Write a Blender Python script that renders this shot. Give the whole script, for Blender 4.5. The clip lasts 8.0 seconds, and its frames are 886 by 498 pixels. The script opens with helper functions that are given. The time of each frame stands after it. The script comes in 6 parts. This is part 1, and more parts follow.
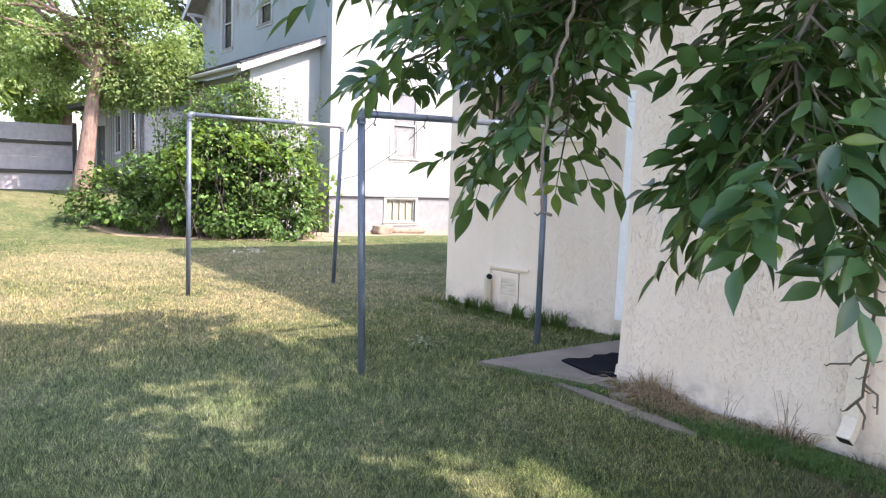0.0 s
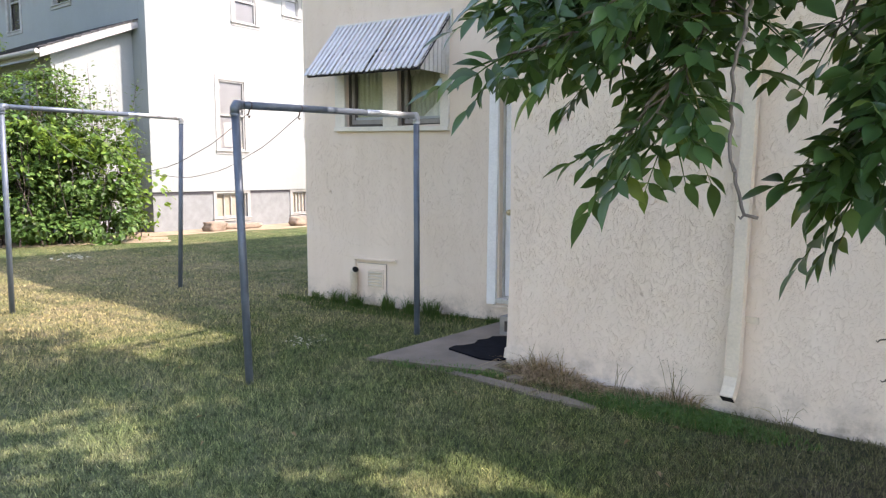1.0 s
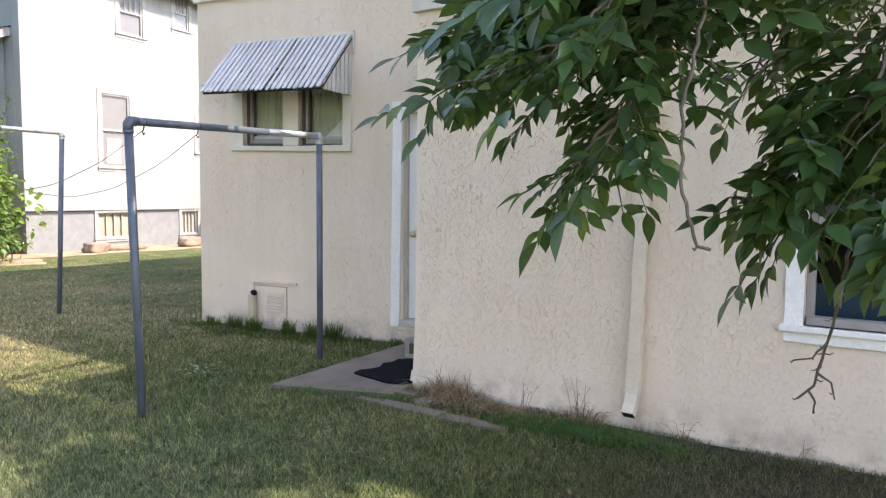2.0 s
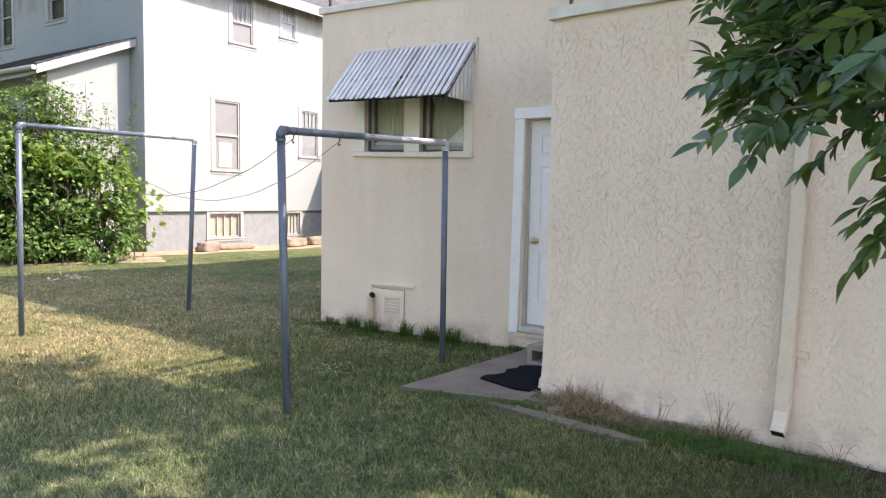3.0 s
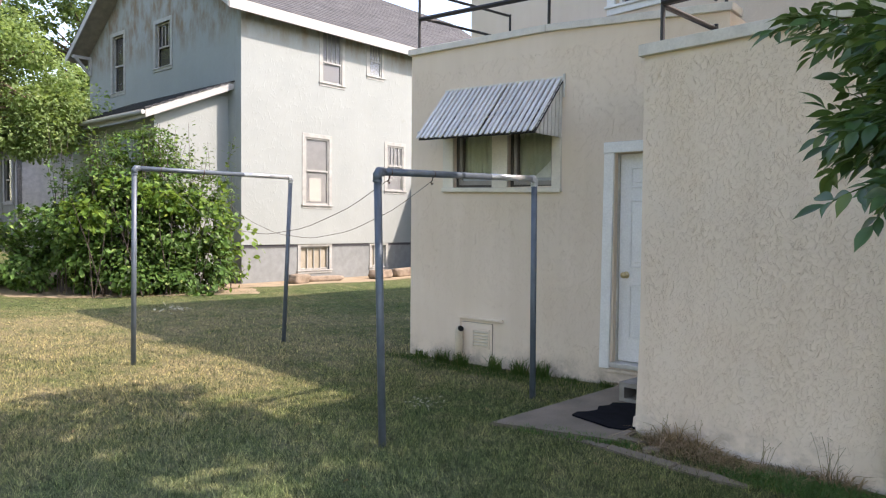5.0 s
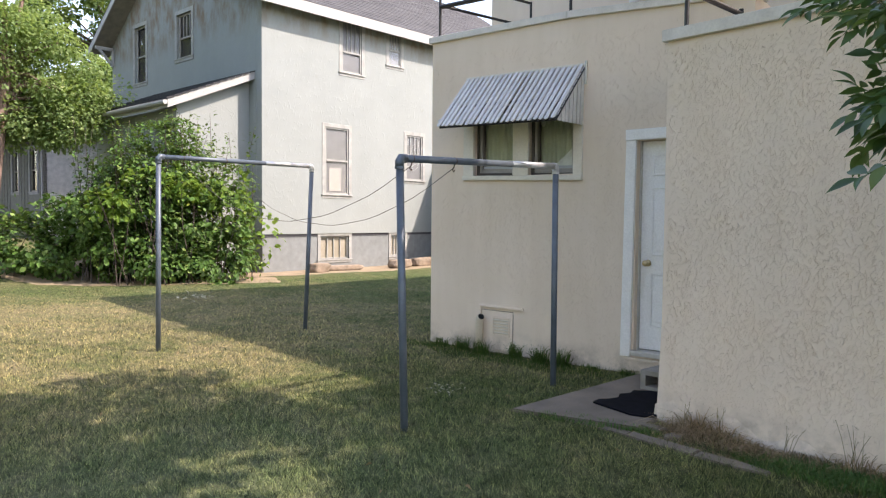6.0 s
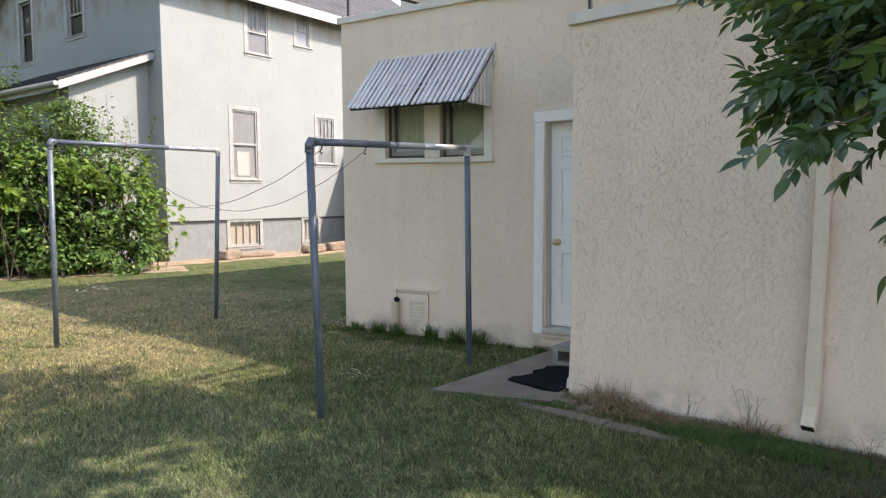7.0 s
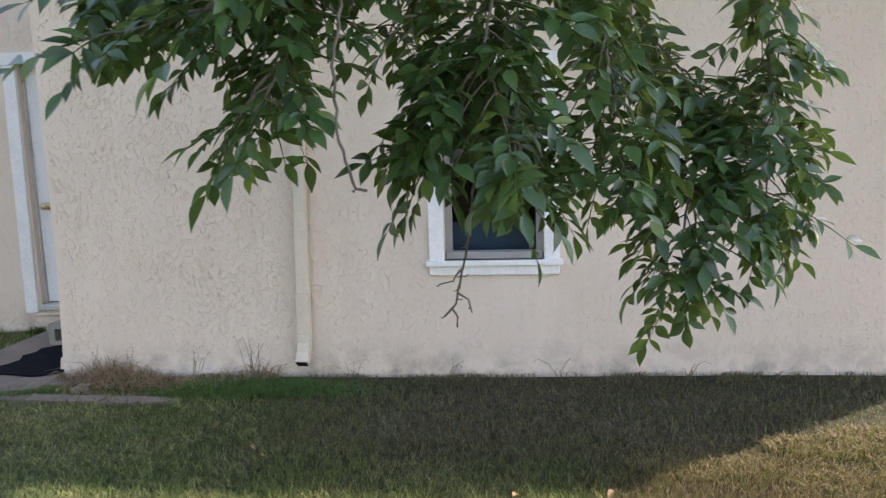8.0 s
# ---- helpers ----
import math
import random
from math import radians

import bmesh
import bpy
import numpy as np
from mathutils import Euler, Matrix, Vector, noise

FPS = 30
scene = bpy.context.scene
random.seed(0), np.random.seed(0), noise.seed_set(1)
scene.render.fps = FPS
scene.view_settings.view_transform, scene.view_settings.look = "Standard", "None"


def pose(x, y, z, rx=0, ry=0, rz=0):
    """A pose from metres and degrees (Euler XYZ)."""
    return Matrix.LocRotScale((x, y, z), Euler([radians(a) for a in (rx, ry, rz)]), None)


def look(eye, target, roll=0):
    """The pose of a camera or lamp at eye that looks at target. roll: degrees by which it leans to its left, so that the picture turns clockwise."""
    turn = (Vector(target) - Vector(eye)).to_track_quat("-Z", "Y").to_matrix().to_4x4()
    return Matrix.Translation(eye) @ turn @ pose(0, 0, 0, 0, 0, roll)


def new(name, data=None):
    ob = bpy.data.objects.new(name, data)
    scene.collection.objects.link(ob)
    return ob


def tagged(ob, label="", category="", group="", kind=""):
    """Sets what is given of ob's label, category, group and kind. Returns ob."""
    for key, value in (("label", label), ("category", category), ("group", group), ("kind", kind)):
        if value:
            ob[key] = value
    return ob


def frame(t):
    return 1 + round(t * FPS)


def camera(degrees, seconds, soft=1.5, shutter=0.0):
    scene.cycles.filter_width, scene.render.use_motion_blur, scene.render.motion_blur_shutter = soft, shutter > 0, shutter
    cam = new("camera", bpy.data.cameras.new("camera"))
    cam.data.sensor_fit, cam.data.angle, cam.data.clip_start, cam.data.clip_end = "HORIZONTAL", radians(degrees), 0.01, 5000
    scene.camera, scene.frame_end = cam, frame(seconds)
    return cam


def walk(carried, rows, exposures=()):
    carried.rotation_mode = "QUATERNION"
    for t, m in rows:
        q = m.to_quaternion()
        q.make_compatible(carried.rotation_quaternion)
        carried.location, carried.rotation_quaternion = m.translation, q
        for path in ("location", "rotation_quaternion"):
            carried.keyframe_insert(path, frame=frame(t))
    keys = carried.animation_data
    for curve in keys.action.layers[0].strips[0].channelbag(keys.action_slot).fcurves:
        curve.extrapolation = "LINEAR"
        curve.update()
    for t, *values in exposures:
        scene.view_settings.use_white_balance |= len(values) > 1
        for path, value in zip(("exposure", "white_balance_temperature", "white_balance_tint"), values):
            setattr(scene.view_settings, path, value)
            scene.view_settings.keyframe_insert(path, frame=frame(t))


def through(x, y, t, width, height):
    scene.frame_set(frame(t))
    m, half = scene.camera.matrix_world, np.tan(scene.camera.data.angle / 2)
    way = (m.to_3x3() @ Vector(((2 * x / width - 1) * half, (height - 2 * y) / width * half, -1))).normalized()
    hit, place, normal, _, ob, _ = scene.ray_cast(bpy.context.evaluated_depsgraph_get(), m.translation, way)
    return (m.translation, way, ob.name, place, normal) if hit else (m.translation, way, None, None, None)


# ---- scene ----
cam = camera(64.0, 8.0, soft=1.2, shutter=0.06)
PATH = [
    (0, (3.54, -3.999, 1.417), (1.886, -2.888, 1.234), 1.9),
    (0.1, (3.495, -4.013, 1.42), (1.851, -2.89, 1.23), 1.3),
    (0.5, (3.324, -4.144, 1.438), (1.757, -2.917, 1.235), 0.6),
    (1, (3.159, -4.277, 1.434), (1.831, -2.796, 1.226), 0.0),
    (1.2, (3.122, -4.315, 1.431), (1.898, -2.747, 1.227), -0.1),
    (2.3, (3.038, -4.303, 1.47), (1.942, -2.636, 1.328), 0.6),
    (2.5, (2.985, -4.339, 1.489), (1.836, -2.709, 1.348), 0.9),
    (3, (2.809, -4.54, 1.474), (1.523, -3.016, 1.329), 1.0),
    (3.5, (2.746, -4.633, 1.489), (1.376, -3.181, 1.359), 0.8),
    (4, (2.778, -4.639, 1.52), (1.375, -3.217, 1.43), 0.6),
    (4.5, (2.805, -4.635, 1.534), (1.375, -3.237, 1.473), 0.5),
    (6, (2.802, -4.673, 1.498), (1.311, -3.342, 1.407), 0.5),
    (6.5, (2.801, -4.67, 1.505), (1.351, -3.297, 1.386), 0.2),
    (7, (2.804, -4.662, 1.501), (1.485, -3.165, 1.361), -0.5),
    (7.2, (2.804, -4.628, 1.497), (1.62, -3.025, 1.338), -1.3),
    (7.3, (2.829, -4.599, 1.485), (1.741, -2.929, 1.313), -1.7),
    (7.5, (2.881, -4.542, 1.477), (2.041, -2.739, 1.264), -2.0),
    (7.7, (2.947, -4.479, 1.477), (2.382, -2.578, 1.221), -2.5),
    (7.8, (2.985, -4.454, 1.463), (2.552, -2.519, 1.195), -2.4),
    (8, (3.087, -4.379, 1.435), (2.869, -2.41, 1.161), -1.8),
]
walk(cam, [(t, look(eye, target, roll)) for t, eye, target, roll in PATH],
     exposures=[(0.0, 2.36, 7300, 26), (0.5, 2.32, 7400, 26), (1.0, 2.10, 7600, 24), (2.5, 2.14, 7800, 25), (3.5, 1.88, 7800, 23), (4.5, 1.70, 7800, 21), (6.0, 1.60, 7850, 21), (7.0, 1.63, 7850, 21), (7.5, 1.70, 7800, 22), (8.0, 2.0, 7650, 25)])

# ---------------------------------------------------------------- world, sun
SUN_X, SUN_Y = 0.77, 0.53            # run of the sun's ray per metre of height
ELEV = math.atan2(1.0, math.hypot(SUN_X, SUN_Y))
AZIM = math.atan2(SUN_X, SUN_Y)
world = bpy.data.worlds.new("world")
scene.world = world
world.use_nodes = True
wn = world.node_tree.nodes
sky = wn.new("ShaderNodeTexSky")
sky.sky_type, sky.sun_disc = "NISHITA", False
sky.sun_elevation, sky.sun_rotation = ELEV, AZIM
sky.air_density, sky.dust_density = 1.0, 0.9
wn["Background"].inputs["Strength"].default_value = 0.19
world.node_tree.links.new(sky.outputs[0], wn["Background"].inputs[0])
sun_data = bpy.data.lights.new("sun", "SUN")
sun_data.energy, sun_data.angle, sun_data.color = 2.75, radians(0.53), (1.0, 0.985, 0.96)
sun = new("sun", sun_data)
sun.matrix_world = look((SUN_X * 40, SUN_Y * 40, 40), (0, 0, 0))

# ---------------------------------------------------------------- materials
def material(name):
    m = bpy.data.materials.new(name)
    m.use_nodes = True
    nt = m.node_tree
    return m, nt, nt.nodes["Principled BSDF"]


def coords(nt, scale=(1, 1, 1), kind="Object"):
    tc, mp = nt.nodes.new("ShaderNodeTexCoord"), nt.nodes.new("ShaderNodeMapping")
    mp.inputs["Scale"].default_value = scale
    nt.links.new(tc.outputs[kind], mp.inputs[0])
    return mp.outputs[0]


def noise_tex(nt, vec, scale, detail=4.0, rough=0.55, distort=0.0):
    n = nt.nodes.new("ShaderNodeTexNoise")
    n.inputs["Scale"].default_value, n.inputs["Detail"].default_value = scale, detail
    n.inputs["Roughness"].default_value, n.inputs["Distortion"].default_value = rough, distort
    nt.links.new(vec, n.inputs["Vector"])
    return n.outputs["Fac"]


def ramp(nt, fac, stops):
    r = nt.nodes.new("ShaderNodeValToRGB")
    e = r.color_ramp.elements
    while len(e) < len(stops):
        e.new(0.5)
    for el, (p, c) in zip(e, stops):
        el.position, el.color = p, (*c, 1) if len(c) == 3 else c
    nt.links.new(fac, r.inputs[0])
    return r.outputs[0]


def mix(nt, a, b, fac, mode="MIX"):
    m = nt.nodes.new("ShaderNodeMix")
    m.data_type, m.blend_type = "RGBA", mode
    for sock, v in ((m.inputs[0], fac), (m.inputs[6], a), (m.inputs[7], b)):
        if isinstance(v, (int, float)):
            sock.default_value = v
        elif isinstance(v, tuple):
            sock.default_value = (*v, 1)
        else:
            nt.links.new(v, sock)
    return m.outputs[2]


def bump(nt, bsdf, height, strength, dist):
    b = nt.nodes.new("ShaderNodeBump")
    b.inputs["Strength"].default_value, b.inputs["Distance"].default_value = strength, dist
    nt.links.new(height, b.inputs["Height"])
    nt.links.new(b.outputs[0], bsdf.inputs["Normal"])
    return b


def plain(name, col, rough=0.6, metal=0.0, vary=0.12, scale=6.0, grain=60.0, relief=0.15, dist=0.002):
    """Paint, metal or concrete: two scales of tone and a fine relief."""
    m, nt, p = material(name)
    v = coords(nt)
    big, fine = noise_tex(nt, v, scale, 5), noise_tex(nt, v, grain, 3)
    lo, hi = tuple(c * (1 - vary) for c in col), tuple(min(1, c * (1 + vary)) for c in col)
    c = ramp(nt, big, [(0.3, lo), (0.7, hi)])
    c = mix(nt, c, ramp(nt, fine, [(0.3, (0.82,) * 3), (0.65, (1.0,) * 3)]), 0.6, "MULTIPLY")
    nt.links.new(c, p.inputs["Base Color"])
    p.inputs["Roughness"].default_value, p.inputs["Metallic"].default_value = rough, metal
    if relief:
        bump(nt, p, fine, relief, dist)
    return m


def stucco(name, col, col2, worm=13.0, relief=0.9, dist=0.012, sparse=0.47, eave=None):
    """Trowelled stucco: short curled ridges over a sandy ground, faint stains."""
    m, nt, p = material(name)
    v = coords(nt)
    warp = noise_tex(nt, v, worm * 0.55, 2, 0.5)
    w = nt.nodes.new("ShaderNodeVectorMath")
    w.operation = "MULTIPLY_ADD"
    nt.links.new(v, w.inputs[0])
    w.inputs[1].default_value = (1.0, 1.0, 0.62)
    addv = nt.nodes.new("ShaderNodeCombineXYZ")
    for i in range(3):
        mu = nt.nodes.new("ShaderNodeMath")
        mu.operation, mu.inputs[1].default_value = "MULTIPLY", 0.10 * (1, -0.8, 0.9)[i]
        nt.links.new(warp, mu.inputs[0])
        nt.links.new(mu.outputs[0], addv.inputs[i])
    nt.links.new(addv.outputs[0], w.inputs[2])
    ridge = noise_tex(nt, w.outputs[0], worm, 2.0, 0.5, 0.9)
    gate = noise_tex(nt, v, worm * 1.35, 2, 0.5)
    stroke = ramp(nt, ridge, [(0.44, (0.0,) * 3), (0.484, (1.0,) * 3), (0.516, (1.0,) * 3), (0.56, (0.0,) * 3)])
    open_ = ramp(nt, gate, [(sparse, (0.0,) * 3), (sparse + 0.12, (1.0,) * 3)])
    stroke = mix(nt, stroke, open_, 1.0, "MULTIPLY")
    sand = noise_tex(nt, v, 120, 4)
    swell = noise_tex(nt, v, worm * 0.5, 3)
    patch = noise_tex(nt, v, 1.1, 5, 0.6)
    streak = noise_tex(nt, coords(nt, (5.0, 5.0, 0.5)), 1.4, 5)
    h = mix(nt, mix(nt, swell, sand, 0.22), stroke, 0.5)
    c = ramp(nt, patch, [(0.3, col), (0.7, col2)])
    c = mix(nt, c, ramp(nt, streak, [(0.35, (0.93, 0.92, 0.90)), (0.6, (1.0,) * 3)]), 0.5 if eave is None else 0.15, "MULTIPLY")
    c = mix(nt, c, ramp(nt, stroke, [(0.1, (0.995,) * 3), (0.6, (1.01,) * 3)]), 1.0, "MULTIPLY")
    if eave is None:                  # splashed dirt along the wall foot
        sep = nt.nodes.new("ShaderNodeSeparateXYZ")
        nt.links.new(v, sep.inputs[0])
        lo = nt.nodes.new("ShaderNodeMapRange")
        lo.inputs["From Min"].default_value, lo.inputs["From Max"].default_value = 0.26, 0.0
        nt.links.new(sep.outputs[2], lo.inputs["Value"])
        k = nt.nodes.new("ShaderNodeMath")
        k.operation = "MULTIPLY"
        nt.links.new(lo.outputs[0], k.inputs[0])
        nt.links.new(ramp(nt, noise_tex(nt, v, 5.0, 7, 0.7), [(0.42, (0.0,) * 3), (0.66, (0.85,) * 3)]), k.inputs[1])
        c = mix(nt, c, (0.24, 0.20, 0.155), k.outputs[0])
    if eave is not None:             # brown peeling and rust stains high on the wall
        sep = nt.nodes.new("ShaderNodeSeparateXYZ")
        nt.links.new(v, sep.inputs[0])
        hi = nt.nodes.new("ShaderNodeMapRange")
        hi.inputs["From Min"].default_value, hi.inputs["From Max"].default_value = eave, eave + 0.8
        nt.links.new(sep.outputs[2], hi.inputs["Value"])
        k = nt.nodes.new("ShaderNodeMath")
        k.operation = "MULTIPLY"
        nt.links.new(hi.outputs[0], k.inputs[0])
        nt.links.new(ramp(nt, noise_tex(nt, coords(nt, (2.2, 2.2, 1.0)), 1.3, 6, 0.65), [(0.42, (0.0,) * 3), (0.62, (1.0,) * 3)]), k.inputs[1])
        c = mix(nt, c, (0.20, 0.155, 0.115), k.outputs[0])
        blot = ramp(nt, noise_tex(nt, v, 2.1, 7, 0.7), [(0.62, (1.0,) * 3), (0.74, (0.88, 0.85, 0.80))])
        c = mix(nt, c, blot, 0.8, "MULTIPLY")
    nt.links.new(c, p.inputs["Base Color"])
    p.inputs["Roughness"].default_value = 0.9
    p.inputs["Specular IOR Level"].default_value = 0.25
    bump(nt, p, h, relief, dist)
    return m


def leaf_material(name, dark, light, yellow, through=0.25, gloss=0.42, shine=0.15):
    m, nt, p = material(name)
    geo = nt.nodes.new("ShaderNodeNewGeometry")
    oi = nt.nodes.new("ShaderNodeObjectInfo")
    add = nt.nodes.new("ShaderNodeMath")
    add.operation = "ADD"
    nt.links.new(geo.outputs["Random Per Island"], add.inputs[0])
    nt.links.new(oi.outputs["Random"], add.inputs[1])
    fr = nt.nodes.new("ShaderNodeMath")
    fr.operation = "FRACT"
    nt.links.new(add.outputs[0], fr.inputs[0])
    c = ramp(nt, fr.outputs[0], [(0.0, dark), (0.6, light), (0.93, light), (1.0, yellow)])
    v = coords(nt)
    c = mix(nt, c, ramp(nt, noise_tex(nt, v, 40, 3), [(0.3, (0.75,) * 3), (0.7, (1.1,) * 3)]), 0.7, "MULTIPLY")
    nt.links.new(c, p.inputs["Base Color"])
    p.inputs["Roughness"].default_value = gloss
    p.inputs["Specular IOR Level"].default_value = shine
    tr = nt.nodes.new("ShaderNodeBsdfTranslucent")
    nt.links.new(mix(nt, c, (0.55, 0.75, 0.12), 0.35), tr.inputs[0])
    ms = nt.nodes.new("ShaderNodeMixShader")
    ms.inputs[0].default_value = through
    nt.links.new(p.outputs[0], ms.inputs[1])
    nt.links.new(tr.outputs[0], ms.inputs[2])
    nt.links.new(ms.outputs[0], nt.nodes["Material Output"].inputs[0])
    return m


def grass_colour(nt, v):
    """Lawn tones from green to straw in patches of several sizes, driest between the clothesline frames."""
    dry = noise_tex(nt, v, 0.5, 5, 0.62)
    mid = noise_tex(nt, v, 3.2, 5, 0.62)
    sep = nt.nodes.new("ShaderNodeSeparateXYZ")
    nt.links.new(v, sep.inputs[0])
    far = nt.nodes.new("ShaderNodeVectorMath")
    far.operation = "DISTANCE"
    far.inputs[1].default_value = (-6.4, -1.9, 0.0)
    nt.links.new(v, far.inputs[0])
    west = nt.nodes.new("ShaderNodeMapRange")
    west.interpolation_type = "SMOOTHSTEP"
    for k, val in (("From Min", 6.6), ("From Max", 2.4), ("To Min", 0.03), ("To Max", 0.18)):
        west.inputs[k].default_value = val
    nt.links.new(far.outputs["Value"], west.inputs["Value"])
    add = nt.nodes.new("ShaderNodeMath")
    add.operation = "ADD"
    nt.links.new(dry, add.inputs[0])
    nt.links.new(west.outputs[0], add.inputs[1])
    c = ramp(nt, add.outputs[0], [(0.34, (0.078, 0.130, 0.050)), (0.47, (0.138, 0.186, 0.078)), (0.57, (0.205, 0.218, 0.100)), (0.74, (0.41, 0.345, 0.205))])
    add2 = nt.nodes.new("ShaderNodeMath")
    add2.operation = "ADD"
    nt.links.new(mid, add2.inputs[0])
    nt.links.new(west.outputs[0], add2.inputs[1])
    c2 = ramp(nt, add2.outputs[0], [(0.28, (0.070, 0.120, 0.046)), (0.54, (0.158, 0.200, 0.088)), (0.76, (0.395, 0.335, 0.198))])
    c = mix(nt, c, c2, 0.5)
    # pale grey-green patch in the middle of the near lawn, fading outwards
    worn = nt.nodes.new("ShaderNodeVectorMath")
    worn.operation = "DISTANCE"
    worn.inputs[1].default_value = (-0.6, -3.1, 0.0)
    nt.links.new(v, worn.inputs[0])
    pale = nt.nodes.new("ShaderNodeMapRange")
    pale.interpolation_type = "SMOOTHSTEP"
    for k, val in (("From Min", 2.9), ("From Max", 0.7), ("To Min", 0.0), ("To Max", 0.60)):
        pale.inputs[k].default_value = val
    nt.links.new(worn.outputs["Value"], pale.inputs["Value"])
    c = mix(nt, c, ramp(nt, mid, [(0.35, (0.215, 0.262, 0.152)), (0.65, (0.345, 0.36, 0.225))]), pale.outputs[0])
    clump = noise_tex(nt, v, 17.0, 4, 0.7)
    c = mix(nt, c, ramp(nt, clump, [(0.32, (0.50, 0.52, 0.50)), (0.50, (0.92,) * 3), (0.68, (1.38, 1.34, 1.22))]), 1.0, "MULTIPLY")
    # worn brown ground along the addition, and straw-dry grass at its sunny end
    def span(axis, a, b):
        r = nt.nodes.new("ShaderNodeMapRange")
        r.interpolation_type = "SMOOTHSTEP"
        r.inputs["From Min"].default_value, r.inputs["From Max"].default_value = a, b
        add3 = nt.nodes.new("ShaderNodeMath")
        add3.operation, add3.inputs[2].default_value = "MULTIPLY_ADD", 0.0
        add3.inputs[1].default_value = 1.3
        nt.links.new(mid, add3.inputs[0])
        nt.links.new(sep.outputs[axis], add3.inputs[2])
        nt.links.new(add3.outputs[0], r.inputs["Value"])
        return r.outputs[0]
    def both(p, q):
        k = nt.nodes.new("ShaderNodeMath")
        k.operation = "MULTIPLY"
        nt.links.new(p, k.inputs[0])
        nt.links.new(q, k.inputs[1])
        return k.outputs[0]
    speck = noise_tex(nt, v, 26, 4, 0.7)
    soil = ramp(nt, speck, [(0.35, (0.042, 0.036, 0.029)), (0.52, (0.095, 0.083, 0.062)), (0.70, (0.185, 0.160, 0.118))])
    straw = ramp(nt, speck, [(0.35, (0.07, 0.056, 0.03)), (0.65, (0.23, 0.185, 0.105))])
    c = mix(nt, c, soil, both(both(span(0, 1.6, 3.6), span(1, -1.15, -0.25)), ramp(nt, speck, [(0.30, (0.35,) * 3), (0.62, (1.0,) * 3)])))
    return mix(nt, c, straw, both(both(span(0, 3.7, 4.5), span(1, -0.1, -0.75)), span(1, -2.4, -1.7)))


def grass_material(name, blade):
    m, nt, p = material(name)
    v = coords(nt)
    c = grass_colour(nt, v)
    if blade:
        geo = nt.nodes.new("ShaderNodeNewGeometry")
        c = mix(nt, c, ramp(nt, geo.outputs["Random Per Island"], [(0.0, (0.08, 0.11, 0.08)), (0.42, (0.55, 0.66, 0.56)), (0.8, (1.58, 1.62, 1.36)), (1.0, (2.5, 2.3, 1.95))]), 1.0, "MULTIPLY")
        p.inputs["Roughness"].default_value = 0.55
        p.inputs["Specular IOR Level"].default_value = 0.1
        tr = nt.nodes.new("ShaderNodeBsdfTranslucent")
        nt.links.new(c, tr.inputs[0])
        ms = nt.nodes.new("ShaderNodeMixShader")
        ms.inputs[0].default_value = 0.3
        nt.links.new(p.outputs[0], ms.inputs[1])
        nt.links.new(tr.outputs[0], ms.inputs[2])
        nt.links.new(ms.outputs[0], nt.nodes["Material Output"].inputs[0])
    else:
        fine = noise_tex(nt, v, 45, 5, 0.7)
        strand = noise_tex(nt, coords(nt, (1.0, 1.0, 0.2)), 130, 2)
        c = mix(nt, c, ramp(nt, fine, [(0.3, (0.3,) * 3), (0.6, (0.8,) * 3), (0.8, (1.2, 1.15, 0.95))]), 0.95, "MULTIPLY")
        c = mix(nt, c, ramp(nt, strand, [(0.35, (0.6,) * 3), (0.6, (1.1,) * 3)]), 0.7, "MULTIPLY")
        bump(nt, p, fine, 0.9, 0.03)
        p.inputs["Roughness"].default_value = 0.95
        p.inputs["Specular IOR Level"].default_value = 0.1
    nt.links.new(c, p.inputs["Base Color"])
    return m


def glass_material(name, tint=(1, 1, 1)):
    m, nt, p = material(name)
    nt.nodes.remove(p)
    tr, gl = nt.nodes.new("ShaderNodeBsdfTransparent"), nt.nodes.new("ShaderNodeBsdfGlossy")
    tr.inputs[0].default_value = (*tint, 1)
    gl.inputs["Roughness"].default_value = 0.02
    fr, ms = nt.nodes.new("ShaderNodeFresnel"), nt.nodes.new("ShaderNodeMixShader")
    fr.inputs["IOR"].default_value = 1.3
    wav = noise_tex(nt, coords(nt), 3.0, 1)
    b = nt.nodes.new("ShaderNodeBump")
    b.inputs["Strength"].default_value, b.inputs["Distance"].default_value = 0.08, 0.01
    nt.links.new(wav, b.inputs["Height"])
    nt.links.new(b.outputs[0], gl.inputs["Normal"])
    nt.links.new(fr.outputs[0], ms.inputs[0])
    nt.links.new(tr.outputs[0], ms.inputs[1])
    nt.links.new(gl.outputs[0], ms.inputs[2])
    nt.links.new(ms.outputs[0], nt.nodes["Material Output"].inputs[0])
    return m


def bark_material(name, lo, hi):
    m, nt, p = material(name)
    f = noise_tex(nt, coords(nt, (1, 1, 0.25)), 22, 6, 0.65)
    nt.links.new(ramp(nt, f, [(0.3, lo), (0.7, hi)]), p.inputs["Base Color"])
    p.inputs["Roughness"].default_value = 0.9
    bump(nt, p, f, 0.9, 0.02)
    return m


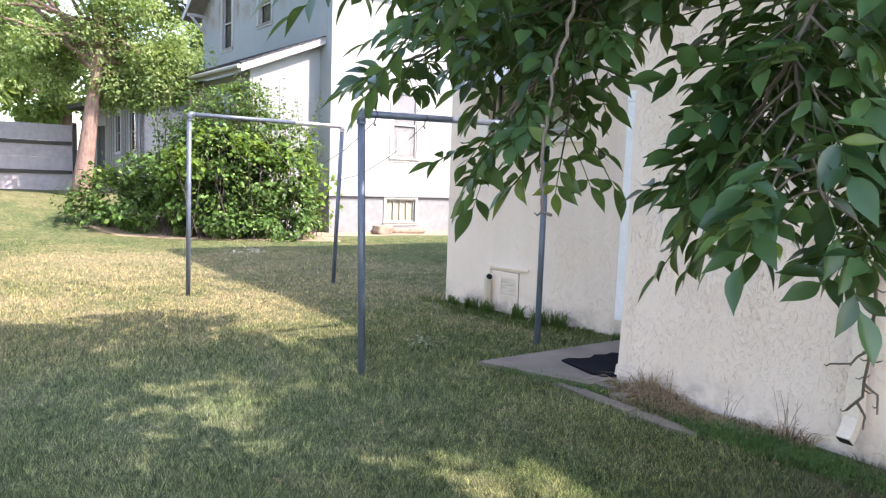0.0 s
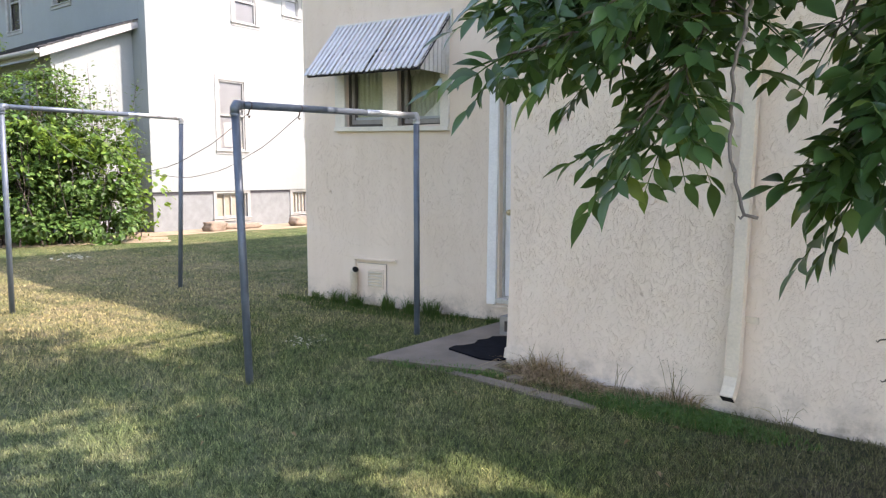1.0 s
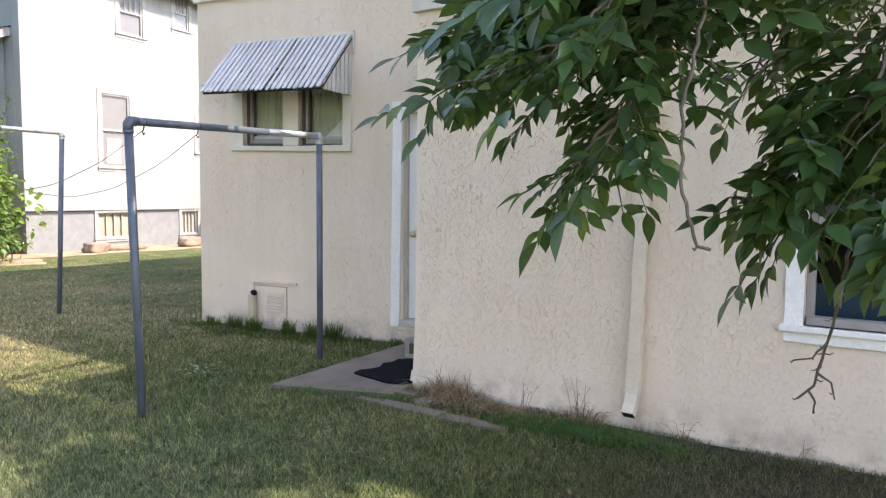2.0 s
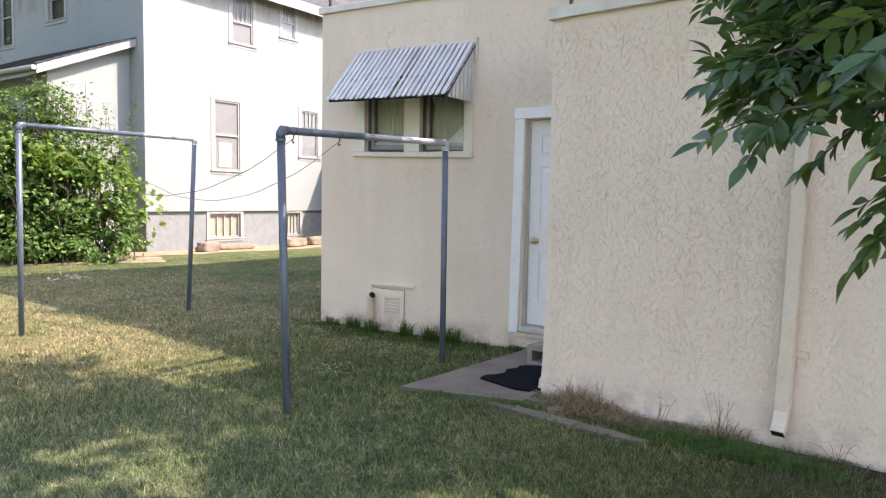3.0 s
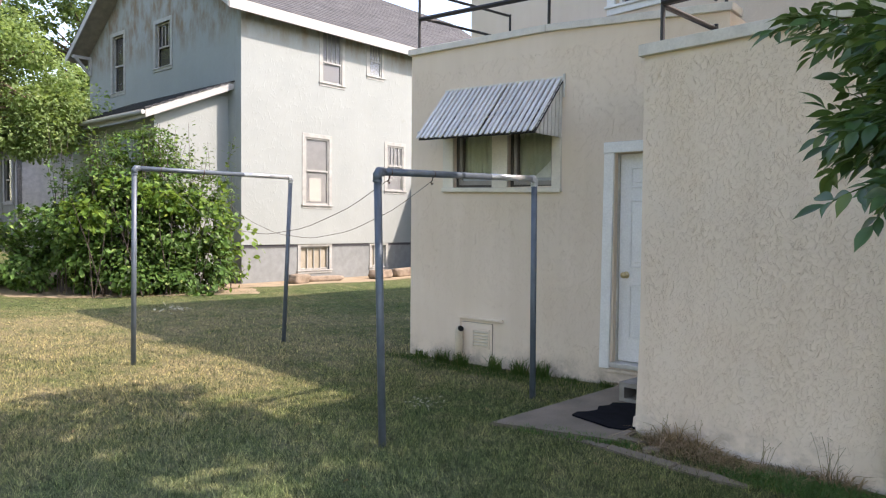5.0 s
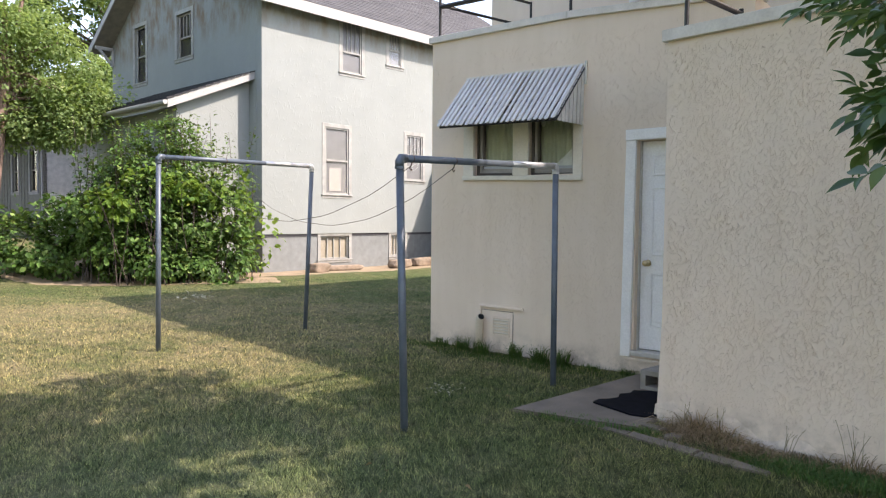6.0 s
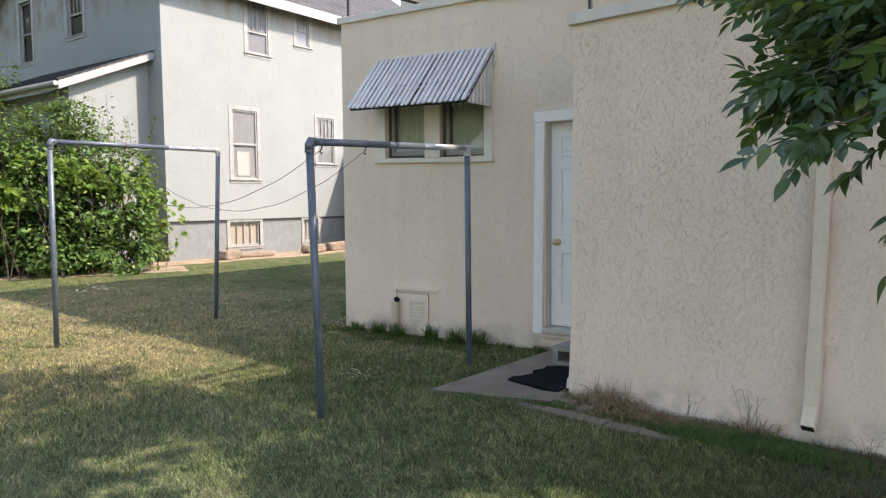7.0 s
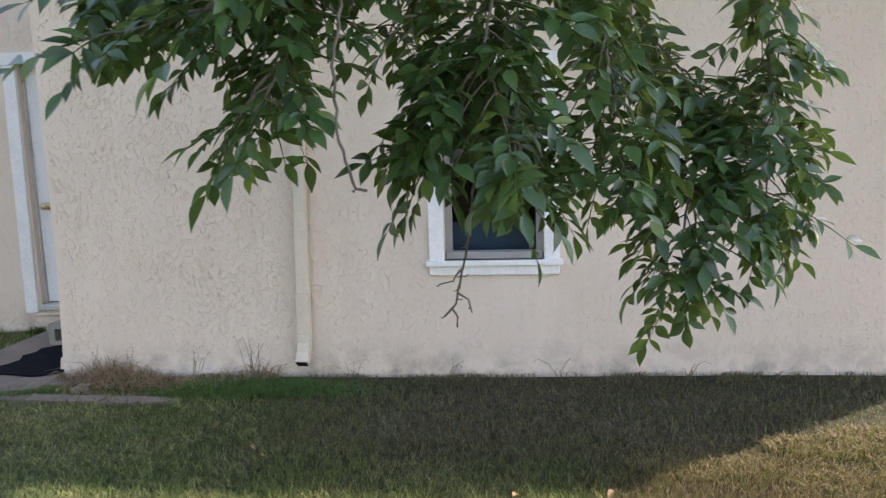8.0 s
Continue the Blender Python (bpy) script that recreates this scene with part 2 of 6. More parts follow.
def shingle_material(name, lo, hi):
    m, nt, p = material(name)
    v = coords(nt, (1.0, 1.0, 1.0), "Object")
    f = noise_tex(nt, coords(nt, (14.0, 1.2, 6.0)), 1.0, 3)
    g = noise_tex(nt, v, 3.0, 4)
    c = ramp(nt, f, [(0.35, lo), (0.65, hi)])
    c = mix(nt, c, ramp(nt, g, [(0.3, (0.8,) * 3), (0.7, (1.1,) * 3)]), 0.8, "MULTIPLY")
    nt.links.new(c, p.inputs["Base Color"])
    p.inputs["Roughness"].default_value = 0.9
    bump(nt, p, f, 0.4, 0.01)
    return m


M_BEIGE = stucco("beige_stucco", (0.725, 0.608, 0.495), (0.775, 0.658, 0.545), worm=30.0, relief=0.75, dist=0.006, sparse=0.52)
M_BEIGE_REAR = stucco("beige_stucco_rear", (0.715, 0.598, 0.482), (0.765, 0.648, 0.535), worm=34.0, relief=0.4, dist=0.004, sparse=0.62)
M_WHITE_STUCCO = stucco("white_stucco", (0.250, 0.277, 0.272), (0.278, 0.305, 0.300), worm=5.0, relief=0.6, dist=0.007, eave=6.2)
M_CREAM = plain("cream_trim_paint", (0.72, 0.67, 0.58), 0.55, vary=0.06, relief=0.1)
M_WHITE = plain("white_trim_paint", (0.84, 0.83, 0.80), 0.5, vary=0.05, relief=0.08)
M_DOOR = plain("white_door_paint", (0.88, 0.88, 0.87), 0.42, vary=0.03, relief=0.05)
M_CAP = plain("coping_paint", (0.66, 0.62, 0.56), 0.6, vary=0.1)
M_BLOCK = plain("foundation_paint", (0.19, 0.207, 0.21), 0.85, vary=0.12, relief=0.4, dist=0.006)
M_SHADOW_BAND = plain("wall_foot_shadow", (0.05, 0.05, 0.06), 0.8)
M_PIPE = plain("blue_grey_pipe_paint", (0.102, 0.130, 0.163), 0.45, metal=0.25, vary=0.16, scale=9, relief=0.12)
M_PIPE_BARE = plain("weathered_galvanised_pipe", (0.50, 0.52, 0.54), 0.4, metal=0.6, vary=0.2, scale=9)
M_RUST = plain("rusty_clamp", (0.10, 0.06, 0.04), 0.8, metal=0.3, vary=0.3)
M_WIRE = plain("clothesline_wire", (0.12, 0.11, 0.10), 0.6, vary=0.1, relief=0)
M_IRON = plain("black_iron", (0.025, 0.024, 0.026), 0.5, metal=0.2, vary=0.2)
M_AWNING = plain("aluminium_awning_paint", (0.56, 0.56, 0.545), 0.5, metal=0.1, vary=0.10, relief=0.06)
# near-black: the shade beneath the awning is put into this colour
M_AWNING_SHADE = plain("awning_shade_black", (0.018, 0.017, 0.018), 0.8)
M_CONCRETE = plain("old_concrete", (0.205, 0.162, 0.122), 0.92, vary=0.22, scale=3, grain=90, relief=0.5, dist=0.004)
M_CINDER = plain("grey_cinder_block", (0.30, 0.275, 0.24), 0.95, vary=0.2, scale=6, grain=120, relief=0.6, dist=0.004)
M_MAT = plain("black_rubber", (0.007, 0.007, 0.010), 0.97, vary=0.3, scale=14, relief=0.5)
M_MAT.node_tree.nodes["Principled BSDF"].inputs["Specular IOR Level"].default_value = 0.12
# dark backing for unlit rooms, their shade put into the colour
M_DARK = plain("interior_shade", (0.03, 0.03, 0.032), 0.9, relief=0)
# near-black for plates that paint the shade inside hollows
M_HOLLOW_SHADE = plain("hollow_shade_black", (0.006, 0.006, 0.006), 1.0, relief=0)
M_SASH_DARK = plain("dark_window_frame", (0.075, 0.062, 0.052), 0.6, vary=0.2)
M_SPOUT_PALE = plain("pale_blue_grey_rail", (0.42, 0.45, 0.48), 0.5, vary=0.1)
M_LACE = plain("white_lace", (0.62, 0.64, 0.58), 0.9, vary=0.12, scale=9)
M_JAMB = plain("weathered_jamb_paint", (0.52, 0.50, 0.46), 0.6, vary=0.15)
M_SASH = plain("weathered_sash", (0.33, 0.31, 0.29), 0.6, vary=0.15)
M_SCREEN = plain("grey_insect_screen", (0.042, 0.038, 0.036), 0.8, vary=0.2)
M_CURTAIN = plain("pale_curtain", (0.40, 0.43, 0.33), 0.9, vary=0.12, scale=4)
# grey backing; the glass's reflection of the sky is put into its colour
M_PANE_REFLECT = plain("pane_sky_reflection", (0.19, 0.20, 0.21), 0.9, vary=0.12, scale=3)
M_BLIND = plain("cream_blind", (0.34, 0.31, 0.255), 0.85, vary=0.1)
M_TEAL = plain("teal_cloth", (0.007, 0.036, 0.062), 0.9, vary=0.3)
M_TAN = plain("tan_pane_reflection", (0.46, 0.37, 0.27), 0.9, vary=0.2, scale=7)
M_BRASS = plain("worn_brass", (0.62, 0.50, 0.29), 0.3, metal=0.9, vary=0.1, relief=0)
M_SPOUT = plain("downspout_paint", (0.68, 0.585, 0.46), 0.65, vary=0.07)
M_SHINGLE = shingle_material("grey_shingles", (0.045, 0.046, 0.050), (0.088, 0.089, 0.095))
M_SHINGLE_DARK = shingle_material("dark_shingles", (0.025, 0.026, 0.03), (0.055, 0.055, 0.06))
# grey boards darkened: the shade on the garage front is in the colour
M_SIDING_SHADE = plain("shaded_board_siding", (0.17, 0.165, 0.16), 0.8, vary=0.15)
# end wall made pale: the sunlight on it is in the colour
M_SHEDWALL_LIT = plain("weathered_sunlit_wall", (0.78, 0.73, 0.72), 0.85, vary=0.15)
M_FENCE = plain("whitewashed_boards", (0.33, 0.32, 0.35), 0.8, vary=0.14)
M_STONE = plain("brown_stone", (0.23, 0.18, 0.135), 0.9, vary=0.3, scale=8, relief=0.7, dist=0.01)
M_DIRT = plain("bare_dirt", (0.29, 0.225, 0.15), 0.95, vary=0.25, scale=2.2, grain=50, relief=0.8, dist=0.015)
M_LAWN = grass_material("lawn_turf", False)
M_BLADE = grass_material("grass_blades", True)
M_TUFT = leaf_material("dark_grass_tuft", (0.02, 0.05, 0.012), (0.05, 0.10, 0.025), (0.20, 0.18, 0.06), 0.2, 0.5)
M_GREENGRASS = leaf_material("lush_grass", (0.03, 0.085, 0.02), (0.075, 0.175, 0.055), (0.22, 0.2, 0.08), 0.25, 0.5)
M_RUSTGRASS = leaf_material("rusty_dead_grass", (0.10, 0.062, 0.04), (0.42, 0.285, 0.19), (0.62, 0.49, 0.35), 0.2, 0.7)
M_DRYGRASS = leaf_material("grey_brown_dry_grass", (0.07, 0.062, 0.04), (0.18, 0.155, 0.095), (0.32, 0.275, 0.18), 0.2, 0.7)
M_STRAW = leaf_material("dry_straw", (0.06, 0.046, 0.024), (0.23, 0.175, 0.098), (0.40, 0.31, 0.18), 0.2, 0.7)
M_SOFFIT = plain("bare_soffit_boards", (0.23, 0.205, 0.17), 0.8, vary=0.2, scale=4, relief=0.3)
M_FASCIA = plain("chalky_white_board_paint", (0.36, 0.36, 0.35), 0.6, vary=0.08, relief=0.15)
M_HTRIM = plain("weathered_window_boards", (0.31, 0.315, 0.30), 0.7, vary=0.18, scale=5, relief=0.2)
# darker copy of the far tree leaf, shade put into its colour
M_DARKTREE = leaf_material("shaded_tree_leaf", (0.02, 0.045, 0.02), (0.05, 0.09, 0.035), (0.10, 0.14, 0.05), 0.3, 0.5)
M_ASH = leaf_material("ash_leaf", (0.012, 0.045, 0.018), (0.054, 0.128, 0.045), (0.15, 0.20, 0.035), 0.25, 0.32, 0.48)
M_SHRUB = leaf_material("shrub_leaf", (0.005, 0.016, 0.005), (0.080, 0.165, 0.040), (0.30, 0.40, 0.13), 0.2, 0.45, 0.2)
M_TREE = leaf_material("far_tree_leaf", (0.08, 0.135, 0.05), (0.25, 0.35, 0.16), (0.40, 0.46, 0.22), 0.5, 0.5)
M_DEADLEAF = leaf_material("dead_leaf", (0.16, 0.09, 0.05), (0.30, 0.20, 0.115), (0.40, 0.32, 0.22), 0.2, 0.7)
M_PALELEAF = leaf_material("bleached_leaf", (0.26, 0.24, 0.17), (0.50, 0.47, 0.37), (0.66, 0.62, 0.5), 0.2, 0.7)
M_BARK = bark_material("ash_bark", (0.045, 0.034, 0.03), (0.12, 0.095, 0.085))
M_TWIG = bark_material("twig_bark", (0.085, 0.070, 0.058), (0.21, 0.175, 0.145))
M_BARK2 = bark_material("far_bark", (0.13, 0.085, 0.068), (0.31, 0.215, 0.175))
M_GLASS = glass_material("window_glass")


# ---------------------------------------------------------------- mesh helpers
def thing(name, label, category, m=None, group="", kind=""):
    ob = new(name)
    ob.empty_display_size = 0.2
    if m is not None:
        ob.matrix_world = m
    return tagged(ob, label, category, group, kind)


def part(name, bm, mat, parent=None, label="", smooth=False):
    me = bpy.data.meshes.new(name)
    if isinstance(bm, bmesh.types.BMesh):
        bmesh.ops.recalc_face_normals(bm, faces=bm.faces)
        bm.to_mesh(me)
        bm.free()
    else:
        me.from_pydata(bm[0], [], bm[1])
    me.materials.append(mat)
    if smooth:
        me.polygons.foreach_set("use_smooth", [True] * len(me.polygons))
    ob = new(name, me)
    ob.parent = parent
    return tagged(ob, label)


def single(name, bm, mat, label, category, group="", kind="", smooth=False):
    return tagged(part(name, bm, mat, None, "", smooth), label, category, group, kind)


def box(bm, x0, x1, y0, y1, z0, z1, bevel=0.0):
    r = bmesh.ops.create_cube(bm, size=1.0)
    for v in r["verts"]:
        v.co = Vector((x0 + (v.co.x + 0.5) * (x1 - x0), y0 + (v.co.y + 0.5) * (y1 - y0), z0 + (v.co.z + 0.5) * (z1 - z0)))
    if bevel:
        es = list({e for v in r["verts"] for e in v.link_edges})
        bmesh.ops.bevel(bm, geom=es, offset=bevel, segments=2, profile=0.5, affect="EDGES")
    return bm


def B(*dims, bevel=0.0):
    return box(bmesh.new(), *dims, bevel=bevel)


def tube_arrays(points, radii, sides=8, V=None, F=None, cap=True):
    """A round tube along points, added to vertex and face lists."""
    V, F = ([] if V is None else V), ([] if F is None else F)
    pts = [Vector(p) for p in points]
    if isinstance(radii, (int, float)):
        radii = [radii] * len(pts)
    start, side = len(V), None
    for i, p in enumerate(pts):
        d = (pts[min(i + 1, len(pts) - 1)] - pts[max(i - 1, 0)]).normalized()
        ref = Vector((0, 0, 1)) if abs(d.z) < 0.9 else Vector((1, 0, 0))
        side = (side - d * side.dot(d)).normalized() if side is not None and (side - d * side.dot(d)).length > 1e-4 else d.cross(ref).normalized()
        up = d.cross(side)
        for k in range(sides):
            a = 2 * math.pi * k / sides
            V.append(tuple(p + radii[i] * (math.cos(a) * side + math.sin(a) * up)))
    for i in range(len(pts) - 1):
        for k in range(sides):
            a, b = start + i * sides + k, start + i * sides + (k + 1) % sides
            F.append((a, b, b + sides, a + sides))
    if cap:
        F.append(tuple(start + k for k in range(sides))[::-1])
        F.append(tuple(start + (len(pts) - 1) * sides + k for k in range(sides)))
    return V, F


def tube(points, radii, sides=12):
    return tube_arrays(points, radii, sides)


def prism(poly, z0, z1):
    """An upright slab over a plan outline."""
    bm = bmesh.new()
    vs = [bm.verts.new((x, y, z0)) for x, y in poly]
    f = bm.faces.new(vs)
    r = bmesh.ops.extrude_face_region(bm, geom=[f])
    bmesh.ops.translate(bm, vec=(0, 0, z1 - z0), verts=[v for v in r["geom"] if isinstance(v, bmesh.types.BMVert)])
    return bm


def wall_mesh(u0, u1, z0, z1, thick, holes=(), rough=0.0, seed=0):
    """A wall in the x-z plane, front face at y = 0, with openings right through it."""
    us = sorted({u0, u1, *(h[0] for h in holes), *(h[1] for h in holes)})
    zs = sorted({z0, z1, *(h[2] for h in holes), *(h[3] for h in holes)})
    def solid(i, j):
        if not (0 <= i < len(us) - 1 and 0 <= j < len(zs) - 1):
            return False
        cu, cz = (us[i] + us[i + 1]) / 2, (zs[j] + zs[j + 1]) / 2
        return not any(h[0] < cu < h[1] and h[2] < cz < h[3] for h in holes)
    bm, seen = bmesh.new(), {}
    def vert(u, y, z):
        if (u, y, z) not in seen:
            seen[(u, y, z)] = bm.verts.new((u, y, z))
        return seen[(u, y, z)]
    for i in range(len(us) - 1):
        for j in range(len(zs) - 1):
            if not solid(i, j):
                continue
            a, b, c, d = us[i], us[i + 1], zs[j], zs[j + 1]
            for y in (0.0, thick):
                bm.faces.new([vert(a, y, c), vert(b, y, c), vert(b, y, d), vert(a, y, d)])
            for ok, p, q in ((solid(i - 1, j), (a, c), (a, d)), (solid(i + 1, j), (b, c), (b, d)), (solid(i, j - 1), (a, c), (b, c)), (solid(i, j + 1), (a, d), (b, d))):
                if not ok:
                    bm.faces.new([vert(p[0], 0.0, p[1]), vert(q[0], 0.0, q[1]), vert(q[0], thick, q[1]), vert(p[0], thick, p[1])])
    return bm


def placed(bm, m):
    bmesh.ops.transform(bm, matrix=m, verts=bm.verts)
    return bm


def frame_mesh(u0, u1, z0, z1, w, y0, y1, bevel=0.006, sill=None):
    """Four boards round an opening; outer size u0..u1, z0..z1, board width w."""
    bm = placed(wall_mesh(u0, u1, z0, z1, y1 - y0, [(u0 + w, u1 - w, z0 + w, z1 - w)]), pose(0, y0, 0))
    bmesh.ops.recalc_face_normals(bm, faces=bm.faces)
    sharp = [e for e in bm.edges if len(e.link_faces) == 2 and e.calc_face_angle() > 0.6]
    if bevel:
        bmesh.ops.bevel(bm, geom=sharp, offset=bevel, segments=2, profile=0.5, affect="EDGES")
    return bm


def smooth_step(a, b, x):
    t = min(1, max(0, (x - a) / (b - a)))
    return t * t * (3 - 2 * t)


def ground_z(x, y):
    """Height of the ground: level near the buildings, rising towards the back lane."""
    rise = 0.80 * smooth_step(-13.0, -19.0, x) * (1 - smooth_step(0.5, 3.0, y))
    rise += 1.05 * smooth_step(-21, -33, x)
    return rise + 0.015 * math.sin(x * 0.9 + y * 0.6) * math.sin(y * 1.1 - 0.4 * x)


# ---------------------------------------------------------------- ground
def axis_steps(lo, hi, fine_lo, fine_hi, fine, coarse):
    vals, x = [], lo
    while x < hi:
        vals.append(x)
        if fine_lo <= x < fine_hi:
            x += fine
        else:
            x += max(fine, min(coarse, 0.35 * max(fine_lo - x, x - fine_hi, 0.0) + fine))
            if vals[-1] < fine_lo < x:
                x = fine_lo
    return vals + [hi]


gx, gy = axis_steps(-420, 420, -26, 7, 0.3, 60), axis_steps(-420, 420, -7, 9, 0.3, 60)
gv = [(x, y, ground_z(x, y)) for x in gx for y in gy]
gf = [(i * len(gy) + j, (i + 1) * len(gy) + j, (i + 1) * len(gy) + j + 1, i * len(gy) + j + 1) for i in range(len(gx) - 1) for j in range(len(gy) - 1)]
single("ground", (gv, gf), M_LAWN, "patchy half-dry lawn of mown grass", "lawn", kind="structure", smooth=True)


def ground_patch(name, outline, mat, label, category, lift=0.006, seed=1):
    """A thin sheet lying on the ground with a ragged edge."""
    rnd = random.Random(seed)
    pts = []
    for (x0, y0), (x1, y1) in zip(outline, outline[1:] + outline[:1]):
        n = max(1, int(math.hypot(x1 - x0, y1 - y0) / 0.25))
        for k in range(n):
            t = k / n
            pts.append((x0 + (x1 - x0) * t + rnd.uniform(-0.08, 0.08), y0 + (y1 - y0) * t + rnd.uniform(-0.08, 0.08)))
    bm = bmesh.new()
    f = bm.faces.new([bm.verts.new((x, y, ground_z(x, y) + lift)) for x, y in pts])
    bmesh.ops.triangulate(bm, faces=[f])
    bmesh.ops.subdivide_edges(bm, edges=[e for e in bm.edges if e.calc_length() > 0.7], cuts=3, use_grid_fill=True)
    for v in bm.verts:
        v.co.z = ground_z(v.co.x, v.co.y) + lift
    return single(name, bm, mat, label, category, kind="structure")


ground_patch("dirt_strip", [(-14.2, 3.6), (-13.0, 3.2), (-12.7, 4.6), (-12.6, 6.5), (-13.0, 9.5), (-13.3, 12.0), (-15.4, 12.0)], M_DIRT, "strip of bare reddish dirt along the white house", "dirt")
ground_patch("bare_soil", [(-14.8, -1.9), (-13.6, -1.2), (-12.6, 0.2), (-11.9, 1.8), (-11.5, 3.2), (-12.6, 3.6), (-14.4, 1.8), (-16.5, -0.2)], M_DIRT, "bare trampled dirt in front of the shrubs", "dirt", seed=2)

# ---------------------------------------------------------------- beige stucco building
B_Y, A_LEFT, B_RIGHT = 0.0, -3.67, 5.7
A_TOP, B_TOP, UP_Y, UP_LEFT = 3.54, 2.775, 3.2, -4.94
WA = pose(0, 1.36, 0, 0, 0, 7.4)     # the rear wall stands askew to the addition: u along it, -y out of it
SETTLE = Matrix(((1, 0, 0, 0), (0, 1, 0, 0), (-0.026, 0, 1, -0.026 * 2.38), (0, 0, 0, 1)))   # windows and awning sag to the east
bld = thing("stucco_building", "cream textured stucco building with flat-roofed rear additions", "building")
T = 0.22
# openings: u0, u1, z0, z1
KIT_WIN = [(-3.02, -2.48, 1.95, 2.72), (-2.28, -1.733, 1.95, 2.72)]
KIT_OUT = (-3.165, -1.63, 1.897, 2.80)
DOOR = (-1.045, -0.20, 0.20, 2.24)
VENT = (-2.90, -2.32, 0.02, 0.50)
RWIN = (2.61, 3.23, 0.755, 1.905)


def a_top(u):
    """Top of the rear wall: nearly level, then falling towards the addition."""
    return A_TOP - 0.012 * (u - A_LEFT) - 0.054 * max(0.0, u + 1.82)


def settled_wall(bm, z_at):
    for v in bm.verts:
        if v.co.z > z_at - 0.01:
            v.co.z = a_top(v.co.x)
    return bm


part("rear_wall", placed(settled_wall(wall_mesh(A_LEFT, 0.0, -0.3, A_TOP, T, KIT_WIN + [DOOR]), A_TOP), WA), M_BEIGE_REAR, bld, "cream stucco wall with kitchen windows and a door")
part("side_wall", placed(wall_mesh(-(UP_Y + 1), -T, -0.3, A_TOP, T), WA @ pose(A_LEFT, 0, 0, 0, 0, -90)), M_BEIGE_REAR, bld)
aw = wall_mesh(0.0, B_RIGHT, -0.3, B_TOP, T, [RWIN])
for v in aw.verts:                   # the corner leans a little
    if v.co.x < 0.001 and v.co.z < 0:
        v.co.x = -0.042
part("addition_wall", aw, M_BEIGE, bld, "cream textured stucco wall with one sash window")
part("addition_return_wall", placed(wall_mesh(-1.34, -T, -0.3, B_TOP, T), pose(0.0, 0, 0, 0, 0, -90)), M_BEIGE, bld)
part("addition_end_wall", placed(wall_mesh(-6.0, -T, -0.3, B_TOP, T), pose(B_RIGHT - T, 0, 0, 0, 0, -90)), M_BEIGE, bld)
part("addition_deck", B(0.02, B_RIGHT, 0.02, UP_Y, B_TOP - 0.25, B_TOP - 0.05), M_CONCRETE, bld)
part("rear_deck", placed(B(A_LEFT + 0.05, -0.04, 0.05, 2.2, A_TOP - 0.42, A_TOP - 0.26), WA), M_CONCRETE, bld)
part("rear_end_wall", placed(wall_mesh(-2.0, -T - 0.002, B_TOP - 0.3, a_top(0.0), T), WA @ pose(-T, 0, 0, 0, 0, -90)), M_BEIGE, bld)
# patched, flared plaster at the foot of the addition
rndp = random.Random(9)
bm = bmesh.new()
foot = [(0.0 + 1.55 * k / 30, (0.085 + 0.05 * math.sin(k * 0.7) + rndp.uniform(-0.02, 0.03)) * (1 - (k / 30) ** 2) - 0.02 * k / 30) for k in range(31)]
rows = []
for x, z in foot:
    rows.append([bm.verts.new((x - 0.040, y, zz)) for y, zz in ((-0.001, z + 0.03), (-0.007 - rndp.uniform(0, 0.004), z), (-0.015 - rndp.uniform(0, 0.006), z * 0.45), (-0.020 - rndp.uniform(0, 0.010), -0.05))])
for a, b in zip(rows, rows[1:]):
    for k in range(3):
        bm.faces.new((a[k], b[k], b[k + 1], a[k + 1]))
part("plaster_foot", bm, M_BEIGE, bld, "flared patched plaster at the wall foot", smooth=True)


def trowel_ridges(u0, u1, z0, z1, y, holes, seed, per_m2, margin=0.11, fine=1.0):
    """Short curled lips of plaster left by the trowel on a wall face, steeper on their lower side."""
    rnd = random.Random(seed)
    V, F = [], []
    for _ in range(int((u1 - u0) * (z1 - z0) * per_m2)):
        u, z = rnd.uniform(u0 + 0.03, u1 - 0.03), rnd.uniform(z0, z1 - 0.06)
        if any(a - margin < u < b + margin and c - margin < z < d + margin for a, b, c, d in holes):
            continue
        # thick in some places, nearly bare in others
        if math.sin(u * 5.1 + 2.0 * math.sin(z * 3.7 + seed)) * math.sin(z * 4.3 + 1.7 * math.sin(u * 4.1)) > rnd.uniform(-0.1, 1.5):
            continue
        a = math.radians(rnd.choice((rnd.gauss(70, 35), rnd.gauss(115, 35), rnd.uniform(0, 180))))
        bend = rnd.gauss(0, 0.34)
        n = rnd.choice((3, 4, 5, 6, 7))
        step = rnd.uniform(0.005, 0.0095)
        w, h = rnd.uniform(0.0042, 0.0078) * fine, rnd.uniform(0.0020, 0.0040) * fine
        h *= 1.0 - 0.4 * smooth_step(1.2, 2.6, u)   # worn smoother past the downspout
        base = len(V)
        for k in range(n + 1):
            t = k / n
            taper = 0.25 + 0.75 * math.sin(math.pi * (0.08 + 0.84 * t))
            nx, nz = -math.sin(a), math.cos(a)
            if nx < 0:
                nx, nz = -nx, -nz
            for off, out in ((0.30, -0.002), (0.26, h), (-0.74, -0.002)):
                V.append((u + nx * off * w * taper, y - (out * taper if out > 0 else out), z + nz * off * w * taper))
            a += bend + rnd.gauss(0, 0.16)
            u += math.cos(a) * step * 0.8
            z += math.sin(a) * step
        for k in range(n):
            p = base + 3 * k
            F += [(p, p + 1, p + 4, p + 3), (p + 1, p + 2, p + 5, p + 4)]
    return V, F


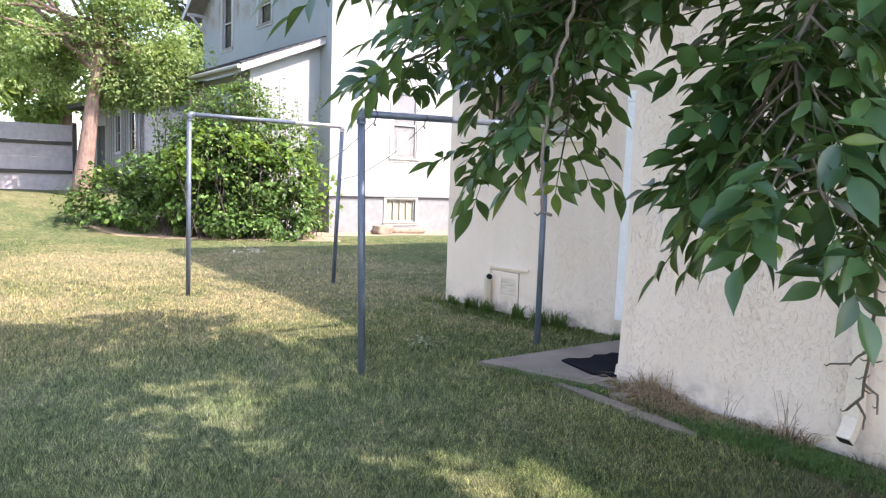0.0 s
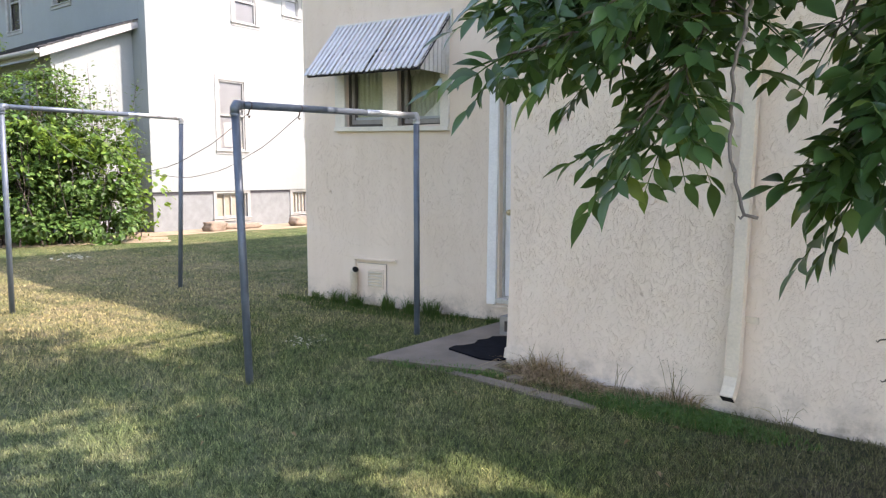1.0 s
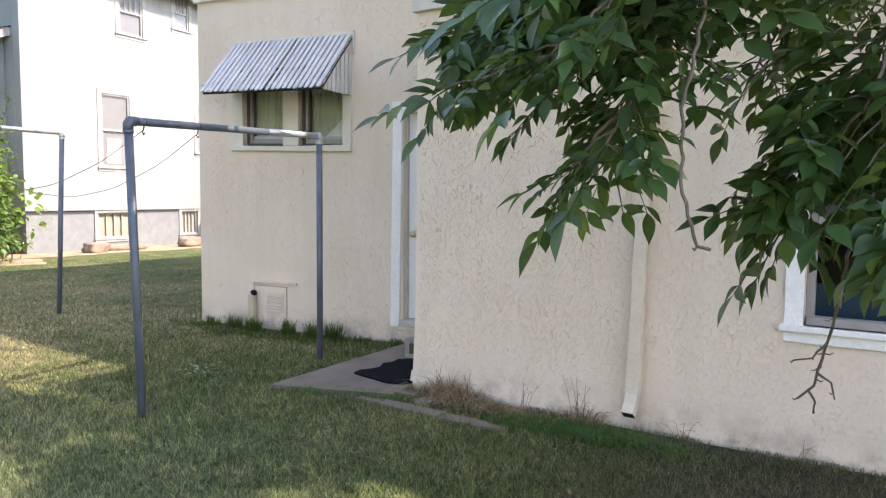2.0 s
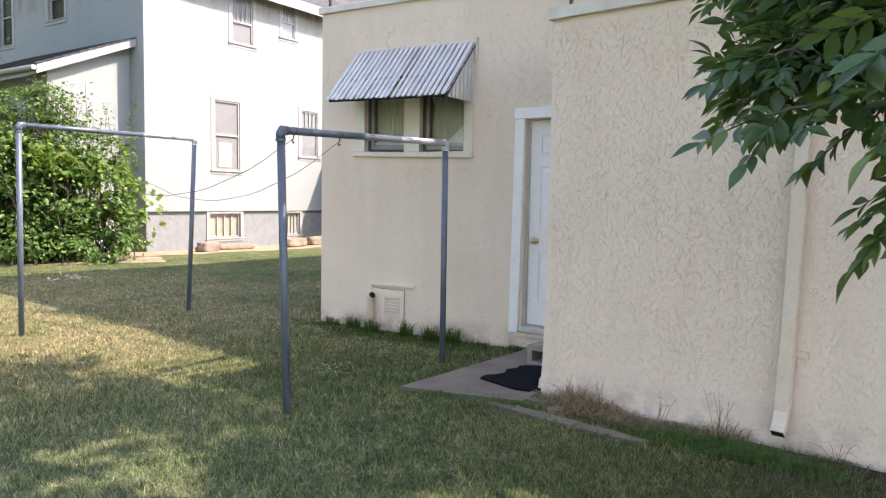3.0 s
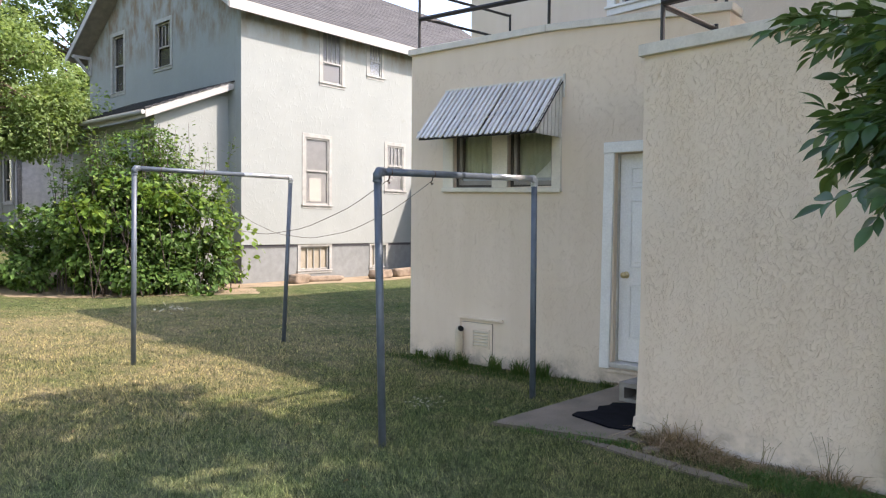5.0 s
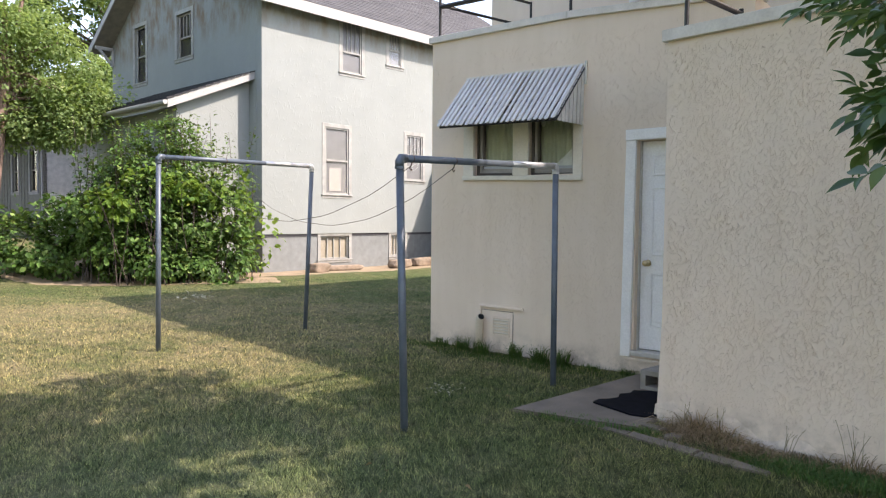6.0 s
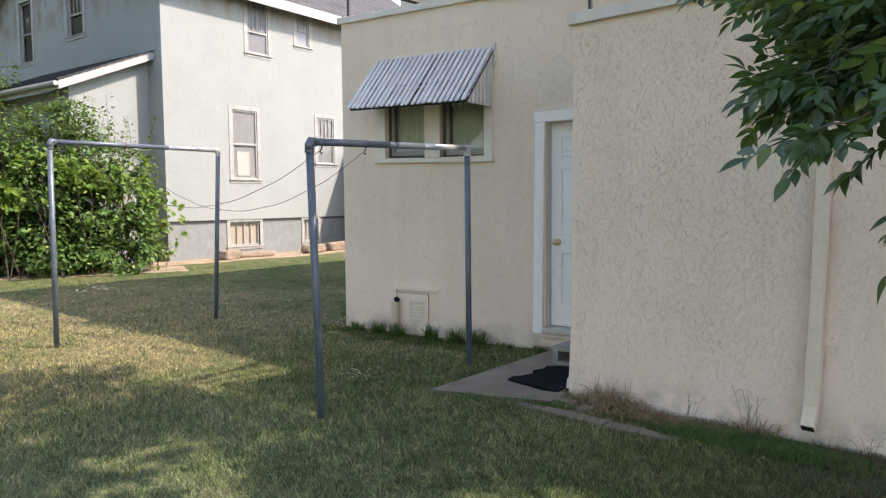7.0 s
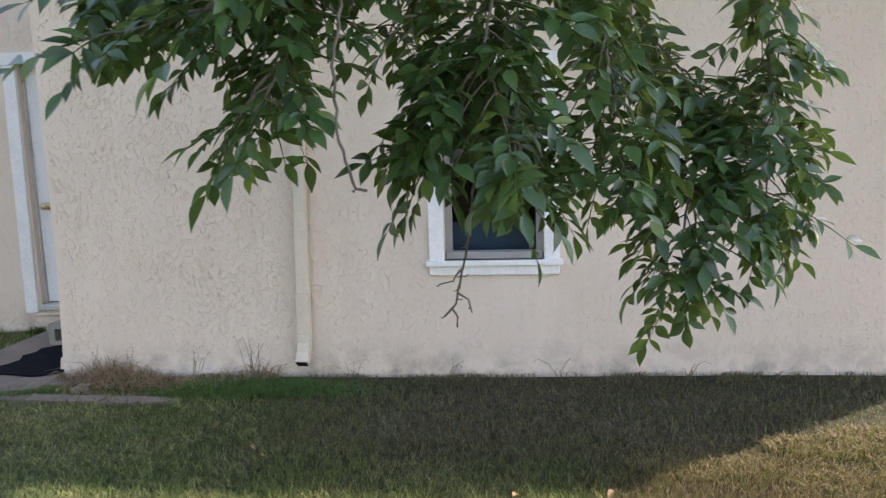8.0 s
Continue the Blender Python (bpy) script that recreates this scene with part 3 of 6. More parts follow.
tagged(part("plaster_relief", trowel_ridges(0.0, B_RIGHT, 0.16, B_TOP - 0.02, 0.0, [RWIN], 3, 2500), M_BEIGE, bld), kind="stuff")
rear_ridges = trowel_ridges(A_LEFT, -0.02, 0.06, a_top(0.0) - 0.02, 0.0, [KIT_OUT, DOOR, VENT], 4, 1600, fine=0.72)
tagged(part("plaster_relief", rear_ridges, M_BEIGE_REAR, bld), kind="stuff").matrix_basis = WA
# coping boards, several lengths each
for a, b in ((A_LEFT - 0.035, -1.824), (-1.820, 0.03)):
    bm = B(a, b, -0.035, T + 0.03, 0.0, 0.072, bevel=0.006)
    for v in bm.verts:
        v.co.z += a_top(v.co.x)
    part("coping", placed(bm, WA), M_CAP, bld, "painted sheet-metal coping")
for a, b in ((-0.03, 1.298), (1.302, B_RIGHT + 0.05)):
    part("coping", B(a, b, -0.04, T + 0.05, B_TOP, B_TOP + 0.085, bevel=0.006), M_CAP, bld, "painted sheet-metal coping")
part("coping", placed(B(A_LEFT - 0.035, A_LEFT + T, T + 0.034, UP_Y + 1, A_TOP, A_TOP + 0.072, bevel=0.006), WA), M_CAP, bld)
part("coping", B(-0.03, T, T + 0.055, 1.33, B_TOP, B_TOP + 0.085, bevel=0.006), M_CAP, bld)
# upper storey with roof
UWIN = (-2.36, -1.5, 4.36, 5.9)
part("upper_wall", placed(wall_mesh(UP_LEFT, B_RIGHT, 3.0, 6.6, T, [UWIN]), pose(0, UP_Y, 0)), M_BEIGE, bld)
part("upper_side_wall", placed(wall_mesh(-12.0, -(UP_Y + T), -0.3, 6.6, T), pose(UP_LEFT, 0, 0, 0, 0, -90)), M_BEIGE, bld)
part("upper_end_wall", placed(wall_mesh(-12.0, -(UP_Y + T), -0.3, 6.6, T), pose(B_RIGHT - T, 0, 0, 0, 0, -90)), M_BEIGE, bld)
part("back_wall", B(UP_LEFT, B_RIGHT, 12.0, 12.2, -0.3, 6.6), M_BEIGE, bld)
bm = bmesh.new()
ov = 0.5
q = [bm.verts.new(p) for p in ((UP_LEFT - ov, UP_Y - ov, 6.6), (B_RIGHT + ov, UP_Y - ov, 6.6), (B_RIGHT + ov, 12.6, 6.6), (UP_LEFT - ov, 12.6, 6.6))]
t2 = [bm.verts.new((v.co.x, v.co.y, 6.82)) for v in q]
r0, r1 = bm.verts.new((UP_LEFT + 3.8, 7.6, 8.6)), bm.verts.new((B_RIGHT - 3.8, 7.6, 8.6))
bm.faces.new(q[::-1])
for i in range(4):
    bm.faces.new((q[i], q[(i + 1) % 4], t2[(i + 1) % 4], t2[i]))
bm.faces.new((t2[0], t2[1], r1, r0)); bm.faces.new((t2[1], t2[2], r1)); bm.faces.new((t2[2], t2[3], r0, r1)); bm.faces.new((t2[3], t2[0], r0))
part("roof", bm, M_SHINGLE, bld)


def sheet(u0, u1, y, z0, z1):
    """One sheet of window glass."""
    bm = bmesh.new()
    bm.faces.new([bm.verts.new(p) for p in ((u0, y, z0), (u1, y, z0), (u1, y, z1), (u0, y, z1))])
    return bm


def sash_window(parent, u0, u1, z0, z1, y, trim, trim_mat, sash_mat, mid=None, back=M_CURTAIN, muntins=0, depth=0.1, sill_proud=0.05, trim_proud=0.025, head_extra=0.0, m=None, back_gap=0.14):
    """A sash window in an opening of a wall whose front face is at y (looking from -y); built in wall coordinates, placed by m."""
    m = m or Matrix()
    win = part("window", placed(frame_mesh(u0 - trim, u1 + trim, z0 - trim, z1 + trim + head_extra, trim, y - trim_proud, y + 0.02), m), trim_mat, parent, "painted board surround")
    part("sill", placed(B(u0 - trim - 0.02, u1 + trim + 0.02, y - sill_proud, y + 0.06, z0 - 0.035, z0, bevel=0.006), m), trim_mat, win)
    f = 0.045
    ys = y + depth
    part("sash_frame", placed(frame_mesh(u0, u1, z0, z1 + head_extra * 0, f, ys - 0.02, ys + 0.03, 0.004), m), sash_mat, win)
    if mid:
        part("meeting_rail", placed(B(u0 + f, u1 - f, ys - 0.028, ys + 0.03, mid - 0.025, mid + 0.025, bevel=0.004), m), sash_mat, win)
    for k in range(muntins):
        x = u0 + f + (u1 - u0 - 2 * f) * (k + 1) / (muntins + 1)
        part("muntin", placed(B(x - 0.012, x + 0.012, ys - 0.012, ys + 0.012, (mid or z0) + 0.025, z1 - f), m), sash_mat, win)
    part("pane", placed(sheet(u0 + f, u1 - f, ys + 0.004, z0 + f, z1 - f), m), M_GLASS, win).visible_shadow = False
    # back sheet; dark ones paint the room's shade, pale grey ones a reflection
    if back is not None:
        part("curtain", placed(B(u0 - 0.03, u1 + 0.03, ys + back_gap, ys + back_gap + 0.01, z0 - 0.03, z1 + 0.03), m), back, win)
    return win


# kitchen window pair: one surround, a mullion, two sliding sashes
KW = WA @ SETTLE
ko = bmesh.new()
box(ko, KIT_OUT[0], KIT_WIN[0][0], -0.026, 0.02, KIT_OUT[2] + 0.052, KIT_OUT[3], 0.004)
box(ko, KIT_WIN[1][1], KIT_OUT[1], -0.026, 0.02, KIT_OUT[2] + 0.052, KIT_OUT[3], 0.004)
box(ko, KIT_WIN[0][0] + 0.001, KIT_WIN[1][1] - 0.001, -0.022, 0.02, 2.72, KIT_OUT[3], 0.004)
kit = part("window", placed(ko, KW), M_CREAM, bld, "pair of windows in a wide cream surround")
part("mullion", placed(B(-2.48, -2.28, -0.024, 0.07, 1.951, 2.719, bevel=0.004), KW), M_CREAM, kit)
part("sill", placed(B(KIT_OUT[0] - 0.005, KIT_OUT[1] + 0.005, -0.045, 0.05, KIT_OUT[2], KIT_OUT[2] + 0.05, bevel=0.006), KW), M_CREAM, kit)
for k, (u0, u1, z0, z1) in enumerate(KIT_WIN):
    part("sash_frame", placed(frame_mesh(u0, u1, z0, z1, 0.028, 0.045, 0.10, 0.003), KW), M_SASH_DARK, kit, "dark weathered window frame")
    part("sash_stile", placed(B(u0 + 0.030, u0 + 0.060, 0.060, 0.095, z0 + 0.03, z1 - 0.03, bevel=0.004), KW), M_SASH, kit)
    part("sash_stile", placed(B(u0 + 0.064, u0 + 0.080, 0.075, 0.11, z0 + 0.03, z1 - 0.03, bevel=0.003), KW), M_SASH_DARK, kit)
    part("sash_rail", placed(B(u0 + 0.062, u1 - 0.03, 0.062, 0.10, z0 + 0.03, z0 + 0.075, bevel=0.004), KW), M_SASH, kit)
    part("screen_rail", placed(B(u0 + 0.082, u1 - 0.03, 0.066, 0.10, z0 + 0.078, z0 + 0.105, bevel=0.004), KW), M_SPOUT_PALE, kit)
    part("pane", placed(sheet(u0 + 0.078, u1 - 0.03, 0.09, z0 + 0.10, z1 - 0.03), KW), M_GLASS, kit).visible_shadow = False
    part("sash_stile", placed(B(u1 - 0.058, u1 - 0.030, 0.062, 0.098, z0 + 0.108, z1 - 0.03, bevel=0.003), KW), M_SASH, kit)
    part("sash_rail", placed(B(u0 + 0.082, u1 - 0.060, 0.064, 0.098, z1 - 0.075, z1 - 0.03, bevel=0.003), KW), M_SASH_DARK, kit)
    bmc = bmesh.new()
    n = 60
    for j in range(n + 1):
        x = u0 + 0.06 + (u1 - u0 - 0.06) * j / n
        yy = 0.125 + 0.010 * math.sin(j * 0.9) + 0.008 * math.sin(j * 0.37 + k)
        bmc.verts.new((x, yy, z0 + 0.02)); bmc.verts.new((x, yy, z1 + 0.02))
    bmc.verts.ensure_lookup_table()
    for j in range(n):
        bmc.faces.new((bmc.verts[2 * j], bmc.verts[2 * j + 2], bmc.verts[2 * j + 3], bmc.verts[2 * j + 1]))
    part("curtain", placed(bmc, KW), M_CURTAIN, kit, "pale lace curtain", smooth=True)
# a scalloped lace valance, and a white sheet rising eastward, behind the east pane
bmc = bmesh.new()
for j in range(25):
    u = -2.20 + 0.43 * j / 24
    low = 2.60 - 0.05 * abs(math.sin(j * math.pi / 4)) - 0.10 * (1 - (j / 24)) ** 2
    bmc.verts.new((u, 0.100 + 0.003 * math.sin(j), low)); bmc.verts.new((u, 0.100 + 0.003 * math.sin(j), 2.74))
bmc.verts.ensure_lookup_table()
for j in range(24):
    bmc.faces.new((bmc.verts[2 * j], bmc.verts[2 * j + 2], bmc.verts[2 * j + 3], bmc.verts[2 * j + 1]))
part("valance", placed(bmc, KW), M_LACE, kit, "scalloped lace valance", smooth=True)
bmc = bmesh.new()
for j in range(21):
    t = j / 20
    u = -1.765 - 0.30 * t ** 1.5
    bmc.verts.new((u, 0.101 + 0.003 * math.sin(j * 1.6), 2.0)); bmc.verts.new((u, 0.101 + 0.003 * math.sin(j * 1.6), 2.0 + 0.30 * (1 - t) ** 0.8 + 0.01))
bmc.verts.ensure_lookup_table()
for j in range(20):
    bmc.faces.new((bmc.verts[2 * j], bmc.verts[2 * j + 2], bmc.verts[2 * j + 3], bmc.verts[2 * j + 1]))
part("rising_sheet", placed(bmc, KW), M_LACE, kit, "white sheet rising towards the east jamb", smooth=True)

# the sash window of the addition
rwin = sash_window(bld, *RWIN, B_Y, 0.095, M_WHITE, M_SASH, mid=1.33, back=None, depth=0.09)
part("screen", B(2.655, 3.185, 0.055, 0.06, 1.355, 1.86), M_SCREEN, rwin, "grey insect screen over the upper sash")
part("lower_track", B(2.62, 3.22, 0.02, 0.07, 0.755, 0.80, bevel=0.004), M_SASH, rwin)
part("cloth", B(2.55, 3.3, 0.30, 0.32, 0.6, 0.96), M_TEAL, rwin, "teal cloth behind the glass")
# tan sheet behind the glass stands in for a bright reflection in it
bmc = bmesh.new()
for j in range(15):
    t = j / 14
    u, lo = 2.84 + 0.36 * t, 1.02 + 0.12 * abs(math.sin(t * 5.0)) - 0.06 * t
    bmc.verts.new((u, 0.20 + 0.015 * math.sin(j * 1.3), lo)); bmc.verts.new((u, 0.20 + 0.015 * math.sin(j * 1.3), 1.36))
bmc.verts.ensure_lookup_table()
for j in range(14):
    bmc.faces.new((bmc.verts[2 * j], bmc.verts[2 * j + 2], bmc.verts[2 * j + 3], bmc.verts[2 * j + 1]))
part("reflection_sheet", bmc, M_TAN, rwin, "rumpled tan sheet painting a reflection in the lower sash", smooth=True)
part("room_wall", B(1.6, 4.4, 2.4, 2.45, 0.0, 2.5), M_DARK, rwin)

# upper window
sash_window(bld, *UWIN, UP_Y, 0.12, M_WHITE, M_WHITE, mid=5.1, back=M_DARK)

# back door with six panels
dw0, dw1 = DOOR[0] + 0.012, DOOR[1] - 0.02
door = part("door", placed(B(dw0, dw1, 0.095, 0.14, 0.235, 2.235, bevel=0.004), WA), M_DOOR, bld, "white six-panel door, shut")
for (pz0, pz1) in ((0.456, 0.978), (1.142, 1.797), (1.905, 2.107)):
    for side in (0, 1):
        cx = (dw0 + dw1) / 2
        a, b = (dw0 + 0.105, cx - 0.05) if side == 0 else (cx + 0.05, dw1 - 0.105)
        bm = frame_mesh(a, b, pz0, pz1, 0.02, 0.082, 0.098, 0.006)
        box(bm, a + 0.05, b - 0.05, 0.084, 0.098, pz0 + 0.05, pz1 - 0.05, 0.007)
        part("panel", placed(bm, WA), M_DOOR, door)
bm = bmesh.new()
bmesh.ops.create_uvsphere(bm, u_segments=16, v_segments=10, radius=0.030, matrix=pose(dw0 + 0.075, 0.035, 1.07))
bmesh.ops.create_cone(bm, cap_ends=True, segments=16, radius1=0.034, radius2=0.026, depth=0.012, matrix=pose(dw0 + 0.075, 0.087, 1.07, 90))
bmesh.ops.create_cone(bm, cap_ends=True, segments=12, radius1=0.012, radius2=0.012, depth=0.05, matrix=pose(dw0 + 0.075, 0.062, 1.07, 90))
part("door_knob", placed(bm, WA), M_BRASS, door, "worn brass knob", smooth=True)
dt = bmesh.new()
box(dt, -1.15, -1.047, -0.028, 0.03, 0.163, 2.240, 0.005)
box(dt, -1.155, -0.01, -0.032, 0.03, 2.242, 2.345, 0.005)
box(dt, -0.198, -0.095, -0.028, 0.03, 0.163, 2.240, 0.005)
for v in dt.verts:                   # the casing has settled out of plumb
    v.co.x -= 0.026 * max(0.0, 1 - v.co.z / 2.25)
part("door_casing", placed(dt, WA), M_WHITE, bld, "white board door casing")
jm = bmesh.new()
box(jm, -1.072, -1.046, 0.012, 0.06, 0.226, 2.238)
box(jm, -1.064, -1.030, 0.062, 0.2, 0.226, 2.238)
box(jm, -0.215, -0.185, 0.032, 0.2, 0.226, 2.238)
part("door_jamb", placed(jm, WA), M_JAMB, bld, "grey weathered door jamb")
part("threshold", placed(B(-1.07, -0.19, -0.03, 0.2, 0.178, 0.226, bevel=0.008), WA), M_JAMB, bld, "worn wooden threshold")
part("threshold_lip", placed(B(-1.10, -0.16, -0.045, -0.001, 0.135, 0.160, bevel=0.005), WA), M_BEIGE_REAR, bld)

# access panel with louvre and pipe stub
vent = thing("vent_panel", "painted wall panel with a small louvred vent and pipe stub", "vent", WA)
vf = bmesh.new()
box(vf, -2.915, -2.315, -0.034, 0.0, 0.488, 0.518, 0.006)
box(vf, -2.915, -2.885, -0.034, 0.0, 0.02, 0.486, 0.006)
part("panel_frame", vf, M_BEIGE, vent)
part("panel_gap", B(-2.884, -2.4565, -0.005, 0.0, 0.02, 0.4585), M_SASH_DARK, vent, "dark open joint")
part("panel", B(-2.883, -2.46, -0.014, 0.0, 0.02, 0.455, bevel=0.005), M_BEIGE, vent)
part("vent_frame", frame_mesh(-2.725, -2.487, 0.18, 0.395, 0.018, -0.028, -0.014, 0.003), M_BEIGE, vent)
for k in range(5):
    part("louvre", placed(B(-2.705, -2.507, -0.012, 0.006, -0.003, 0.003), pose(0, -0.024, 0.217 + k * 0.035, -38)), M_CREAM, vent)
part("vent_back", B(-2.705, -2.507, -0.0165, -0.0142, 0.198, 0.377), M_SPOUT, vent)
part("pipe_stub", tube([(-2.862, -0.08, -0.05), (-2.862, -0.08, 0.10), (-2.862, -0.08, 0.105), (-2.862, -0.08, 0.33), (-2.850, -0.088, 0.368), (-2.828, -0.098, 0.386)], [0.034, 0.034, 0.044, 0.045, 0.046, 0.044], 14), M_SPOUT, vent, "painted pipe stub with an open elbow", smooth=True)
# black plug on the closed end paints the shade inside the pipe
part("pipe_shade_plug", tube([(-2.8265, -0.0985, 0.387), (-2.8225, -0.1005, 0.3905)], [0.036, 0.034], 14), M_HOLLOW_SHADE, vent)
part("foundation_crack", B(A_LEFT + 0.01, -2.93, -0.004, 0.0, 0.512, 0.519), M_BEIGE_REAR, bld, "cracked line of old foundation render").matrix_basis = WA

# ---------------------------------------------------------------- window awning
awn = thing("window_awning", "pale grey slatted aluminium awning over the kitchen windows", "awning", WA @ pose(-2.378, 0, 3.05) @ Matrix.Rotation(radians(1.2), 4, "Y"))
AHALF, ADROP, AOUT, NS = 0.755, 0.595, 0.53, 23
slope, tilt = math.hypot(AOUT, ADROP), math.atan2(ADROP, AOUT)
def slat_bm(w, length, tip, twist=0.0):
    """A shallow channel-shaped slat with a rounded lower end, along -y from the origin."""
    bm = bmesh.new()
    prof = [(-0.5 * w, -0.004), (-0.45 * w, 0.004), (0.0, 0.006), (0.45 * w, 0.004), (0.5 * w, -0.004)]
    rows = [(0.0, 1.0), (-length + tip, 1.0), (-length + tip * 0.4, 0.82), (-length, 0.4)]
    top = [[bm.verts.new((px * s + twist * y, y, pz)) for px, pz in prof] for y, s in rows]
    low = [[bm.verts.new((px * s + twist * y, y, pz - 0.003)) for px, pz in prof] for y, s in rows]
    for g in (top, low):
        for p, q in zip(g, g[1:]):
            for k in range(4):
                bm.faces.new((p[k], p[k + 1], q[k + 1], q[k]))
    for k in range(4):
        bm.faces.new((top[0][k], top[0][k + 1], low[0][k + 1], low[0][k]))
        bm.faces.new((top[-1][k], top[-1][k + 1], low[-1][k + 1], low[-1][k]))
    for k in (0, 4):
        for p in range(3):
            bm.faces.new((top[p][k], top[p + 1][k], low[p + 1][k], low[p][k]))
    return bm
pitch = 2 * AHALF / NS
rnda = random.Random(4)
for k in range(NS):
    bm = slat_bm(pitch * (0.60 if k in (12, 13) else 0.72), slope + rnda.uniform(-0.006, 0.008), 0.035, rnda.uniform(-0.006, 0.006) + (0.012 if k == 12 else 0))
    part("slat", placed(bm, pose(-AHALF + pitch * (k + 0.5), -0.012, rnda.uniform(-0.002, 0.002)) @ Matrix.Rotation(tilt, 4, "X")), M_AWNING, awn)
    # black slat under each gap paints the gap's shade
    bm = slat_bm(pitch * 0.4, slope - 0.03, 0.02)
    part("gap_shade_slat", placed(bm, pose(-AHALF + pitch * (k + 1.0), -0.018, -0.036) @ Matrix.Rotation(tilt, 4, "X")), M_AWNING_SHADE, awn)
for sx in (-AHALF, AHALF):
    for k in range(7):
        y0, y1 = -0.012 - k * 0.07, -0.012 - k * 0.07 - 0.055
        t0, t1 = -0.02 + (ADROP / AOUT) * (y0 + 0.012), -0.02 + (ADROP / AOUT) * (y1 + 0.012)
        zb = -ADROP - 0.01 if sx > 0 else -ADROP + 0.06
        bm = bmesh.new()
        for x in (sx - 0.005, sx + 0.005):
            pts = [(x, y0, zb), (x, y1, zb), (x, y1, max(t1, zb + 0.02)), (x, y0, max(t0, zb + 0.03))]
            bm.faces.new([bm.verts.new(p) for p in pts])
        bm.verts.ensure_lookup_table()
        for m0 in range(4):
            bm.faces.new((bm.verts[m0], bm.verts[(m0 + 1) % 4], bm.verts[4 + (m0 + 1) % 4], bm.verts[4 + m0]))
        part("side_slat", bm, M_AWNING, awn)
part("wall_rail", B(-AHALF - 0.01, AHALF + 0.03, -0.02, -0.002, -0.02, 0.012, bevel=0.003), M_CREAM, awn)
part("end_bracket", B(AHALF + 0.012, AHALF + 0.03, -0.03, -0.002, -0.20, 0.03, bevel=0.003), M_AWNING, awn)
part("front_bar", B(-AHALF + 0.01, AHALF - 0.01, -AOUT + 0.05, -AOUT + 0.07, -ADROP - 0.01, -ADROP + 0.02), M_AWNING_SHADE, awn)
part("stay_bar", B(-AHALF + 0.01, AHALF - 0.01, -AOUT * 0.5 - 0.01, -AOUT * 0.5 + 0.01, -ADROP / 2 - 0.07, -ADROP / 2 - 0.045), M_AWNING_SHADE, awn)

# ---------------------------------------------------------------- downspout
spout = thing("downspout", "cream painted rectangular downspout with a kicked-out elbow", "downspout", pose(1.688, 0, 0, 0, 1.3))
def square_tube(points, w, d):
    bm = bmesh.new()
    rings = []
    for i, (y, z) in enumerate(points):
        y0, z0 = points[max(i - 1, 0)]
        y1, z1 = points[min(i + 1, len(points) - 1)]
        dy, dz = y1 - y0, z1 - z0
        l = math.hypot(dy, dz)
        ny, nz = dz / l, -dy / l
        rings.append([bm.verts.new((sx * w / 2, y + sn * ny * d / 2, z + sn * nz * d / 2)) for sx, sn in ((-1, -0.85), (-0.85, -1), (-0.55, -1), (-0.48, -0.84), (-0.16, -0.84), (-0.1, -1), (0.1, -1), (0.16, -0.84), (0.48, -0.84), (0.55, -1), (0.85, -1), (1, -0.85), (1, 1), (-1, 1))])
    for a, b in zip(rings, rings[1:]):
        for k in range(14):
            bm.faces.new((a[k], a[(k + 1) % 14], b[(k + 1) % 14], b[k]))
    bm.faces.new(rings[0][::-1]); bm.faces.new(rings[-1])
    return bm
part("upper_pipe", square_tube([(-0.05, 2.72), (-0.05, 0.50)], 0.070, 0.062), M_SPOUT, spout)
part("lower_pipe", square_tube([(-0.052, 0.56), (-0.052, 0.27)], 0.076, 0.068), M_SPOUT, spout)
part("elbow", square_tube([(-0.054, 0.285), (-0.058, 0.235), (-0.085, 0.175), (-0.125, 0.120)], 0.074, 0.068), M_SPOUT, spout)
# black plate over the elbow's closed end paints its inner shade
part("outlet_shade_plate", placed(B(-0.034, 0.034, -0.031, 0.031, -0.004, 0.0), pose(0, -0.1262, 0.1175, -36)), M_HOLLOW_SHADE, spout, "near-black plate painting the shade inside the outlet")
for z in (0.565, 2.35):
    part("strap", B(-0.06, 0.11, -0.014, -0.001, z, z + 0.04, bevel=0.003), M_SPOUT, spout)
part("collar", square_tube([(-0.052, 0.575), (-0.052, 0.545)], 0.084, 0.076), M_SPOUT, spout)
part("collar", square_tube([(-0.053, 0.292), (-0.054, 0.268)], 0.083, 0.076), M_SPOUT, spout)
part("scupper", B(-0.09, 0.09, -0.12, -0.001, 2.66, 2.765, bevel=0.008), M_SPOUT, spout)

# ---------------------------------------------------------------- roof railings
def railing(name, label, posts, rails, r=0.016):
    ob = thing(name, label, "railing")
    for x, y, z0, z1 in posts:
        part("post", tube([(x, y, z0), (x, y, z1)], r, 8), M_IRON, ob)
        part("foot", B(x - 0.035, x + 0.035, y - 0.035, y + 0.035, z0 - 0.0, z0 + 0.012), M_IRON, ob)
    for a, b, rr in rails:
        part("rail", tube([a, b], rr, 8), M_IRON, ob)
    return ob
def at_a(u, y, z):
    return tuple(WA @ Vector((u, y, z)))
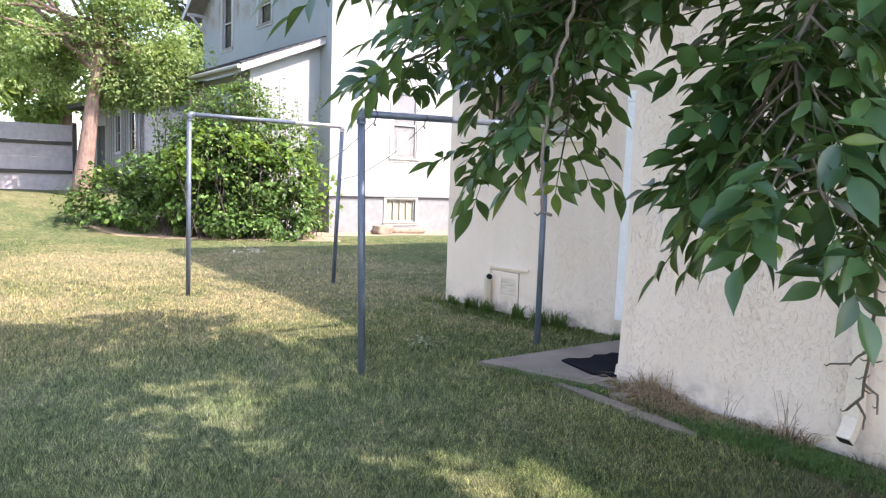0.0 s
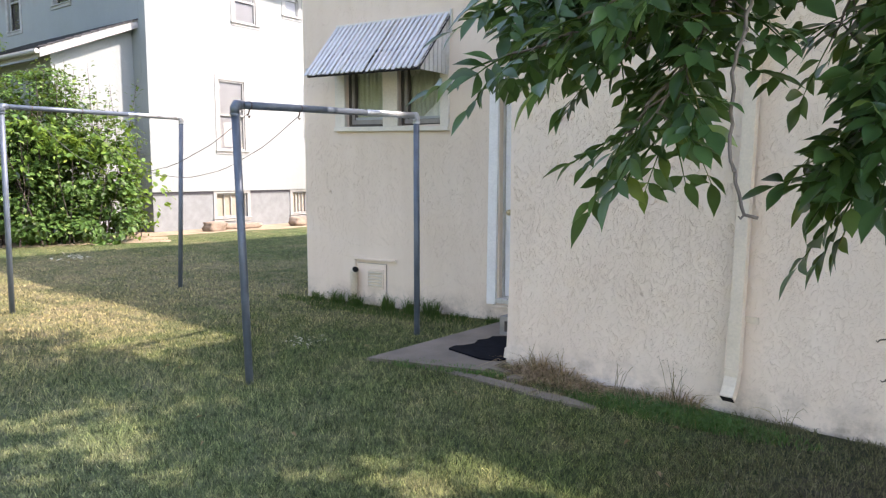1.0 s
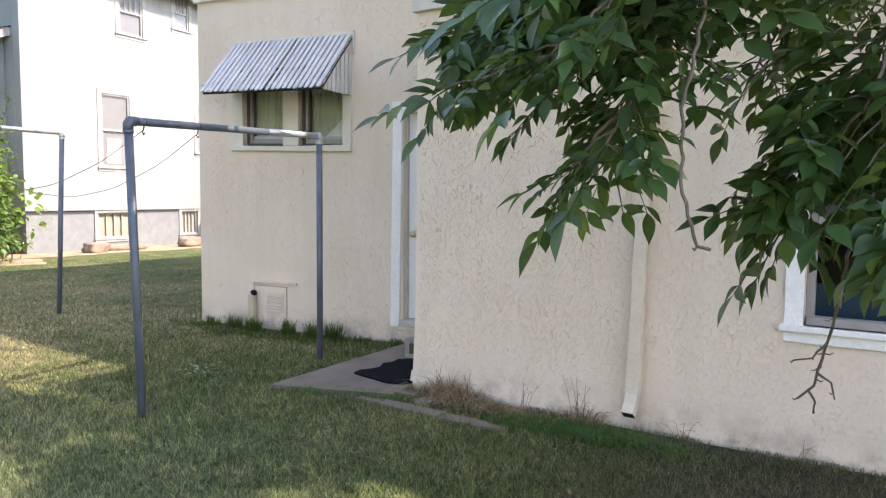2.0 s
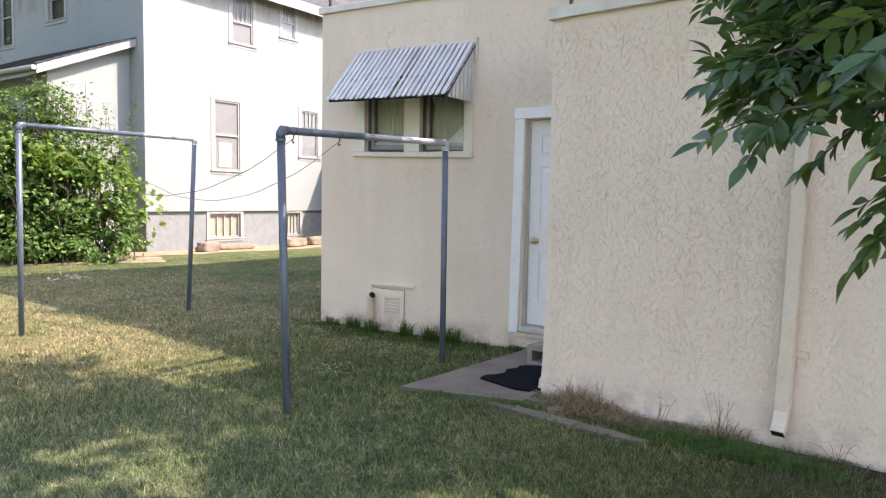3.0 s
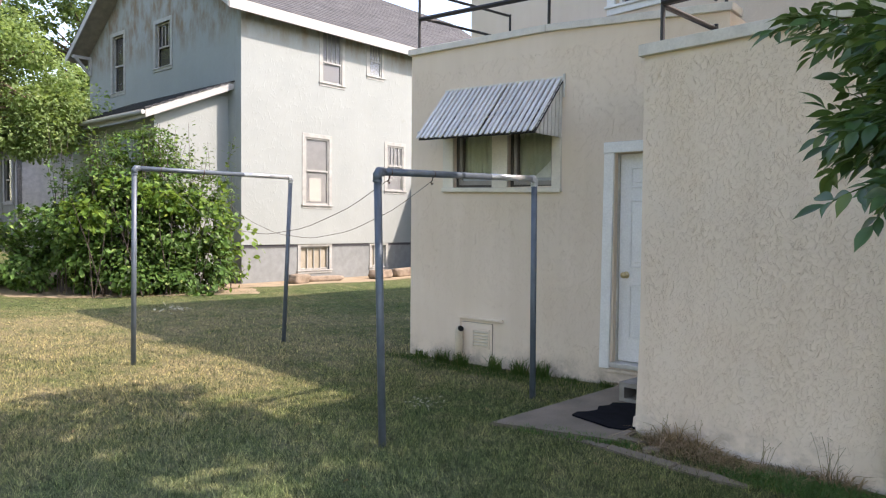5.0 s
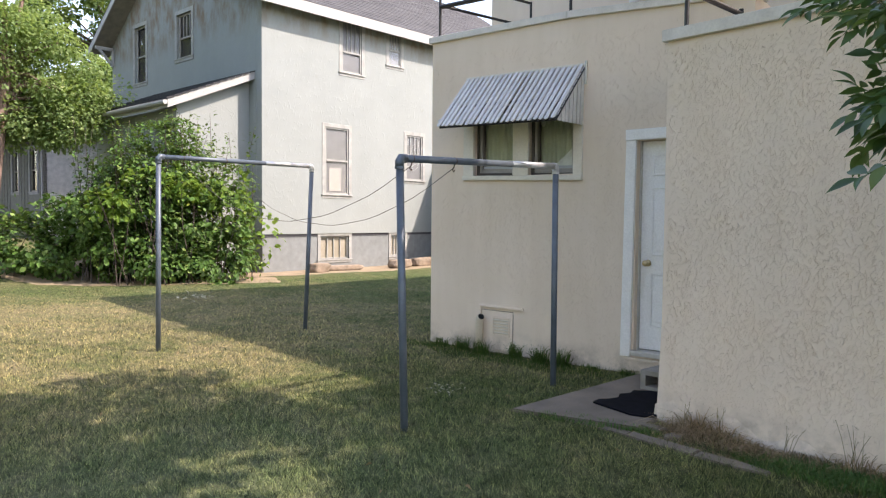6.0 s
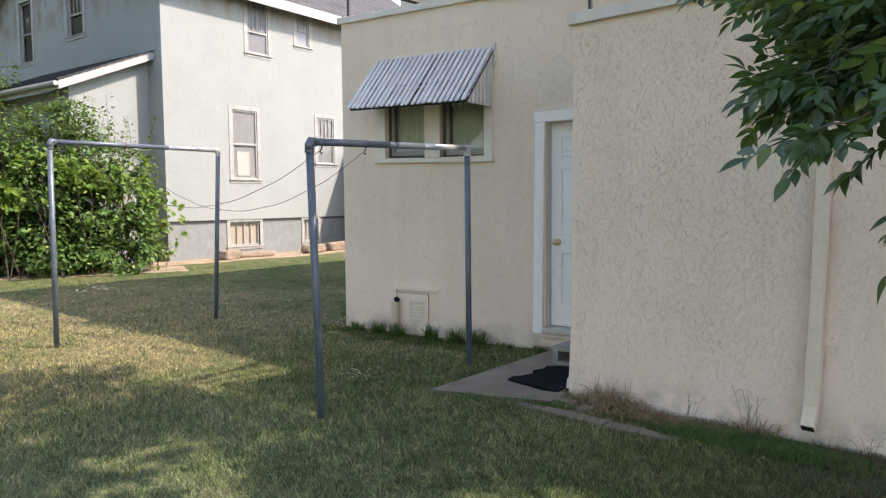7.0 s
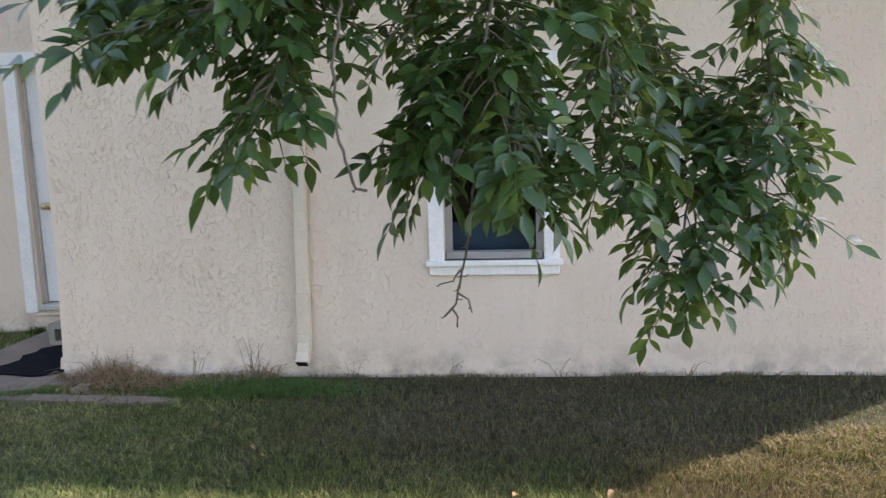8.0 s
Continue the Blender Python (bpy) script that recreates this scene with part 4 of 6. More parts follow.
railing("roof_railing", "black iron pipe railing along the upper flat roof", [(*at_a(-3.60, 0.05, 0)[:2], 3.61, 4.9), (*at_a(-1.83, 0.05, 0)[:2], 3.57, 4.9), (*at_a(-0.05, 0.05, 0)[:2], 3.45, 4.9), (*at_a(-3.60, 1.95, 0)[:2], 3.28, 4.47)],
        [(at_a(-3.60, 0.05, 4.86), at_a(-0.05, 0.05, 4.80), 0.016), (at_a(-3.60, 0.05, 3.97), at_a(-0.05, 0.05, 3.87), 0.027), (at_a(-3.60, 0.05, 4.30), at_a(-3.60, 1.95, 4.45), 0.018), (at_a(-3.60, 0.05, 3.99), at_a(-3.60, 1.95, 4.12), 0.018)])
railing("roof_railing", "black iron pipe railing along the lower flat roof", [(0.085, 0.1, B_TOP + 0.085, 3.75), (2.6, 0.1, B_TOP + 0.085, 3.75), (5.5, 0.1, B_TOP + 0.085, 3.75), (0.15, 0.80, B_TOP - 0.05, 3.14)],
        [((0.085, 0.1, 3.17), (5.5, 0.1, 3.17), 0.03), ((0.085, 0.1, 3.7), (5.5, 0.1, 3.7), 0.018), ((0.085, 0.1, 3.15), (0.15, 0.80, 3.10), 0.022), ((0.085, 0.1, 3.40), (0.15, 0.80, 3.34), 0.02), ((0.085, 0.1, 3.68), (0.15, 1.1, 3.66), 0.02)], 0.018)

# ---------------------------------------------------------------- clothesline poles
def clothes_pole(label, b0, t0, b1, t1, r, clamps):
    ob = thing("clothesline_pole", label, "clothesline pole", group="clothesline poles")
    for b, t in ((b0, t0), (b1, t1)):
        part("upright", tube([(b[0], b[1], b[2] - 0.15), t], r, 16), M_PIPE, ob, "blue-grey painted steel pipe", smooth=True)
        d = (Vector(t1) - Vector(t0)).normalized() * (1 if t is t0 else -1)
        tv = Vector(t)
        part("elbow", tube([tv + Vector((0, 0, -0.055)), tv + Vector((0, 0, -0.012)), tv + d * 0.012 + Vector((0, 0, 0.006)), tv + d * 0.06 + Vector((0, 0, 0.006))], [r * 1.15, r * 1.18, r * 1.18, r * 1.15], 16), M_PIPE if t is t0 else M_PIPE_BARE, ob, smooth=True)
        part("collar", tube([tv + Vector((0, 0, -0.066)), tv + Vector((0, 0, -0.050))], r * 1.24, 16), M_PIPE if t is t0 else M_PIPE_BARE, ob)
    a, b = Vector(t0), Vector(t1)
    d = (b - a).normalized()
    part("crossbar", tube([a + d * 0.04 + Vector((0, 0, 0.006)), a.lerp(b, 0.66) + Vector((0, 0, 0.006))], r * 0.95, 16), M_PIPE, ob, smooth=True)
    # bare sleeve begins early, so its pale tone also paints the bar's highlight
    part("crossbar_lit_sleeve", tube([a.lerp(b, 0.655) + Vector((0, 0, 0.006)), b - d * 0.04 + Vector((0, 0, 0.006))], r * 0.99, 16), M_PIPE_BARE, ob, "bare weathered pipe, its pale tone doubling as a glancing highlight", smooth=True)
    for f in clamps:
        c = a.lerp(b, f)
        part("clamp", tube([c - d * 0.003 + Vector((0, 0, 0.006)), c + d * 0.003 + Vector((0, 0, 0.006))], r * 1.03, 12), M_RUST, ob)
        part("hook", tube([c + Vector((0, 0, -r * 0.8)), c + Vector((-0.012, 0.004, -r - 0.012)), c + Vector((-0.026, 0.004, -r - 0.030)), c + Vector((-0.020, 0.010, -r - 0.045)), c + Vector((-0.008, 0.008, -r - 0.034))], 0.0045, 6), M_RUST, ob)
    return ob
P1T, P2T, P3T, P4T = (-1.0, -1.68, 1.885), (-1.31, 0.35, 1.955), (-4.93, -1.87, 2.11), (-5.21, 0.19, 2.13)
clothes_pole("leaning blue-grey steel pipe clothesline frame on the lawn", (-0.975, -1.64, 0.0), P1T, (-1.228, 0.262, 0.0), P2T, 0.027, (0.06, 0.29))
clothes_pole("far grey steel pipe clothesline frame near the shrubs", (-5.01, -1.865, 0.0), P3T, (-5.29, 0.13, 0.0), P4T, 0.027, (0.14, 0.395))
def hang(a, b, sag, kink=0.0):
    a, b = Vector(a), Vector(b)
    return [a.lerp(b, t / 24) + Vector((0, 0, -sag * 4 * (t / 24) * (1 - t / 24) + kink * math.sin(t * 1.7))) for t in range(25)]
lerp3 = lambda p, q, f: tuple(Vector(p).lerp(Vector(q), f))
for f, g, sag in ((0.06, 0.14, 0.51), (0.29, 0.395, 0.56)):
    a, b = lerp3(P1T, P2T, f), lerp3(P3T, P4T, g)
    single("clothesline", tube_arrays(hang((a[0], a[1], a[2] - 0.04), (b[0], b[1], b[2] - 0.03), sag, 0.004), 0.0024, 5), M_WIRE, "slack wire clothesline strung between the two frames", "clothesline", group="clotheslines")

# ---------------------------------------------------------------- slab, mat, block
slab = prism([(-0.87, -0.69), (-0.5, -0.56), (0.05, -0.36), (0.0, 0.0), (0.0, 1.34), (-0.93, 1.22)], -0.08, 0.03)
bmesh.ops.bevel(slab, geom=[e for e in slab.edges], offset=0.012, segments=2, affect="EDGES")
single("concrete_slab", slab, M_CONCRETE, "worn grey concrete slab outside the back door", "slab", kind="structure")
for outline, top in (([(-0.64, -0.60), (-0.30, -0.545), (0.05, -0.515), (0.04, -0.415), (-0.14, -0.42), (-0.35, -0.50), (-0.60, -0.565)], 0.010), ([(0.056, -0.53), (0.30, -0.555), (0.56, -0.55), (0.555, -0.43), (0.30, -0.425), (0.05, -0.42)], 0.014), ([(0.566, -0.555), (0.84, -0.55), (1.04, -0.515), (1.02, -0.46), (0.8, -0.42), (0.56, -0.43)], 0.008)):
    walkp = prism(outline, -0.08, top)
    bmesh.ops.bevel(walkp, geom=[e for e in walkp.edges], offset=0.006, segments=2, affect="EDGES")
    single("concrete_strip", walkp, M_CONCRETE, "narrow broken concrete walk strip sunk in the lawn", "walk", kind="structure")
for k, (x, y, a, r) in enumerate(((0.10, -0.25, 15, 0.13), (0.30, -0.33, 60, 0.08))):
    rf = random.Random(50 + k)
    chip = prism([(r * rf.uniform(0.7, 1.2) * math.cos(math.tau * q / 5), 0.6 * r * rf.uniform(0.7, 1.2) * math.sin(math.tau * q / 5)) for q in range(5)], -0.02, 0.018)
    bmesh.ops.bevel(chip, geom=[e for e in chip.edges], offset=0.003, segments=1, affect="EDGES")
    single("concrete_fragment", chip, M_CONCRETE, "broken grey concrete fragment lying by the wall corner", "concrete", group="concrete fragments").matrix_world = pose(x, y, ground_z(x, y) + 0.012, rf.uniform(-6, 6), rf.uniform(-6, 6), a)
matp = prism([(-0.55, -0.07), (-0.57, 0.03), (-0.52, 0.10), (-0.50, 0.20), (-0.56, 0.31), (-0.52, 0.40), (-0.55, 0.50), (-0.44, 0.60), (-0.30, 0.63), (-0.015, 0.66), (-0.012, -0.06), (-0.06, -0.12), (-0.16, -0.15), (-0.30, -0.12), (-0.42, -0.10)], 0.031, 0.045)
single("door_mat", matp, M_MAT, "ragged black rubber mat on the concrete slab", "mat")
blk = thing("cinder_block", "grey hollow concrete block set as a doorstep", "concrete block", pose(-0.385, 0.80, 0.03))
bm = wall_mesh(-0.20, 0.20, 0.0, 0.165, 0.30, [(-0.15, -0.02, 0.03, 0.125), (0.02, 0.15, 0.03, 0.125)])
bmesh.ops.recalc_face_normals(bm, faces=bm.faces)
part("shell", placed(bm, pose(0, -0.15, 0)), M_CINDER, blk)
# black plate across the block's hollows paints the shade in them
part("hollow_shade_plate", B(-0.195, 0.195, 0.05, 0.06, 0.01, 0.155), M_HOLLOW_SHADE, blk)
step = single("doorstep_slab", placed(B(-1.12, -0.02, -0.03, -0.002, 0.03, 0.133, bevel=0.008), WA), M_BEIGE, "stuccoed kerb under the door threshold", "step", kind="structure")

# ---------------------------------------------------------------- white neighbouring house
HOUSE = pose(-14.0, 4.05, 0, 0, 0, 5.5)
hs = thing("white_house", "white stucco two-storey house with a shingled gable roof", "house", HOUSE)
EAST = pose(0, 0, 0, 0, 0, 90)       # wall coordinates u -> local y, front faces +x
HW, HD, EAVE = 9.1, 13.0, 7.19
E_WIN = [(2.03, 2.87, 2.10, 3.97), (2.62, 3.34, 5.57, 7.02), (4.41, 4.92, 6.05, 7.02), (5.18, 5.89, 2.63, 4.02)]
E_BASE = [(1.90, 2.92, 0.27, 0.93), (4.59, 5.18, 0.27, 0.93)]
G_WIN = [(-7.34, -6.55, 5.72, 7.50), (-4.48, -3.61, 6.12, 7.40)]
part("east_wall", placed(wall_mesh(0, HD, 1.0, EAVE, 0.25, E_WIN), EAST), M_WHITE_STUCCO, hs, "sunlit white stucco wall")
part("foundation", placed(wall_mesh(0.04, HD, -0.3, 0.93, 0.25, [(a, b, c, 0.93) for a, b, c, d in E_BASE]), EAST @ pose(0, 0.05, 0)), M_BLOCK, hs, "blue-grey painted foundation")
# near-black strip: the shadow under the wall's lower edge, put into colour
part("shadow_line", B(-0.3, -0.03, 0.0, HD, 0.93, 0.998), M_SHADOW_BAND, hs)
GTOP = 7.62
gw = wall_mesh(-HW, -0.256, 1.0, GTOP, 0.25, G_WIN)
for v in gw.verts:                   # shoulders under the eaves
    if v.co.x < -HW + 0.01 or v.co.x > -0.3:
        v.co.z = min(v.co.z, EAVE)
part("gable_wall", gw, M_WHITE_STUCCO, hs, "shaded white stucco gable wall")
RISE = 3.0
gt = bmesh.new()
for y in (0.0, 0.25):
    gt.faces.new([gt.verts.new(p) for p in ((-HW, y, EAVE), (G_WIN[0][0], y, GTOP), (G_WIN[1][1], y, GTOP), (-0.256, y, EAVE), (0, y, EAVE), (-HW / 2, y, EAVE + RISE))])
gt.verts.ensure_lookup_table()
part("gable_peak", gt, M_WHITE_STUCCO, hs)
part("gable_foundation", B(-HW + 0.05, -0.06, 0.05, 0.3, -0.3, 0.999), M_BLOCK, hs)
part("west_wall", B(-HW, -HW + 0.25, 0.26, HD, -0.3, EAVE), M_WHITE_STUCCO, hs)
part("north_wall", B(-HW + 0.26, -0.26, HD - 0.25, HD, -0.3, EAVE), M_WHITE_STUCCO, hs)
part("floor_inside", B(-HW + 0.3, -0.3, 0.3, HD - 0.3, 4.4, 4.6), M_DARK, hs)
OVH, OVG = 0.40, 0.6
sl = RISE / (HW / 2)
for sgn, nm in ((1, "roof"), (-1, "roof_back")):
    bm = bmesh.new()
    xe = (OVH if sgn > 0 else -HW - OVH)
    ze = EAVE - sl * OVH + 0.02
    zr = EAVE + RISE + 0.02
    lo = [(xe, -OVG, ze), (xe, HD + OVG, ze), (-HW / 2, HD + OVG, zr), (-HW / 2, -OVG, zr)]
    vs = [bm.verts.new(p) for p in lo] + [bm.verts.new((x, y, z + 0.16)) for x, y, z in lo]
    for f in ((3, 2, 1, 0), (4, 5, 6, 7), (0, 1, 5, 4), (1, 2, 6, 5), (2, 3, 7, 6), (3, 0, 4, 7)):
        bm.faces.new([vs[i] for i in f])
    rf = part(nm, bm, M_SOFFIT, hs, "bare brown-grey boarded soffit")
    bm = bmesh.new()
    n = 30
    for k in range(n):
        a, b = k / n, (k + 1) / n + 0.004
        xa, xb = xe + (-HW / 2 - xe) * a - sgn * -0.03 * (k == 0), xe + (-HW / 2 - xe) * b
        za, zb = ze + (zr - ze) * a + 0.185, ze + (zr - ze) * b + 0.165
        q = [(xa, -OVG - 0.03, za), (xa, HD + OVG, za), (xb, HD + OVG, zb), (xb, -OVG - 0.03, zb)]
        vs = [bm.verts.new(p) for p in q] + [bm.verts.new((x, y, z - 0.02)) for x, y, z in q]
        for f in ((0, 1, 2, 3), (0, 4, 5, 1), (0, 3, 7, 4)):
            bm.faces.new([vs[i] for i in f])
    part("shingles", bm, M_SHINGLE, rf, "grey asphalt shingle courses")
# fascia and barge boards, brackets
part("fascia", B(OVH, OVH + 0.03, -OVG, HD + OVG, EAVE - sl * OVH - 0.09, EAVE - sl * OVH + 0.18), M_FASCIA, hs)
for sgn in (1, -1):
    xe = OVH if sgn > 0 else -HW - OVH
    bm = bmesh.new()
    ze, zr = EAVE - sl * OVH, EAVE + RISE
    for y in (-OVG - 0.03, -OVG):
        bm.verts.new((xe, y, ze - 0.06)); bm.verts.new((xe, y, ze + 0.16)); bm.verts.new((-HW / 2, y, zr + 0.16)); bm.verts.new((-HW / 2, y, zr - 0.06))
    bm.verts.ensure_lookup_table()
    v = bm.verts
    for f in ((0, 1, 2, 3), (4, 5, 6, 7), (0, 1, 5, 4), (1, 2, 6, 5), (2, 3, 7, 6), (3, 0, 4, 7)):
        bm.faces.new([v[i] for i in f])
    part("barge_board", bm, M_FASCIA, hs)
for x in (-HW + 0.1, -HW / 2):
    zb = EAVE + (RISE if x == -HW / 2 else 0.05) - 0.12
    bm = bmesh.new()
    box(bm, x - 0.05, x + 0.05, -0.08, 0.0, zb - 0.62, zb)
    box(bm, x - 0.05, x + 0.05, -OVG, 0.0, zb - 0.10, zb)
    placed_diag = B(x - 0.045, x + 0.045, -0.04, 0.04, -0.36, 0.36)
    part("bracket", bm, M_FASCIA, hs)
    part("bracket_brace", placed(placed_diag, pose(0, -0.28, zb - 0.32) @ Matrix.Translation((x, 0, 0)) @ Matrix.Rotation(radians(42), 4, "X") @ Matrix.Translation((-x, 0, 0))), M_FASCIA, hs)
for (a, b, c, d), mid, mun, bk in zip(E_WIN, (3.05, 6.15, 6.5, 3.4), (0, 3, 3, 3), (M_PANE_REFLECT,) * 4):
    w = sash_window(hs, a, b, c, d, 0.0, 0.11, M_HTRIM, M_HTRIM, mid=mid, back=bk, muntins=mun, m=EAST, depth=0.03, back_gap=0.02, trim_proud=0.015)
w = part("paper_notice", placed(B(2.2, 2.62, 0.037, 0.043, 2.2, 2.85), EAST), M_FASCIA, hs, "white paper behind the lower pane")
for (a, b, c, d) in E_BASE:
    w = sash_window(hs, a, b, c, d, 0.05, 0.10, M_HTRIM, M_HTRIM, back=M_BLIND, muntins=3, m=EAST, depth=0.05, back_gap=0.03)
for (a, b, c, d), mun in zip(G_WIN, (0, 3)):
    sash_window(hs, a, b, c, d, 0.0, 0.12, M_HTRIM, M_HTRIM if mun == 0 else M_SASH, mid=(c + d) / 2 - 0.05, back=M_SCREEN, muntins=mun, depth=0.08, back_gap=0.05)
# unseen block, added where the slanting shadow on the east wall implies one
part("unseen_block_wall", B(0.02, 2.45, 6.42, 9.4, -0.3, 2.9), M_WHITE_STUCCO, hs)
part("unseen_block_roof", B(0.01, 2.6, 6.36, 9.5, 2.9, 3.02, bevel=0.01), M_SHINGLE_DARK, hs)
# lean-to porch on the gable side
PX0, PX1, PY = -5.4, -0.6, -2.0
bm = bmesh.new()
for x in (PX1, PX1 - 0.2):
    bm.faces.new([bm.verts.new(p) for p in ((x, PY, -0.3), (x, -0.002, -0.3), (x, -0.002, 5.0), (x, PY, 4.16))])
bm.verts.ensure_lookup_table()
for k in range(4):
    bm.faces.new((bm.verts[k], bm.verts[(k + 1) % 4], bm.verts[4 + (k + 1) % 4], bm.verts[4 + k]))
part("porch_side_wall", bm, M_WHITE_STUCCO, hs)
part("porch_front_wall", placed(wall_mesh(PX0, PX1 - 0.21, -0.3, 4.1, 0.2, [(-4.6, -3.6, 1.2, 2.8)]), pose(0, PY, 0)), M_WHITE_STUCCO, hs)
part("porch_west_wall", B(PX0, PX0 + 0.2, PY + 0.21, 0.0, -0.3, 4.1), M_WHITE_STUCCO, hs)
bm = bmesh.new()
lo = [(PX1 + 0.28, PY - 0.35, 4.02), (PX1 + 0.28, -0.002, 5.02), (PX0 - 0.3, -0.002, 5.02), (PX0 - 0.3, PY - 0.35, 4.02)]
vs = [bm.verts.new(p) for p in lo] + [bm.verts.new((x, y, z + 0.2)) for x, y, z in lo]
for f in ((3, 2, 1, 0), (4, 5, 6, 7), (0, 1, 5, 4), (1, 2, 6, 5), (2, 3, 7, 6), (3, 0, 4, 7)):
    bm.faces.new([vs[i] for i in f])
pr = part("porch_roof", bm, M_FASCIA, hs, "white rake and fascia boards")
bm = bmesh.new()
for k in range(12):
    a, b = k / 12, (k + 1) / 12
    ya, yb = PY - 0.39 + (-PY + 0.385) * a, PY - 0.39 + (-PY + 0.385) * b
    za, zb = 4.225 + 1.0 * a + 0.03, 4.225 + 1.0 * b + 0.012
    q = [(PX1 + 0.31, ya, za), (PX0 - 0.33, ya, za), (PX0 - 0.33, yb, zb), (PX1 + 0.31, yb, zb)]
    vs = [bm.verts.new(p) for p in q] + [bm.verts.new((x, y, z - 0.03)) for x, y, z in q]
    for f in ((3, 2, 1, 0), (0, 1, 5, 4), (0, 4, 7, 3), (1, 2, 6, 5)):
        bm.faces.new([vs[i] for i in f])
part("shingles", bm, M_SHINGLE_DARK, pr, "dark asphalt shingle courses")
part("gutter", tube([(PX1 + 0.3, PY - 0.42, 4.14), (PX0 - 0.3, PY - 0.42, 4.16)], 0.055, 10), M_FASCIA, hs)

# ---------------------------------------------------------------- shed and fence at the back lane
SHED = pose(-24.5, 1.3, 1.25, 0, 0, 7)
sh = thing("garage", "weathered grey garage with board siding and low shingled roof", "garage", SHED)
SW, SD, SHT = 7.5, 6.0, 2.9
S_WIN = [(-1.15, -0.45, 1.0, 2.5), (-2.9, -2.3, 1.0, 2.5), (-5.6, -4.4, 0.0, 2.1)]
part("front_wall", wall_mesh(-SW, 0, -0.9, SHT, 0.15, S_WIN), M_SIDING_SHADE, sh)
part("end_wall", placed(wall_mesh(0, SD, -0.9, SHT + 0.2, 0.15), EAST), M_SHEDWALL_LIT, sh)
part("back_wall", B(-SW, 0, SD, SD + 0.15, -0.4, SHT), M_SIDING_SHADE, sh)
part("west_wall", B(-SW - 0.15, -SW, 0, SD, -0.4, SHT), M_SIDING_SHADE, sh)
for k in range(24):
    x = -0.2 - k * 0.3
    if not any(a - 0.1 < x < b + 0.1 for a, b, c, d in S_WIN):
        part("batten", B(x - 0.02, x + 0.02, -0.02, -0.001, -0.2, SHT), M_SIDING_SHADE, sh)
for (a, b, c, d) in S_WIN[:2]:
    sash_window(sh, a, b, c, d, 0.0, 0.1, M_FENCE, M_SASH, mid=(c + d) / 2, back=M_DARK, depth=0.06)
# dark sheet across the opening paints the shade of the garage inside
part("doorway_shade_sheet", B(-5.6, -4.4, 0.10, 0.14, 0.0, 2.1), M_DARK, sh)
part("corner_board", B(-0.1, 0.03, -0.03, 0.0, -0.3, SHT), M_FENCE, sh)
bm = bmesh.new()
lo = [(0.5, -0.6, SHT), (0.5, SD + 0.6, SHT), (-SW - 0.5, SD + 0.6, SHT), (-SW - 0.5, -0.6, SHT)]
vs = [bm.verts.new(p) for p in lo] + [bm.verts.new((x, y, z + 0.18)) for x, y, z in lo] + [bm.verts.new((0.5, SD / 2, SHT + 1.3)), bm.verts.new((-SW - 0.5, SD / 2, SHT + 1.3))]
for f in ((3, 2, 1, 0), (0, 1, 5, 4), (1, 2, 6, 5), (2, 3, 7, 6), (3, 0, 4, 7), (4, 8, 9, 7), (5, 6, 9, 8), (4, 5, 8), (7, 9, 6)):
    bm.faces.new([vs[i] for i in f])
part("roof", bm, M_SHINGLE_DARK, sh)
fen = thing("board_fence", "grey-white fence of wide horizontal boards with dark posts", "fence", pose(-20.3, -2.6, 0.74, 0, 0, 92))
for k in range(4):
    z = 0.12 + k * 0.48
    part("board", B(-6.0, 1.25, -0.02, 0.02, z, z + 0.478, bevel=0.006), M_FENCE, fen)
for x in (1.28, -1.0, -3.3, -5.6):
    part("post", B(x - 0.06, x + 0.06, -0.10, -0.021, -0.4, 2.12, bevel=0.01), M_IRON, fen)
for z in (0.60, 1.45):
    part("rail", B(-6.0, 1.2, -0.085, -0.022, z, z + 0.10, bevel=0.008), M_IRON, fen)


# ---------------------------------------------------------------- leaves
def leaflet(length=1.0, width=0.42, fold=0.12, droop=0.18, stations=((0.0, 0.03), (0.08, 0.16), (0.20, 0.58), (0.36, 0.93), (0.50, 1.0), (0.64, 0.88), (0.78, 0.55), (0.90, 0.20), (1.0, 0.0)), curl=0.0):
    """A pointed leaf along +y from the origin, folded at its midrib and drooping at the tip. Returns vertices and faces."""
    V, F = [], []
    for i, (t, w) in enumerate(stations):
        z = -droop * t * t
        hw = 0.5 * width * w
        V += [(-hw + curl * t * t, t * length, z + fold * hw * 2), (curl * t * t, t * length, z), (hw + curl * t * t, t * length, z + fold * hw * 2)]
    for i in range(len(stations) - 1):
        a = 3 * i
        F += [(a, a + 1, a + 4, a + 3), (a + 1, a + 2, a + 5, a + 4)]
    return V, F


ASH_SHAPES = [leaflet(droop=d, fold=f, width=w, curl=c) for d, f, w, c in ((0.10, 0.16, 0.42, 0.0), (0.20, 0.10, 0.39, 0.07), (0.04, 0.24, 0.44, -0.06), (0.30, 0.18, 0.40, 0.03), (0.14, 0.3, 0.35, -0.1))]


def basis(d, up):
    """A frame whose y runs along d and whose z is near up."""
    y = Vector(d).normalized()
    x = y.cross(Vector(up))
    x = x.normalized() if x.length > 1e-3 else Vector((1, 0, 0))
    z = x.cross(y)
    return Matrix(((x.x, y.x, z.x), (x.y, y.y, z.y), (x.z, y.z, z.z))).to_4x4()


